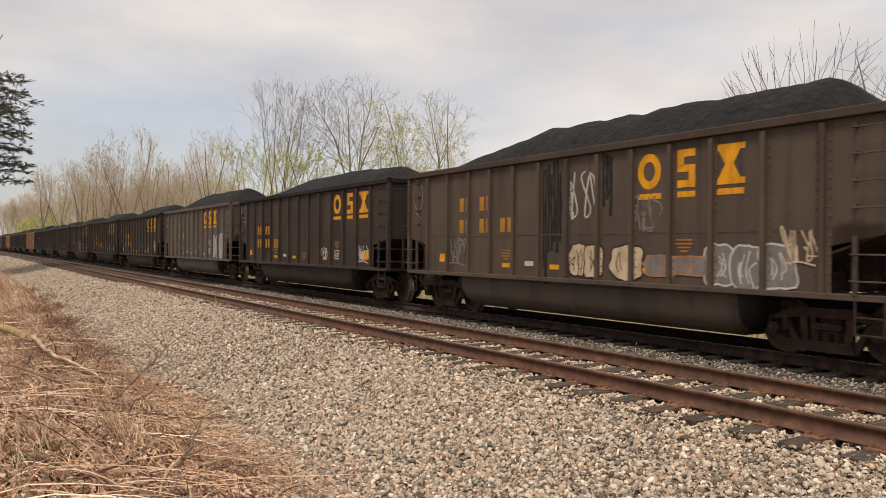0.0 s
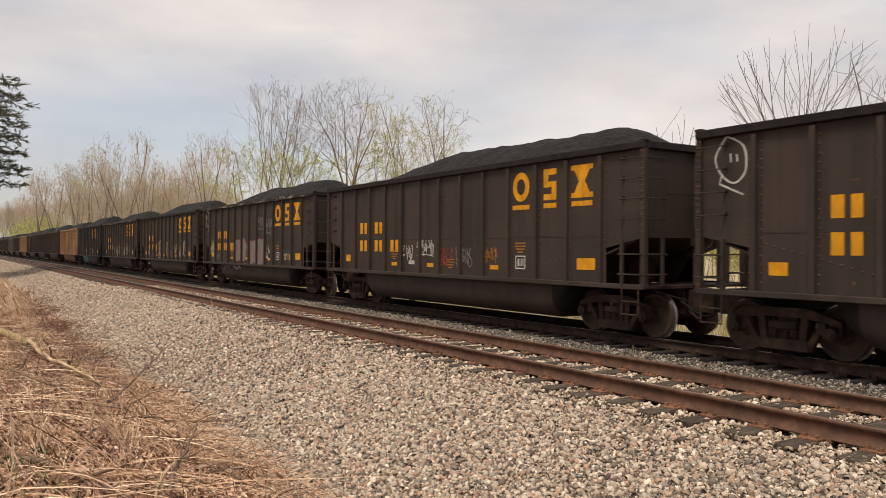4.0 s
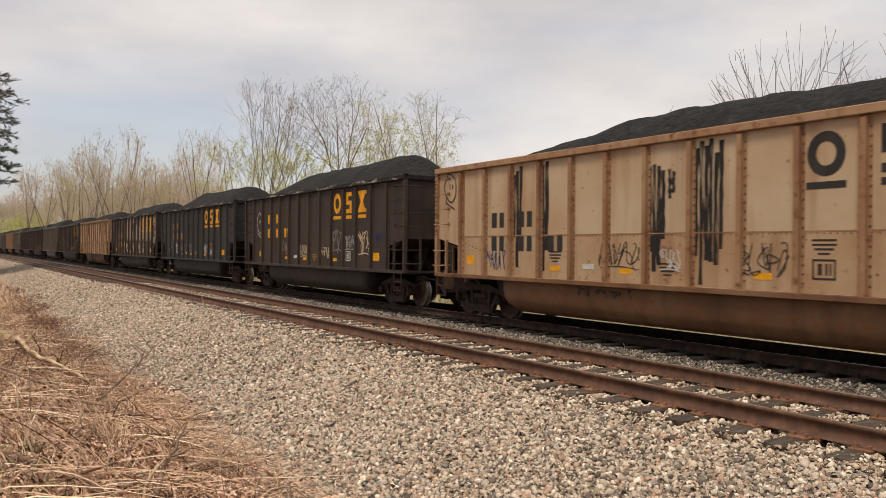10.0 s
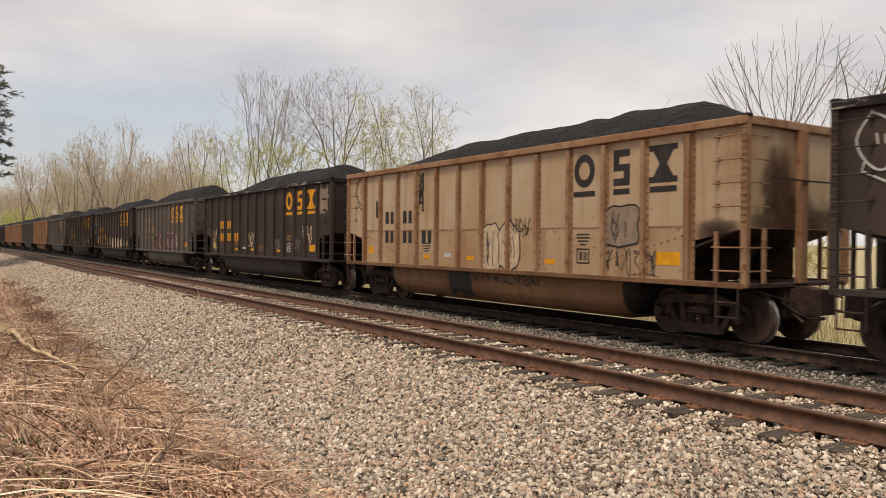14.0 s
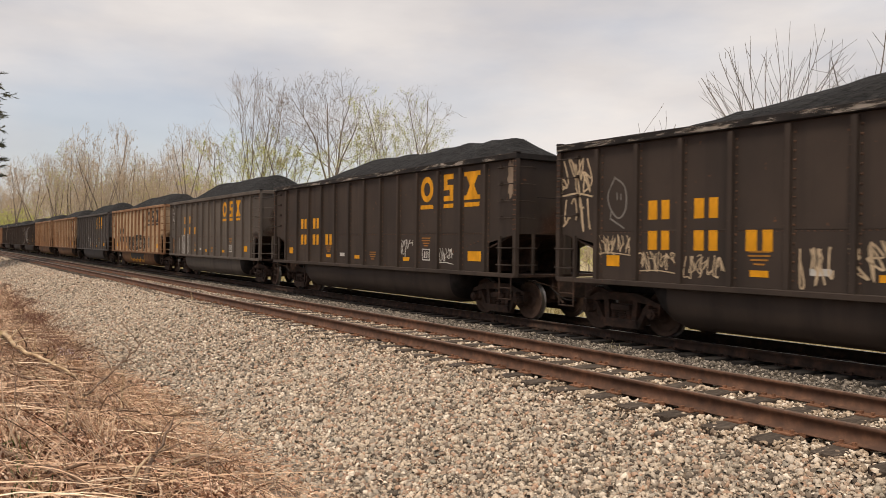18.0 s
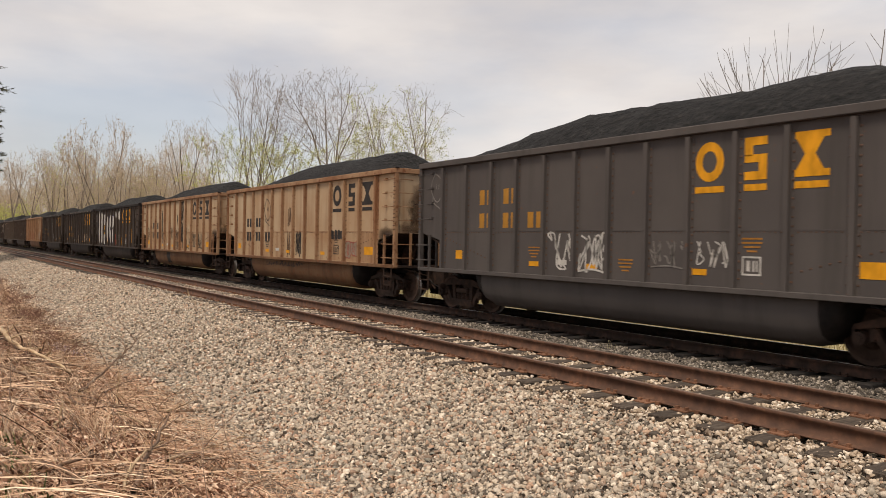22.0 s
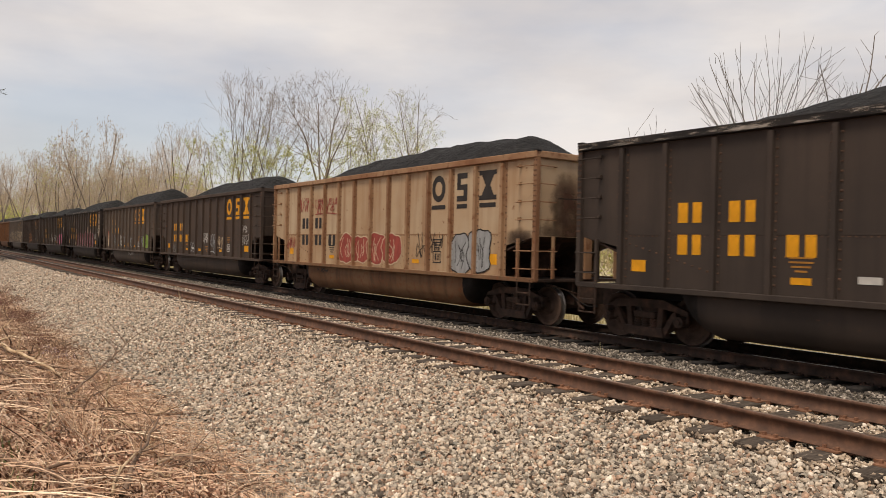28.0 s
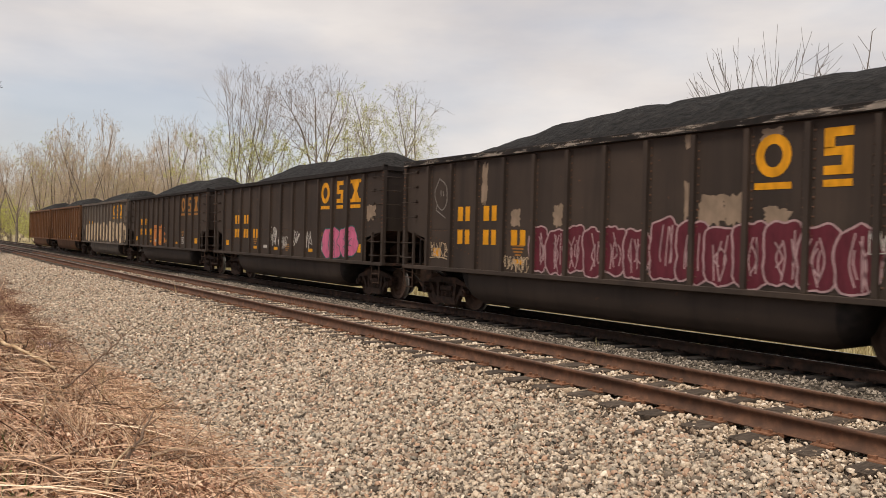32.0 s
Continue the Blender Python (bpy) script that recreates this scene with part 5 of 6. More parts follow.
    for i in range(70):
        src = bush[rnd.randrange(3)]
        if i < 40:
            deg = rnd.uniform(2.4, 30)
            dist = max(rnd.uniform(75, 150), rnd.uniform(20, 28) / math.sin(radians(deg)))
        else:
            deg, dist = rnd.uniform(25, 75), rnd.uniform(46, 75)
        copy_thing(src, put(src, deg, dist, rnd.uniform(0, 360), rnd.uniform(.7, 1.5)))


build_trees()


def build_pine():
    """A dark pine on the camera's side of the line; only its outer boughs reach the view."""
    rnd, rng = random.Random(9), np.random.default_rng(9)
    top = tagged(new("pine_tree"), "dark pine with drooping needled boughs", "tree")
    trunk, boughs, leaf = [], [], []
    for i in range(9):
        trunk.append(((0, 0, -.3 + i * 1.7), (rnd.uniform(-.05, .05), 0, 1.4 + i * 1.7), .24 - i * .024, .22 - i * .024))
    for k in range(96):
        z = 3.6 + k * .054
        a = k * 2.4 + rnd.uniform(-.4, .4)
        ln = (3.85 - .12 * abs(z - 6.0)) * rnd.uniform(.72, 1.1)
        p, d = Vector((0, 0, z)), Vector((math.cos(a), math.sin(a), .2))
        for s in range(8):
            q = p + d.normalized() * ln / 8
            boughs.append((tuple(p), tuple(q), .035 * (1 - s / 9), .035 * (1 - (s + 1) / 9)))
            if s > 1:
                for side in (-1, 1):
                    e = (Vector((-d.y, d.x, rnd.uniform(-.25, .2))) * side + d * .8).normalized()
                    t = q + e * (.85 - .07 * s) * rnd.uniform(.6, 1.2)
                    boughs.append((tuple(q), tuple(t), .012, .006))
                    for m in range(5):
                        c = q.lerp(t, .2 + .2 * m)
                        g = (e + Vector((rnd.gauss(0, .6), rnd.gauss(0, .6), rnd.gauss(-.05, .35)))).normalized()
                        h = c + g * rnd.uniform(.15, .35)
                        boughs.append((tuple(c), tuple(h), .006, .003))
                        for _ in range(20):
                            u = c.lerp(h, rnd.random())
                            leaf.append((u, (g * .9 + Vector((rnd.gauss(0, .5), rnd.gauss(0, .5), rnd.gauss(.06, .22)))).normalized()))
            d = d + Vector((0, 0, -.07 if s < 5 else .05))
            p = q
    v, f = tubes(trunk, 10)
    bulk("trunk", v, f, M_BARK, top, True)
    v, f = tubes(boughs, 3)
    bulk("boughwork", v, f, M_BARK, top)
    vs = []
    for u, d in leaf:
        s = d.cross(Vector((rnd.gauss(0, 1), rnd.gauss(0, 1), rnd.gauss(0, 1)))).normalized() * .011
        e = u + d * rnd.uniform(.1, .18)
        vs += [u - s, u + s, e + s * .3, e - s * .3]
    tagged(bulk("needles", [tuple(w) for w in vs], np.arange(len(vs)).reshape(-1, 4), M_NEEDLE, top), kind="stuff")
    top.matrix_basis = put(top, -1.2, 72, 20, 1.75)


build_pine()

# ---- spray paint, stains and peeled paint on the cars ----
RND = random.Random(77)
LIFT = {}


def on_side(i, name, polys, x, z, material, base=0.008):
    """Painted polygons about (x, z) on the near side sheet of car i."""
    car, shell, load = CARS[i]
    LIFT[i] = LIFT.get(i, 0) + 1
    return place(name, flat_mesh(name, polys), material, shell, pose(x, -SHEET - base - (0.0004 if base > 0.005 else 0.0001) * LIFT[i], z))


def smooth_line(pts, n=6):
    """A rounded line through points."""
    p = [pts[0], *pts, pts[-1]]
    out = []
    for a, b, c, d in zip(p, p[1:], p[2:], p[3:]):
        for k in range(n):
            t = k / n
            out.append(tuple(.5 * (2 * b[j] + (c[j] - a[j]) * t + (2 * a[j] - 5 * b[j] + 4 * c[j] - d[j]) * t * t + (3 * b[j] - a[j] - 3 * c[j] + d[j]) * t ** 3) for j in (0, 1)))
    out.append(pts[-1])
    return out


def stroke(pts, w):
    """Quads of a painted line of width w."""
    out, prev = [], None
    for k, (x, z) in enumerate(pts):
        a, b = pts[max(0, k - 1)], pts[min(len(pts) - 1, k + 1)]
        dx, dz = b[0] - a[0], b[1] - a[1]
        n = math.hypot(dx, dz) or 1
        s = (-dz / n * w / 2, dx / n * w / 2)
        now = ((x + s[0], z + s[1]), (x - s[0], z - s[1]))
        if prev:
            out.append([prev[0], prev[1], now[1], now[0]])
        prev = now
    return out


def scrawl(i, x, z, w, h, colour):
    """A hand-drawn tag: looping strokes side by side."""
    if colour == "black":
        colour = "sketch"
    n = max(3, round(w / (h * .3)))
    polys = []
    lw = min(.04, max(.016, h * .05)) * (.7 if colour == "sketch" else 1)
    for k in range(n):
        cx, cw = -w / 2 + (k + .5) * w / n, w / n * .72
        pts = [(cx + RND.uniform(-cw, cw), h * RND.uniform(-.5, .5)) for _ in range(RND.randint(5, 8))]
        pts[0] = (cx - cw * .3, h * .45)
        polys += stroke(smooth_line(pts, 5), lw)
    if RND.random() < .4:
        polys += stroke(smooth_line([(-w / 2, -h * .46), (0, -h * .4), (w / 2, -h * .5)], 4), lw)
    return on_side(i, "graffiti_tag", polys, x, z, GRAF[colour])


def blob(cx, cz, rx, rz, n=22, rough=.12, square=2.6, wave=1.7):
    out = []
    o = RND.uniform(0, 99)
    for k in range(n):
        a = k * math.tau / n
        c, s = math.cos(a), math.sin(a)
        r = (abs(c) ** square + abs(s) ** square) ** (-1 / square) * (1 + rough * noise.noise((c * wave, s * wave, o)))
        out.append((cx + c * r * rx, cz + s * r * rz))
    return out


def bubble(i, x, z, w, h, fill, line, n):
    """Rounded letters side by side, each filled, with a drawn outline and inner strokes."""
    cw = w / n
    for k in range(n):
        cx = x - w / 2 + (k + .5) * cw
        dz, hz = RND.uniform(-.05, .05) * h, h * RND.uniform(.42, .5)
        sq = RND.choice((2.4, 3.2, 4.5))
        lw = min(.04, h * .05)
        shape = blob(0, dz, cw * .6, hz, 34, .2, sq, 2.4)
        marks = stroke(shape + shape[:2], lw * .9)
        for _ in range(5):
            sx = RND.uniform(-.28, .28) * cw
            bow = RND.uniform(-.22, .22) * cw
            marks += stroke(smooth_line([(sx, dz - hz * RND.uniform(.3, .9)), (sx + bow, dz - hz * .1), (sx + RND.uniform(-.1, .1) * cw, dz + hz * RND.uniform(.2, .8))], 5), lw * .65)
        on_side(i, "graffiti_letter", [shape], cx, z, GRAF[fill])
        on_side(i, "graffiti_outline", marks, cx, z, GRAF[line])


def block(i, x, z, w, h, colour):
    """One big upright painted shape with soft corners."""
    polys = [blob(0, 0, w * .5, h * .5, 22, .3, 5.0, 2.2)]
    return on_side(i, "graffiti_block", polys, x, z, GRAF[colour])


def outline(i, x, z, w, h, colour):
    """A pointed loop drawn in one line, with a tail."""
    pts = [(-.1, .5), (.3, .3), (.35, -.1), (.1, -.3), (-.2, -.15), (-.35, .15), (-.1, .48), (-.1, .5)]
    polys = stroke(smooth_line([(a * w, b * h) for a, b in pts], 4), .035)
    polys += stroke([(-.2 * w, -.15 * h), (-.25 * w, -.3 * h), (.3 * w, -.5 * h)], .035)
    polys += stroke([(.0 * w, .2 * h), (.02 * w, .05 * h)], .03) + stroke([(.15 * w, .18 * h), (.16 * w, .05 * h)], .03)
    return on_side(i, "graffiti_outline", polys, x, z, GRAF[colour])


def patch(i, x, z, w, h, colour):
    """Peeled or sprayed paint with a ragged edge."""
    return on_side(i, "peeled_patch" if colour == "primer" else "paint_patch", [blob(0, 0, w * .5, h * .48, 46, .42, 7.0, 3.4)], x, z, GRAF[colour], .0015)


def streak(i, x, z, w, h, colour):
    """A dark run-down stain: ragged strips of uneven length."""
    polys = []
    n = max(2, round(w / .11))
    for k in range(n):
        a, b = -w / 2 + k * w / n, -w / 2 + (k + 1) * w / n
        top, low = h / 2 - RND.uniform(0, .12) * h, -h / 2 + RND.uniform(0, .35) * h
        steps = 8
        left, right = [], []
        for q in range(steps + 1):
            zz = top + (low - top) * q / steps
            left.append((a - .0005 + RND.uniform(-.012, .02), zz))
            right.append((b + RND.uniform(-.03, .012), zz))
        polys.append(left + right[::-1])
    return on_side(i, "soot_streak", polys, x, z, GRAF["run" if colour == "soot" else colour], .0025)


def tub_patch(i, x0, x1, colour, name="tub_graffiti"):
    """Paint that follows the round flank of the tub."""
    car = CARS[i][0]
    prof = [(-1.468, .98), (-1.468, .78), (-1.428, .56), (-1.33, .38)]
    bm = bmesh.new()
    n = 10
    grid = [[bm.verts.new((x0 + (x1 - x0) * k / n + RND.uniform(-.04, .04), y, z + RND.uniform(-.03, .03) * (j in (0, 3)))) for j, (y, z) in enumerate(prof)] for k in range(n + 1)]
    for a, b in zip(grid, grid[1:]):
        for j in range(3):
            bm.faces.new((a[j], a[j + 1], b[j + 1], b[j]))
    return part(name, bm, GRAF[colour], car)


def tub_scallops(i, centres, r):
    """Rounded lobes that hang down the tub's flank, black with a yellow edge."""
    ys, zs = (-1.33, -1.428, -1.468, -1.468), (.38, .56, .78, .98)
    for name, grow_by, proud, colour in (("graffiti_outline", 1.14, .003, "yellow"), ("graffiti_lobe", 1.0, .006, "black")):
        for cx in centres:
            bm = bmesh.new()
            cols = []
            for k in range(15):
                u = -math.cos(k * math.pi / 14)
                drop = .5 * grow_by * math.sqrt(max(0.0, 1 - u * u))
                cols.append([bm.verts.new((cx + u * r * grow_by, float(np.interp(.98 - drop * q / 4, zs, ys)) - proud, .98 - drop * q / 4)) for q in range(5)])
            for a, b in zip(cols, cols[1:]):
                for q in range(4):
                    bm.faces.new((a[q], a[q + 1], b[q + 1], b[q]))
            bmesh.ops.remove_doubles(bm, verts=bm.verts[:], dist=.0004)
            part(name, bm, GRAF[colour], CARS[i][0])


def tub_scrawl(i, x, w, colour):
    car = CARS[i][0]
    polys = []
    for k in range(max(2, round(w / .22))):
        cx = -w / 2 + (k + .5) * .22
        polys += stroke(smooth_line([(cx + RND.uniform(-.14, .14), RND.uniform(-.1, .1)) for _ in range(5)], 4), .028)
    return place("tub_graffiti", flat_mesh("tub_graffiti", polys), GRAF[colour], car, pose(x, -1.472, .88))


def rim_wear(i):
    """Paint scuffed off along the near top chord and over its upper edge."""
    car = CARS[i][0]
    k = 0.94 if i in LATE else 1.0
    bm = bmesh.new()
    for y0, z0, y1, z1 in ((-1.6245, 3.815, -1.6245, 3.935), (-1.605, 3.9535, -1.48, 3.9535)):
        bm.faces.new([bm.verts.new(p) for p in ((-7.48 * k, y0, z0), (7.48 * k, y0, z0), (7.48 * k, y1, z1), (-7.48 * k, y1, z1))])
    return part("rim_wear", bm, GRAF["scuff"], car)


def end_soot(i, colour="smear"):
    """The brown smear that exhaust and coal dust leave low on an end sheet and over the cut corner."""
    car, shell, load = CARS[i]
    k = 0.94 if i in LATE else 1.0
    spots = (("end_soot", colour, 0, 2.15, 1.45, .9, 0), ("exhaust_smear", "exhaust", -.6, 2.85, .85, .95, .002))
    for name, paint_of, y, z, w, h, lift in spots if colour == "smear" else spots[:1]:
        bm = bmesh.new()
        bm.faces.new([bm.verts.new((0, a, max(b, 2.06 - z))) for a, b in blob(0, 0, w, h, 26, .05, 4.0)])
        ob = part(name, bm, GRAF[paint_of], car)
        ob.location = (7.434 * k + lift, y, z)
    if colour == "smear":
        bm = bmesh.new()
        bm.faces.new([bm.verts.new((x, 0, z)) for x, z in ((-.62 * k, -.1), (.55 * k, .12), (.55 * k, .62), (-.62 * k, .62))])
        ob = part("corner_soot", bm, GRAF["corner"], car)
        ob.location = (6.9 * k, -SHEET - .003, 1.92)


scrawl(0, 0.31, 2.95, 1.06, 1.11, "white")
scrawl(0, 2.43, 2.49, 0.78, 0.70, "dim")
scrawl(0, -4.82, 1.68, 1.04, 0.76, "dim")
bubble(0, 0.61, 1.50, 1.03, 0.76, "cream", "soot", 2)
bubble(0, 1.88, 1.51, 0.82, 0.77, "cream", "soot", 1)
bubble(0, 4.86, 1.50, 1.82, 0.77, "dim", "white", 3)
scrawl(0, 5.87, 1.83, 0.62, 0.59, "cream")
bubble(0, 3.20, 1.47, 1.50, 0.44, "dim", "orange", 2)
streak(0, -0.69, 2.37, 0.95, 2.86, "soot")
streak(0, 1.28, 3.11, 0.35, 1.38, "soot")
outline(0, -6.96, 3.19, 0.80, 1.16, "dim")
scrawl(1, 2.31, 1.54, 0.87, 0.43, "white")
scrawl(1, 5.55, 1.55, 0.93, 0.60, "white")
patch(1, 5.72, 1.50, 0.52, 0.32, "orange")
streak(1, -3.75, 2.06, 1.58, 1.71, "soot")
scrawl(1, -6.93, 3.38, 0.94, 0.65, "dim")
scrawl(1, -6.96, 2.63, 0.88, 0.70, "dim")
bubble(2, 5.00, 1.75, 2.12, 1.26, "grey", "white", 3)
scrawl(2, 1.73, 1.75, 1.98, 1.14, "dim")
scrawl(2, 3.40, 1.95, 0.68, 0.39, "white")
scrawl(2, -6.90, 3.32, 0.95, 0.80, "dim")
scrawl(2, -3.72, 1.83, 0.65, 0.47, "dim")
scrawl(2, -1.74, 1.59, 0.68, 0.32, "dim")
outline(3, -6.81, 3.28, 0.88, 1.04, "white")
scrawl(3, 0.88, 1.65, 0.68, 0.55, "dim")
scrawl(3, 1.71, 1.56, 0.61, 0.40, "dim")
scrawl(3, 5.58, 1.86, 0.97, 0.60, "cream")
scrawl(4, -0.82, 1.85, 0.91, 0.48, "white")
scrawl(4, 0.24, 1.60, 0.86, 0.53, "red")
scrawl(4, 1.16, 1.61, 0.81, 0.52, "dim")
scrawl(4, 2.33, 1.64, 0.60, 0.47, "faded")
scrawl(4, -1.88, 1.69, 0.83, 0.51, "white")
outline(5, -6.87, 3.25, 0.79, 1.09, "white")
scrawl(5, -5.87, 1.87, 0.88, 0.79, "cream")
bubble(5, -1.38, 1.68, 1.60, 1.11, "dim", "red", 2)
bubble(5, 0.83, 1.69, 2.00, 1.13, "dim", "red", 2)
scrawl(5, 2.31, 1.67, 0.59, 0.61, "white")
scrawl(5, 4.52, 1.69, 0.75, 0.27, "teal")
scrawl(5, 4.62, 1.46, 0.69, 0.31, "cream")
scrawl(5, 1.46, 2.93, 0.72, 0.62, "dim")
scrawl(5, 2.48, 2.79, 0.74, 0.74, "dim")
scrawl(5, -4.79, 1.39, 0.83, 0.40, "dim")
scrawl(6, -1.64, 2.05, 0.99, 0.62, "cream")
scrawl(6, -1.63, 1.46, 0.89, 0.60, "cream")
scrawl(6, -4.78, 1.44, 0.93, 0.45, "white")
scrawl(6, -3.94, 1.51, 0.35, 0.53, "dim")
scrawl(6, -0.32, 1.80, 0.31, 0.67, "dim")
scrawl(6, 0.30, 1.79, 0.24, 0.94, "cream")
scrawl(6, 2.33, 1.71, 0.96, 0.80, "cream")
scrawl(6, 4.31, 1.83, 0.93, 0.89, "cream")
scrawl(6, 1.11, 1.66, 0.75, 0.74, "dim")
scrawl(7, -1.57, 1.70, 0.93, 0.46, "dim")
scrawl(7, -0.51, 1.59, 0.84, 0.77, "white")
scrawl(7, 0.52, 1.64, 0.98, 0.98, "white")
scrawl(7, 1.91, 1.47, 0.29, 0.47, "white")
scrawl(7, 2.32, 1.57, 0.87, 0.70, "white")
scrawl(7, 3.39, 1.90, 0.69, 0.44, "white")
scrawl(7, 4.33, 1.70, 0.53, 0.36, "dim")
scrawl(8, -1.55, 1.44, 0.83, 0.61, "white")
scrawl(8, 1.55, 1.54, 0.89, 0.56, "white")
scrawl(8, 2.59, 1.52, 0.86, 0.37, "white")
streak(9, -3.06, 2.37, 0.38, 2.86, "soot")
streak(9, 0.23, 2.36, 0.43, 2.39, "soot")
streak(9, 1.36, 2.44, 0.73, 2.72, "soot")
streak(9, -4.04, 2.46, 0.46, 2.68, "soot")
streak(9, 0.59, 3.03, 0.18, 0.59, "soot")
scrawl(9, -0.73, 1.67, 1.03, 0.55, "black")
scrawl(9, 2.51, 1.65, 0.88, 0.58, "black")
scrawl(9, -4.85, 1.51, 0.82, 0.47, "blue")
outline(9, -6.86, 3.31, 0.78, 0.99, "black")
scrawl(9, 0.57, 1.60, 0.47, 0.42, "white")
outline(10, -5.69, 2.70, 0.94, 1.14, "white")
scrawl(10, -2.50, 1.81, 0.72, 0.40, "dim")
scrawl(10, -0.48, 1.65, 0.86, 0.47, "cream")
scrawl(10, 1.56, 1.56, 0.88, 0.49, "cream")
scrawl(10, 2.59, 2.02, 0.87, 0.78, "dim")
scrawl(10, 3.60, 1.94, 0.91, 0.52, "grey")
scrawl(10, 4.73, 1.93, 0.98, 0.82, "cream")
scrawl(10, 5.87, 2.05, 0.98, 0.44, "blue")
scrawl(11, -4.64, 1.85, 0.75, 0.60, "dim")
scrawl(11, -3.53, 1.67, 0.85, 0.62, "white")
scrawl(11, -2.55, 1.72, 0.50, 0.38, "dim")
scrawl(11, -1.55, 1.64, 0.72, 0.72, "dim")
scrawl(11, -0.50, 1.71, 0.79, 0.57, "dim")
scrawl(11, 2.53, 1.68, 0.93, 0.49, "white")
patch(12, -3.58, 3.08, 0.51, 1.35, "primer")
patch(12, -1.64, 2.99, 0.90, 1.62, "primer")
patch(12, -0.67, 2.95, 0.82, 1.71, "primer")
patch(12, 0.34, 3.59, 0.88, 0.42, "primer")
patch(12, 0.09, 2.52, 0.45, 0.73, "primer")
patch(12, 1.12, 2.98, 0.26, 1.64, "primer")
patch(12, 1.45, 2.74, 0.47, 1.16, "primer")
patch(12, 2.28, 2.66, 0.40, 1.02, "primer")
patch(12, 2.67, 2.95, 0.53, 1.61, "primer")
patch(12, 3.31, 2.94, 0.31, 1.72, "primer")
patch(12, 3.71, 2.96, 0.48, 1.68, "primer")
patch(12, 4.38, 2.95, 0.38, 1.70, "primer")
patch(12, 4.82, 2.93, 0.54, 1.74, "primer")
patch(12, 5.57, 2.94, 0.35, 1.71, "primer")
patch(12, 5.90, 2.94, 0.37, 1.71, "primer")
patch(12, 6.59, 3.45, 0.56, 0.71, "primer")
patch(12, 7.03, 2.94, 0.74, 1.51, "primer")
patch(12, 6.57, 2.15, 0.40, 0.41, "primer")
scrawl(12, -1.72, 1.72, 0.71, 0.52, "white")
scrawl(12, 0.37, 1.70, 0.63, 0.55, "white")
scrawl(12, 2.41, 1.74, 0.63, 0.54, "white")
outline(12, -6.84, 3.19, 0.83, 1.08, "white")
outline(13, -6.62, 3.24, 0.84, 1.09, "black")
bubble(13, 0.69, 1.69, 1.37, 1.14, "cream", "black", 2)
scrawl(13, 1.49, 2.13, 0.85, 0.52, "black")
bubble(13, 4.60, 2.06, 0.87, 0.87, "primer", "black", 1)
scrawl(13, 4.46, 1.41, 0.76, 0.58, "black")
scrawl(13, 5.28, 1.40, 0.61, 0.50, "black")
streak(13, -2.97, 3.14, 0.34, 1.32, "soot")
streak(13, -5.48, 2.69, 0.24, 0.69, "soot")
scrawl(14, -5.94, 1.81, 1.13, 0.92, "cream")
scrawl(14, -0.86, 1.81, 0.98, 0.70, "cream")
scrawl(14, 2.22, 1.62, 0.88, 0.45, "dim")
scrawl(14, 5.29, 1.98, 0.94, 0.71, "cream")
scrawl(14, 4.30, 1.57, 0.63, 0.58, "dim")
patch(14, 6.67, 3.23, 0.84, 1.03, "primer")
bubble(15, -1.22, 1.62, 1.51, 1.01, "maroon", "white", 2)
bubble(15, 1.85, 1.63, 1.67, 1.02, "maroon", "white", 2)
scrawl(15, -2.59, 1.79, 0.85, 0.44, "green")
scrawl(15, 3.66, 1.89, 0.85, 0.35, "cream")
scrawl(15, -0.29, 1.59, 0.40, 0.32, "dim")
scrawl(15, 5.66, 1.55, 0.36, 0.17, "dim")
scrawl(16, -6.94, 3.23, 0.93, 0.84, "cream")
scrawl(16, -6.89, 2.42, 0.84, 0.79, "cream")
outline(16, -5.80, 2.65, 0.69, 1.02, "dim")
scrawl(16, -5.93, 1.82, 1.00, 0.41, "cream")
scrawl(16, -4.77, 1.50, 0.84, 0.39, "cream")
scrawl(16, -3.72, 1.44, 0.83, 0.40, "cream")
scrawl(16, -1.64, 1.51, 0.67, 0.61, "cream")
scrawl(16, -0.68, 1.60, 0.86, 0.66, "cream")
block(16, 0.48, 1.47, 0.86, 0.70, "cream")
block(16, 1.56, 1.48, 0.56, 0.73, "cream")
block(16, 2.53, 1.46, 0.72, 0.69, "cream")
block(16, 3.49, 1.48, 0.79, 0.60, "cream")
scrawl(16, 4.70, 1.49, 0.83, 0.43, "cream")
scrawl(16, 5.61, 1.47, 0.52, 0.46, "cream")
patch(16, 5.92, 1.49, 0.45, 0.32, "orange")
scrawl(17, 2.43, 1.68, 0.79, 0.48, "white")
scrawl(17, 4.47, 1.49, 0.80, 0.44, "white")
patch(17, 7.26, 3.37, 0.29, 0.85, "primer")
outline(18, -6.76, 3.22, 0.88, 1.15, "white")
bubble(18, -4.64, 1.64, 1.92, 1.04, "dim", "white", 3)
outline(19, -6.89, 3.27, 0.80, 1.06, "black")
bubble(19, 0.27, 1.66, 4.75, 1.08, "hatch", "cream", 5)
scrawl(19, 2.55, 3.25, 0.86, 0.75, "black")
scrawl(19, 2.59, 2.64, 0.73, 0.47, "black")
patch(19, 3.60, 1.74, 0.50, 0.72, "primer")
outline(20, -6.69, 3.17, 0.76, 0.97, "dim")
scrawl(20, -1.45, 1.65, 0.87, 0.86, "white")
scrawl(20, -0.44, 1.63, 0.88, 0.82, "white")
scrawl(20, 1.60, 1.66, 0.87, 0.54, "dim")
scrawl(20, 2.69, 1.68, 0.79, 0.49, "white")
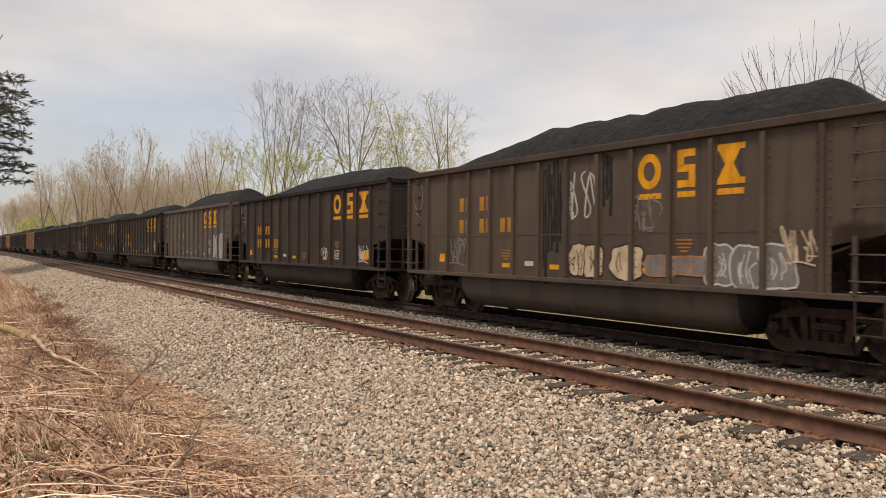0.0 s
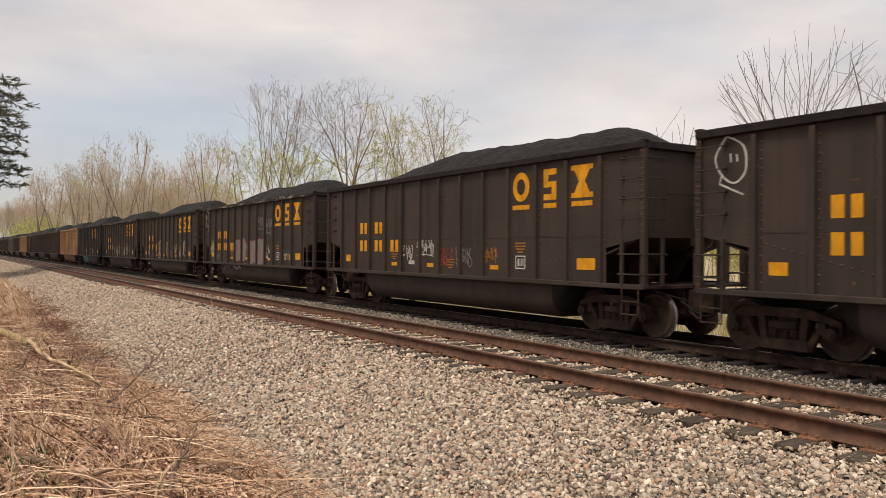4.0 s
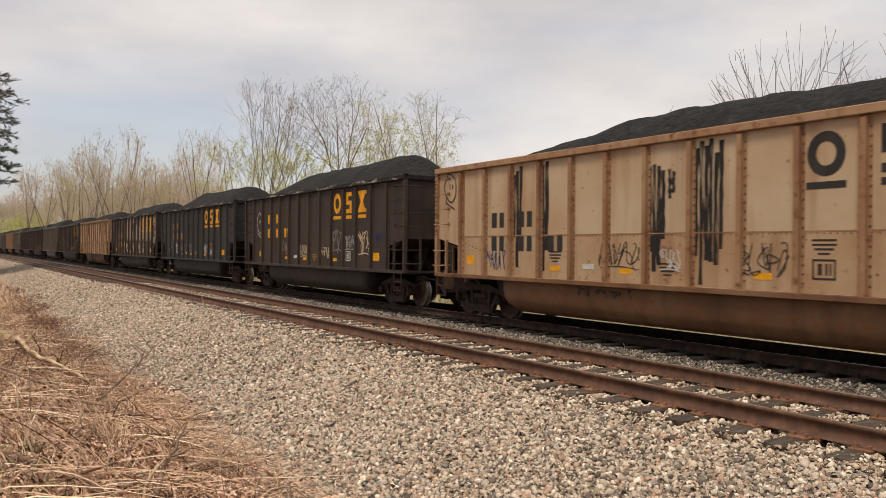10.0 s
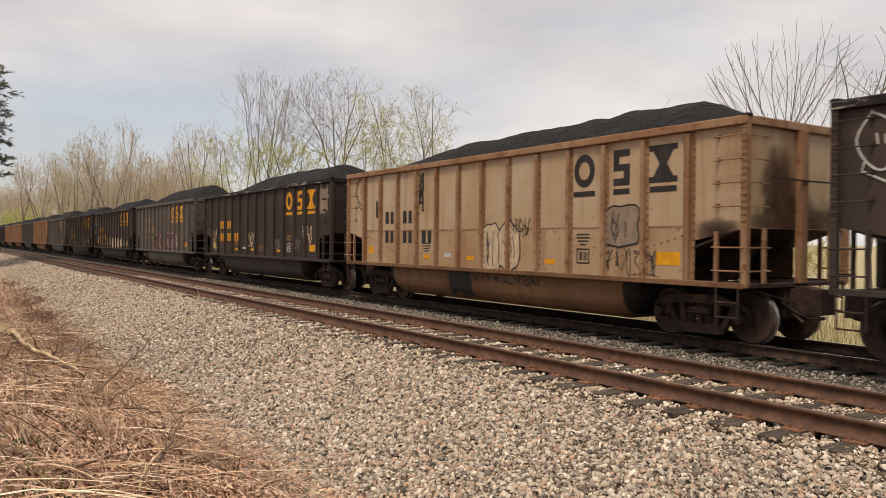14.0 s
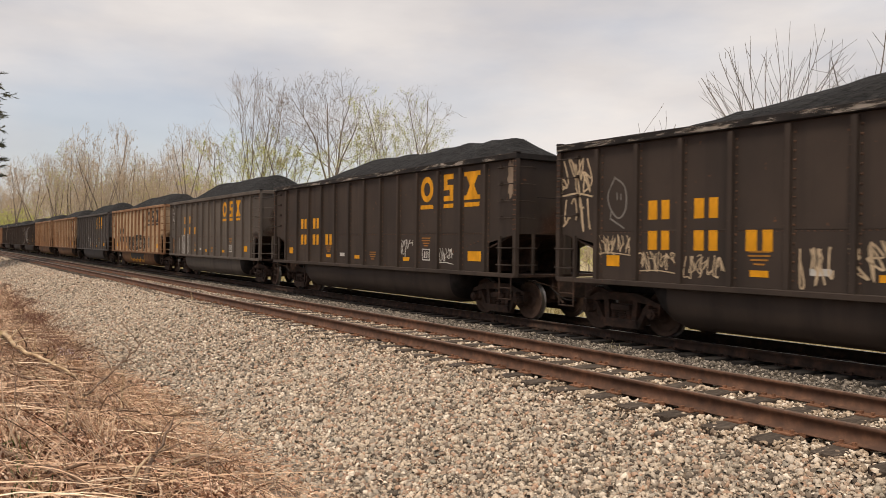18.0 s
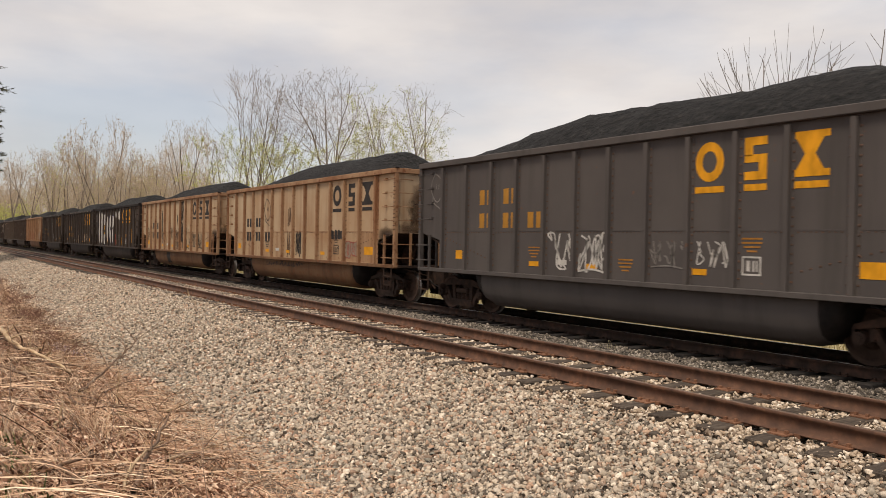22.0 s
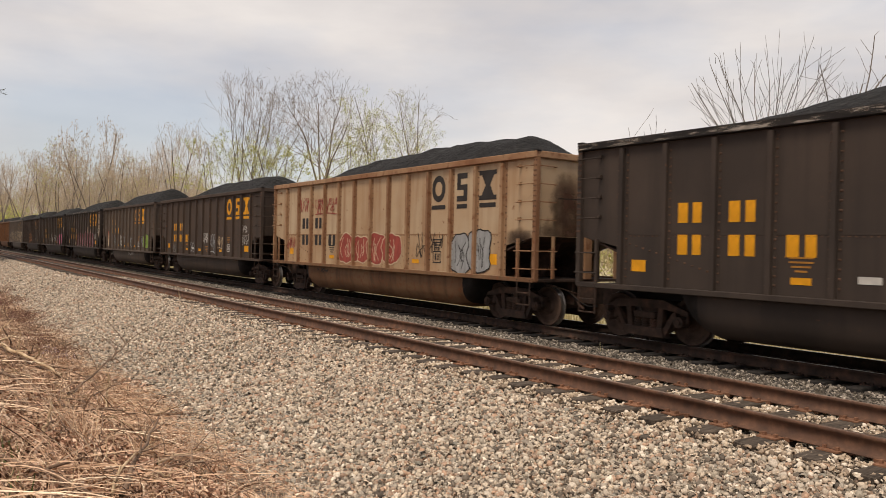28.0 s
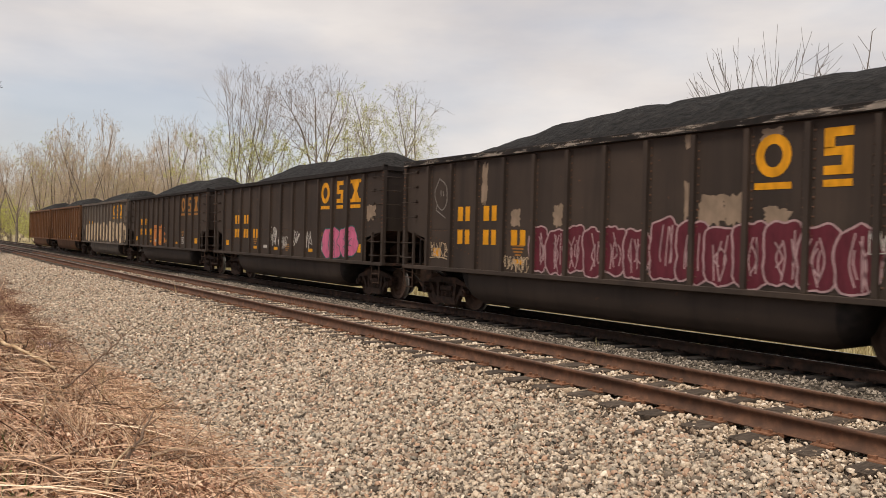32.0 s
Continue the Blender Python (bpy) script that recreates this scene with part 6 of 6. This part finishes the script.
outline(21, -2.70, 2.88, 0.86, 1.10, "black")
block(21, 3.25, 1.99, 0.23, 0.30, "black")
block(21, 3.52, 1.99, 0.19, 0.30, "black")
block(21, 3.74, 1.99, 0.21, 0.29, "black")
block(21, 3.94, 1.99, 0.19, 0.29, "black")
bubble(21, 4.67, 1.54, 0.93, 0.55, "primer", "red", 2)
streak(21, -0.49, 1.64, 0.3, 1.05, "rusty_run")
streak(21, 0.43, 1.63, 0.5, 1.01, "soot")
streak(21, -0.45, 2.65, 0.3, 0.74, "rusty_run")
outline(22, -6.83, 3.17, 0.79, 1.15, "black")
streak(22, 1.29, 3.05, 0.50, 1.50, "soot")
streak(22, 1.30, 1.89, 0.50, 1.53, "soot")
scrawl(22, -0.74, 1.95, 0.81, 0.79, "black")
scrawl(22, 0.31, 1.97, 0.78, 0.68, "black")
scrawl(22, 0.37, 1.38, 0.70, 0.51, "black")
scrawl(22, 2.34, 1.77, 0.93, 1.13, "black")
scrawl(22, 4.51, 1.66, 0.91, 0.81, "black")
scrawl(22, 3.45, 1.78, 0.83, 0.47, "black")
scrawl(22, -5.84, 1.97, 0.83, 0.82, "black")
streak(22, -2.79, 2.27, 0.24, 2.19, "soot")
streak(22, 0.43, 2.75, 0.18, 0.65, "soot")
bubble(23, -5.30, 2.37, 1.47, 2.49, "white", "blue", 1)
bubble(23, -3.90, 3.08, 1.29, 0.90, "white", "blue", 1)
bubble(23, -3.78, 1.59, 0.93, 0.87, "white", "blue", 1)
bubble(23, -2.47, 2.37, 1.03, 2.20, "white", "blue", 1)
bubble(23, -1.16, 2.88, 1.36, 1.13, "white", "blue", 1)
bubble(23, -1.22, 1.85, 0.93, 1.23, "white", "blue", 1)
block(23, -0.07, 3.37, 0.27, 0.38, "white")
block(23, 0.27, 3.35, 0.31, 0.37, "white")
block(23, 0.76, 3.37, 0.34, 0.48, "white")
block(23, 1.09, 3.34, 0.26, 0.48, "white")
block(23, 1.43, 3.30, 0.37, 0.56, "white")
scrawl(23, -0.03, 1.60, 0.88, 0.79, "red")
scrawl(23, 1.16, 1.79, 0.78, 0.42, "dim")
outline(23, -6.54, 2.45, 0.60, 0.80, "dim")
scrawl(23, -6.75, 3.25, 0.86, 0.63, "dim")
scrawl(24, -0.00, 1.54, 1.02, 0.83, "cream")
scrawl(24, 3.83, 1.64, 1.70, 0.76, "cream")
outline(25, 0.48, 2.76, 0.80, 1.12, "white")
scrawl(25, 1.47, 1.66, 0.93, 0.61, "grey")
bubble(26, -0.20, 1.67, 3.74, 0.94, "red", "cream", 4)
scrawl(26, -4.73, 3.14, 1.34, 0.53, "red")
scrawl(26, -3.11, 3.04, 1.64, 0.56, "red")
scrawl(26, 3.17, 1.81, 1.24, 0.74, "black")
bubble(26, 4.98, 1.66, 1.56, 1.08, "grey", "soot", 2)
scrawl(26, -5.92, 1.78, 0.70, 0.47, "red")
scrawl(27, -4.84, 1.38, 0.87, 0.49, "dim")
scrawl(27, -1.77, 1.49, 0.76, 0.51, "grey")
scrawl(27, 0.28, 1.93, 0.86, 0.49, "white")
scrawl(27, 1.36, 1.66, 0.78, 0.86, "grey")
scrawl(27, 2.41, 1.72, 0.76, 0.56, "cream")
scrawl(27, 5.53, 2.32, 0.52, 0.33, "white")
scrawl(27, 5.60, 1.86, 0.99, 0.44, "white")
patch(28, -5.69, 1.77, 0.91, 1.00, "cream")
scrawl(28, -5.69, 1.95, 1.02, 0.75, "red")
scrawl(28, -3.62, 1.64, 0.69, 0.89, "grey")
scrawl(28, -1.56, 1.66, 0.92, 0.85, "white")
scrawl(28, -0.44, 1.64, 0.82, 0.65, "grey")
scrawl(28, 1.59, 1.59, 0.91, 0.67, "grey")
streak(28, -3.62, 1.68, 0.25, 0.92, "soot")
streak(28, 2.85, 2.26, 0.45, 1.93, "soot")
bubble(28, 5.27, 1.68, 1.22, 0.86, "green", "black", 1)
scrawl(28, 4.22, 1.68, 0.89, 0.69, "grey")
bubble(29, -0.56, 1.66, 3.29, 1.05, "maroon", "dim_pink", 6)
bubble(29, 3.22, 1.7, 4.04, 1.15, "maroon", "dim_pink", 7)
outline(29, -5.76, 2.90, 0.78, 1.03, "dim")
scrawl(29, -5.80, 1.55, 0.78, 0.44, "cream")
scrawl(29, -2.68, 1.31, 0.87, 0.38, "cream")
patch(29, 2.43, 2.43, 0.49, 0.53, "primer")
patch(29, 2.89, 2.45, 0.41, 0.53, "primer")
patch(29, 3.66, 2.31, 0.43, 0.30, "primer")
patch(29, 3.53, 3.63, 0.37, 0.23, "primer")
patch(29, 1.95, 2.62, 0.18, 0.70, "primer")
patch(29, -2.76, 2.37, 0.32, 0.39, "primer")
patch(29, -1.37, 2.40, 0.26, 0.46, "primer")
patch(29, -3.94, 3.19, 0.22, 0.95, "primer")
patch(29, 1.94, 3.66, 0.17, 0.27, "primer")
patch(29, 6.88, 2.91, 0.91, 1.79, "primer")
scrawl(29, 6.56, 2.38, 0.95, 0.50, "white")
scrawl(29, 5.49, 1.92, 0.73, 0.36, "white")
bubble(30, 4.65, 1.65, 2.21, 1.07, "pink", "teal", 2)
scrawl(30, -0.83, 1.82, 0.83, 0.69, "white")
scrawl(30, 1.22, 1.74, 0.64, 0.61, "white")
scrawl(30, 2.27, 1.71, 0.69, 0.66, "white")
scrawl(30, 0.13, 1.60, 0.84, 0.46, "white")
patch(30, 6.65, 2.59, 0.52, 0.47, "primer")
patch(31, -1.06, 1.71, 2.60, 1.19, "orange")
bubble(32, 0.38, 1.85, 13.43, 1.47, "cream", "soot", 5)
for i in (5, 7, 10, 11, 12, 14, 16, 17, 24, 25, 29):
    rim_wear(i)
for i in (9, 13, 19, 21, 22, 26, 33, 34, 0, 2, 15, 18):
    end_soot(i)
for i in (1, 3, 5, 6, 7, 11, 14, 17, 20, 24, 25, 27, 28, 29):
    end_soot(i, "rusty")
tub_patch(8, -4.2, -1.3, "teal")
tub_patch(13, -1.6, -.6, "soot")
tub_patch(22, -1.9, -1.2, "soot")
tub_scallops(19, (-1.25, -.35, .6, 1.6), .52)
tub_scrawl(5, -3.6, .9, "dim")
tub_scrawl(5, -2.0, 1.2, "white")
tub_scrawl(13, .8, 2.4, "black")
tub_scrawl(9, -1.2, 1.5, "black")
tub_scrawl(21, -1.0, 3.6, "black")
tub_scrawl(26, -3.4, .8, "black")
tub_scrawl(28, 1.2, 1.6, "white")
tub_scrawl(3, -1.2, .9, "teal")
for x, z, h in ((-.23, 1.52, .5), (2.28, 1.51, .5), (5.4, 1.88, .95), (-2.78, 1.51, .45)):
    on_side(23, "marking_bar", [rect(-.04, .04, -h / 2, h / 2)], x, z, M_YELLOW)
scrawl(23, 5.02, 2.14, .55, .3, "dim")
scrawl(23, 5.04, 1.76, .6, .3, "dim")
scrawl(23, 6.15, 3.2, .5, .8, "dim")

# ---- sticks, brambles and small growth ----
def limb(name, pts, radii, material, parent=None, sides=6):
    """One unbroken tapered tube along points."""
    v, f = [], []
    for k, p in enumerate(pts):
        d = (pts[min(k + 1, len(pts) - 1)] - pts[max(k - 1, 0)]).normalized()
        u = d.cross(Vector((.3, .2, 1))).normalized()
        w = d.cross(u)
        for c in range(sides):
            a = c * math.tau / sides
            v.append(tuple(p + (u * math.cos(a) + w * math.sin(a)) * radii[k]))
    for k in range(len(pts) - 1):
        for c in range(sides):
            f.append((k * sides + c, k * sides + (c + 1) % sides, (k + 1) * sides + (c + 1) % sides, (k + 1) * sides + c))
    return bulk(name, v, f, material, parent, True)


def stick(name, label, pts, r0, r1, material, forks=0, seed=0, reach=.35, rise=.09):
    """A bent stick through points, with side twigs."""
    rnd = random.Random(seed)
    pts = [Vector(p) + Vector((0, 0, rise)) for p in pts]
    fine = []
    for a, b in zip(pts, pts[1:]):
        for k in range(4):
            fine.append(a.lerp(b, k / 4) + Vector((rnd.gauss(0, .012), rnd.gauss(0, .012), rnd.gauss(0, .01))))
    fine.append(pts[-1])
    n = len(fine) - 1
    stem = limb(name, fine, [r0 + (r1 - r0) * i / n for i in range(n + 1)], material)
    for _ in range(forks):
        i = rnd.randrange(n // 3, n)
        d = (fine[i + 1] - fine[i]).normalized() + Vector((rnd.gauss(0, .6), rnd.gauss(0, .6), abs(rnd.gauss(.35, .4))))
        run_of = [fine[i]]
        for k in range(3):
            run_of.append(run_of[-1] + d.normalized() * reach / 3 * rnd.uniform(.6, 1.3))
            d += Vector((rnd.gauss(0, .3), rnd.gauss(0, .3), rnd.gauss(0, .2)))
        limb("side_twig", run_of, [r1 * 1.1, r1 * .9, r1 * .65, r1 * .35], material, stem, 5)
    return tagged(stem, label, "stick")


stick("fallen_log", "mossy yellow-grey broken log on the bank", [(-16.4, .36, .06), (-15.71, .58, .0), (-14.34, 1.03, -.12)], .08, .065, M_LOG, 0, 1, rise=.14)
stick("fallen_branch", "bleached bent branch lying on the straw", [(-14.4, 1.02, -.06), (-13.4, 1.0, -.02), (-12.72, 1.01, -.06), (-12.0, 1.13, -.1), (-11.33, 1.41, -.2), (-10.6, 1.55, -.26)], .036, .016, M_BLEACHED, 5, 1, rise=.14)
stick("fallen_branch", "dark limb under the bleached branch", [(-14.3, 1.05, -.16), (-12.9, 1.2, -.2), (-11.6, 1.42, -.24), (-10.9, 1.7, -.34)], .03, .014, M_TWIG, 6, 12, .5)
stick("dead_twig", "thin dark dead twig over the gravel edge", [(-9.44, 1.47, -.24), (-11.53, 2.06, -.42), (-14.55, 2.94, -.6), (-16.2, 3.6, -.5)], .022, .009, M_TWIG, 12, 2, .6)
stick("dead_twig", "thin dark twig lying beside the gravel", [(-9.9, 1.8, -.36), (-11.2, 2.3, -.5), (-12.6, 2.9, -.68)], .009, .004, M_TWIG, 7, 3, .45)
stick("dead_stick", "broken grey stick leaning out of the straw", [(-5.4, 1.18, -.2), (-6.33, 1.51, -.18), (-7.63, 1.99, -.2)], .024, .007, M_TWIG, 5, 4)
stick("dead_stick", "pale broken stick beside the leaning one", [(-5.45, 1.12, -.18), (-6.0, 1.36, -.14), (-6.6, 1.68, -.2)], .012, .006, M_BLEACHED, 1, 14)
stick("fallen_branch", "dark fallen branch half buried in straw", [(-6.7, .35, .02), (-6.13, .68, -.04), (-5.88, .79, -.05), (-5.5, 1.1, -.16)], .022, .014, M_TWIG, 2, 5, rise=.02)
stick("fallen_branch", "long grey stick across the straw bank", [(-11.6, .2, .1), (-10.87, .46, .05), (-9.89, 1.04, -.12), (-8.88, 1.26, -.18), (-8.29, 1.45, -.25)], .02, .01, M_TWIG, 5, 6)
stick("dead_stalk", "bowed thin stem above the bank's foot", [(-8.5, 1.6, -.25), (-8.7, 1.87, -.34), (-9.3, 2.4, -.55), (-9.92, 2.91, -.72)], .01, .005, M_TWIG, 3, 7)
stick("dead_stalk", "pale stalk lying toward the gravel", [(-9.7, 2.45, -.64), (-10.4, 2.9, -.72), (-11.1, 3.3, -.78)], .012, .006, M_BLEACHED, 1, 8)
stick("dead_stalk", "pale curved stalk at the bank's foot", [(-6.6, 1.7, -.36), (-6.92, 1.95, -.42), (-7.4, 2.28, -.54), (-8.21, 2.72, -.7), (-8.6, 3.1, -.78)], .014, .006, M_BLEACHED, 2, 18)
stick("broken_stub", "short pale broken stem standing in the straw", [(-7.42, .99, -.2), (-7.43, 1.0, -.04), (-7.44, 1.02, .08)], .012, .008, M_BLEACHED, 0, 19)
stick("broken_stub", "short pale broken stem beside the gravel", [(-10.73, 2.13, -.58), (-10.73, 2.14, -.42), (-10.7, 2.12, -.26)], .012, .008, M_BLEACHED, 1, 20)
stick("broken_stub", "short pale stem standing above the log", [(-12.68, 1.29, -.3), (-12.68, 1.29, -.1), (-12.66, 1.3, .14)], .012, .008, M_BLEACHED, 0, 21)
stick("track_stub", "bleached stub standing beside the rail", [(-24.1, 6.78, -.3), (-24.1, 6.78, -.08), (-24.05, 6.74, .02)], .03, .02, M_BLEACHED, 0, 9, rise=0.0)

STICKS = random.Random(44)
for k in range(24):
    x, lat, a = STICKS.uniform(-14, -6), STICKS.uniform(.3, 2.2), STICKS.uniform(0, math.tau)
    ln = STICKS.uniform(.35, .9)
    run_of = []
    for j in range(4):
        px, pl = x + math.cos(a) * ln * j / 3, lat + math.sin(a) * ln * j / 3
        run_of.append((px, pl + bend(px), float(ground_z(px, pl)) + .04 + .05 * STICKS.random() + .08 * (j in (1, 2))))
        a += STICKS.uniform(-.3, .3)
    stick("dead_stick", "thin brown dead stick lying in the straw" if k % 2 else "thin pale dead stick lying in the straw", run_of, STICKS.uniform(.006, .011), .004, M_TWIG if k % 2 else M_BLEACHED, STICKS.randint(1, 3), 200 + k, .3, rise=.03)


M_CANE = speckled("red_brown_cane", [(0.3, (0.12, 0.06, 0.042)), (0.7, (0.27, 0.15, 0.11))], 20, 0.85, 0.3)


def bramble(seed, x, lat, n, reach, label):
    """Bare arching canes from one root."""
    rnd = random.Random(seed)
    segs = []
    z = float(ground_z(x, lat))
    for k in range(n):
        p = Vector((x + rnd.gauss(0, .25), lat + bend(x) + rnd.gauss(0, .2), z))
        a = rnd.uniform(0, math.tau)
        d = Vector((math.cos(a) * .6, math.sin(a) * .6, 1.1))
        ln = reach * rnd.uniform(.5, 1.2)
        for s in range(7):
            q = p + d.normalized() * ln / 7
            segs.append((tuple(p), tuple(q), .006 * (1 - s / 9), .006 * (1 - (s + 1) / 9)))
            if s > 1 and rnd.random() < .75:
                e = d.normalized() + Vector((rnd.gauss(0, .7), rnd.gauss(0, .7), rnd.gauss(0, .4)))
                segs.append((tuple(q), tuple(q + e.normalized() * ln * .18), .003, .002))
            d += Vector((rnd.gauss(0, .12), rnd.gauss(0, .12), -.27))
            p = q
    v, f = tubes(segs, 4)
    return tagged(bulk("bramble", v, f, M_CANE), label, "bramble", "brambles on the bank", "stuff")


for k, (x, lat, n, reach) in enumerate(((-14.5, 1.9, 30, .55), (-16.4, 1.9, 44, .6), (-18.5, 2.1, 50, .7), (-20.5, 1.9, 50, .75), (-22.5, 2.3, 50, .8), (-25.0, 2.0, 50, .85), (-28.0, 2.4, 50, .9), (-33.0, 2.5, 50, 1.0), (-40.0, 2.6, 40, 1.1), (-12.0, 1.0, 14, .5), (-10.5, 1.6, 12, .4))):
    bramble(90 + k, x, lat, n, reach, "bare brown bramble canes arching from the bank")


def build_small_growth():
    rng = np.random.default_rng(21)
    # litter that thins out over the gravel's edge
    x = rng.uniform(-9.5, -5.2, 1500)
    lat = 2.45 + np.abs(rng.normal(0, .5, len(x)))
    n = len(x)
    blades("leaf_litter", "red-brown leaves scattered on the gravel's edge", x, lat, rng.uniform(.03, .08, n), rng.uniform(.02, .045, n), rng.uniform(.8, 1.0, n), M_LEAF, rng, .6, 2)
    x = rng.uniform(-13, -5.2, 1500)
    lat = 2.5 + np.abs(rng.normal(0, .35, len(x)))
    n = len(x)
    blades("loose_straw", "loose straws lying over the gravel's edge", x, lat, rng.uniform(.15, .6, n), rng.uniform(.004, .008, n), rng.uniform(.96, 1.0, n), M_STRAW, rng, .15)
    x, lat = rng.normal(-10.66, .05, 9), rng.normal(11.27, .04, 9)
    blades("weed_sprig", "small dry weed sprouting between the tracks", x, lat, rng.uniform(.12, .26, 9), np.full(9, .006), rng.uniform(.1, .5, 9), M_REED, rng, .3)
    m_flower = islands("violet_petals", [(0.0, (0.42, 0.34, 0.5)), (1.0, (0.62, 0.56, 0.66))], 0.8, 9, 0)
    x, lat = rng.normal(-16.6, .5, 160), rng.normal(2.35, .18, 160)
    blades("wildflowers", "pale violet wildflowers at the foot of the bank", x, lat, rng.uniform(.03, .07, 160), rng.uniform(.02, .035, 160), rng.uniform(.3, .9, 160), m_flower, rng, .5, 2)
    # last year's green shoots
    m_green = islands("green_shoots", [(0.0, (0.06, 0.1, 0.03)), (1.0, (0.14, 0.2, 0.06))], 0.8, 9, 0)
    x, lat = rng.uniform(-7.2, -5.0, 260), rng.uniform(-.1, .7, 260)
    blades("green_shoots", "low green shoots among the dead straw", x, lat, rng.uniform(.05, .16, 260), rng.uniform(.008, .02, 260), rng.uniform(.3, .9, 260), m_green, rng, .4)


build_small_growth()

# ---- what moves ----
def car_pose(i, t):
    x = run(t) - SPACING * i + TRAIN[i][2] + LEN * (0.94 if i in LATE else 1.0)
    return x, pose(x, FAR_C + bend(x), FAR_DROP, 0, 0, math.degrees(math.atan(-2 * BEND * x)))


def motions():
    radius = 0.46
    for i, (car, shell, load) in enumerate(CARS):
        rows = [(t, car_pose(i, t)[1]) for t in range(33)]
        walk(car, rows)
        walk(load, rows)
        near = [f / 30 for f in range(961) if -105 < car_pose(i, f / 30)[0] < 16]
        times = sorted({0.0, 32.0, *near})
        base = car_pose(i, near[0])[0] if near else 0
        for w in (c for tr in car.children if tr.name.startswith("truck") for c in tr.children if c.name.startswith("wheelset")):
            wr = []
            for t in times:
                x = car_pose(i, min(max(t, near[0]), near[-1]))[0] if near else 0
                wr.append((t, pose(w["axle"], 0, 0.46, 0, math.degrees((x - base) / radius), 0)))
            walk(w, wr)


motions()
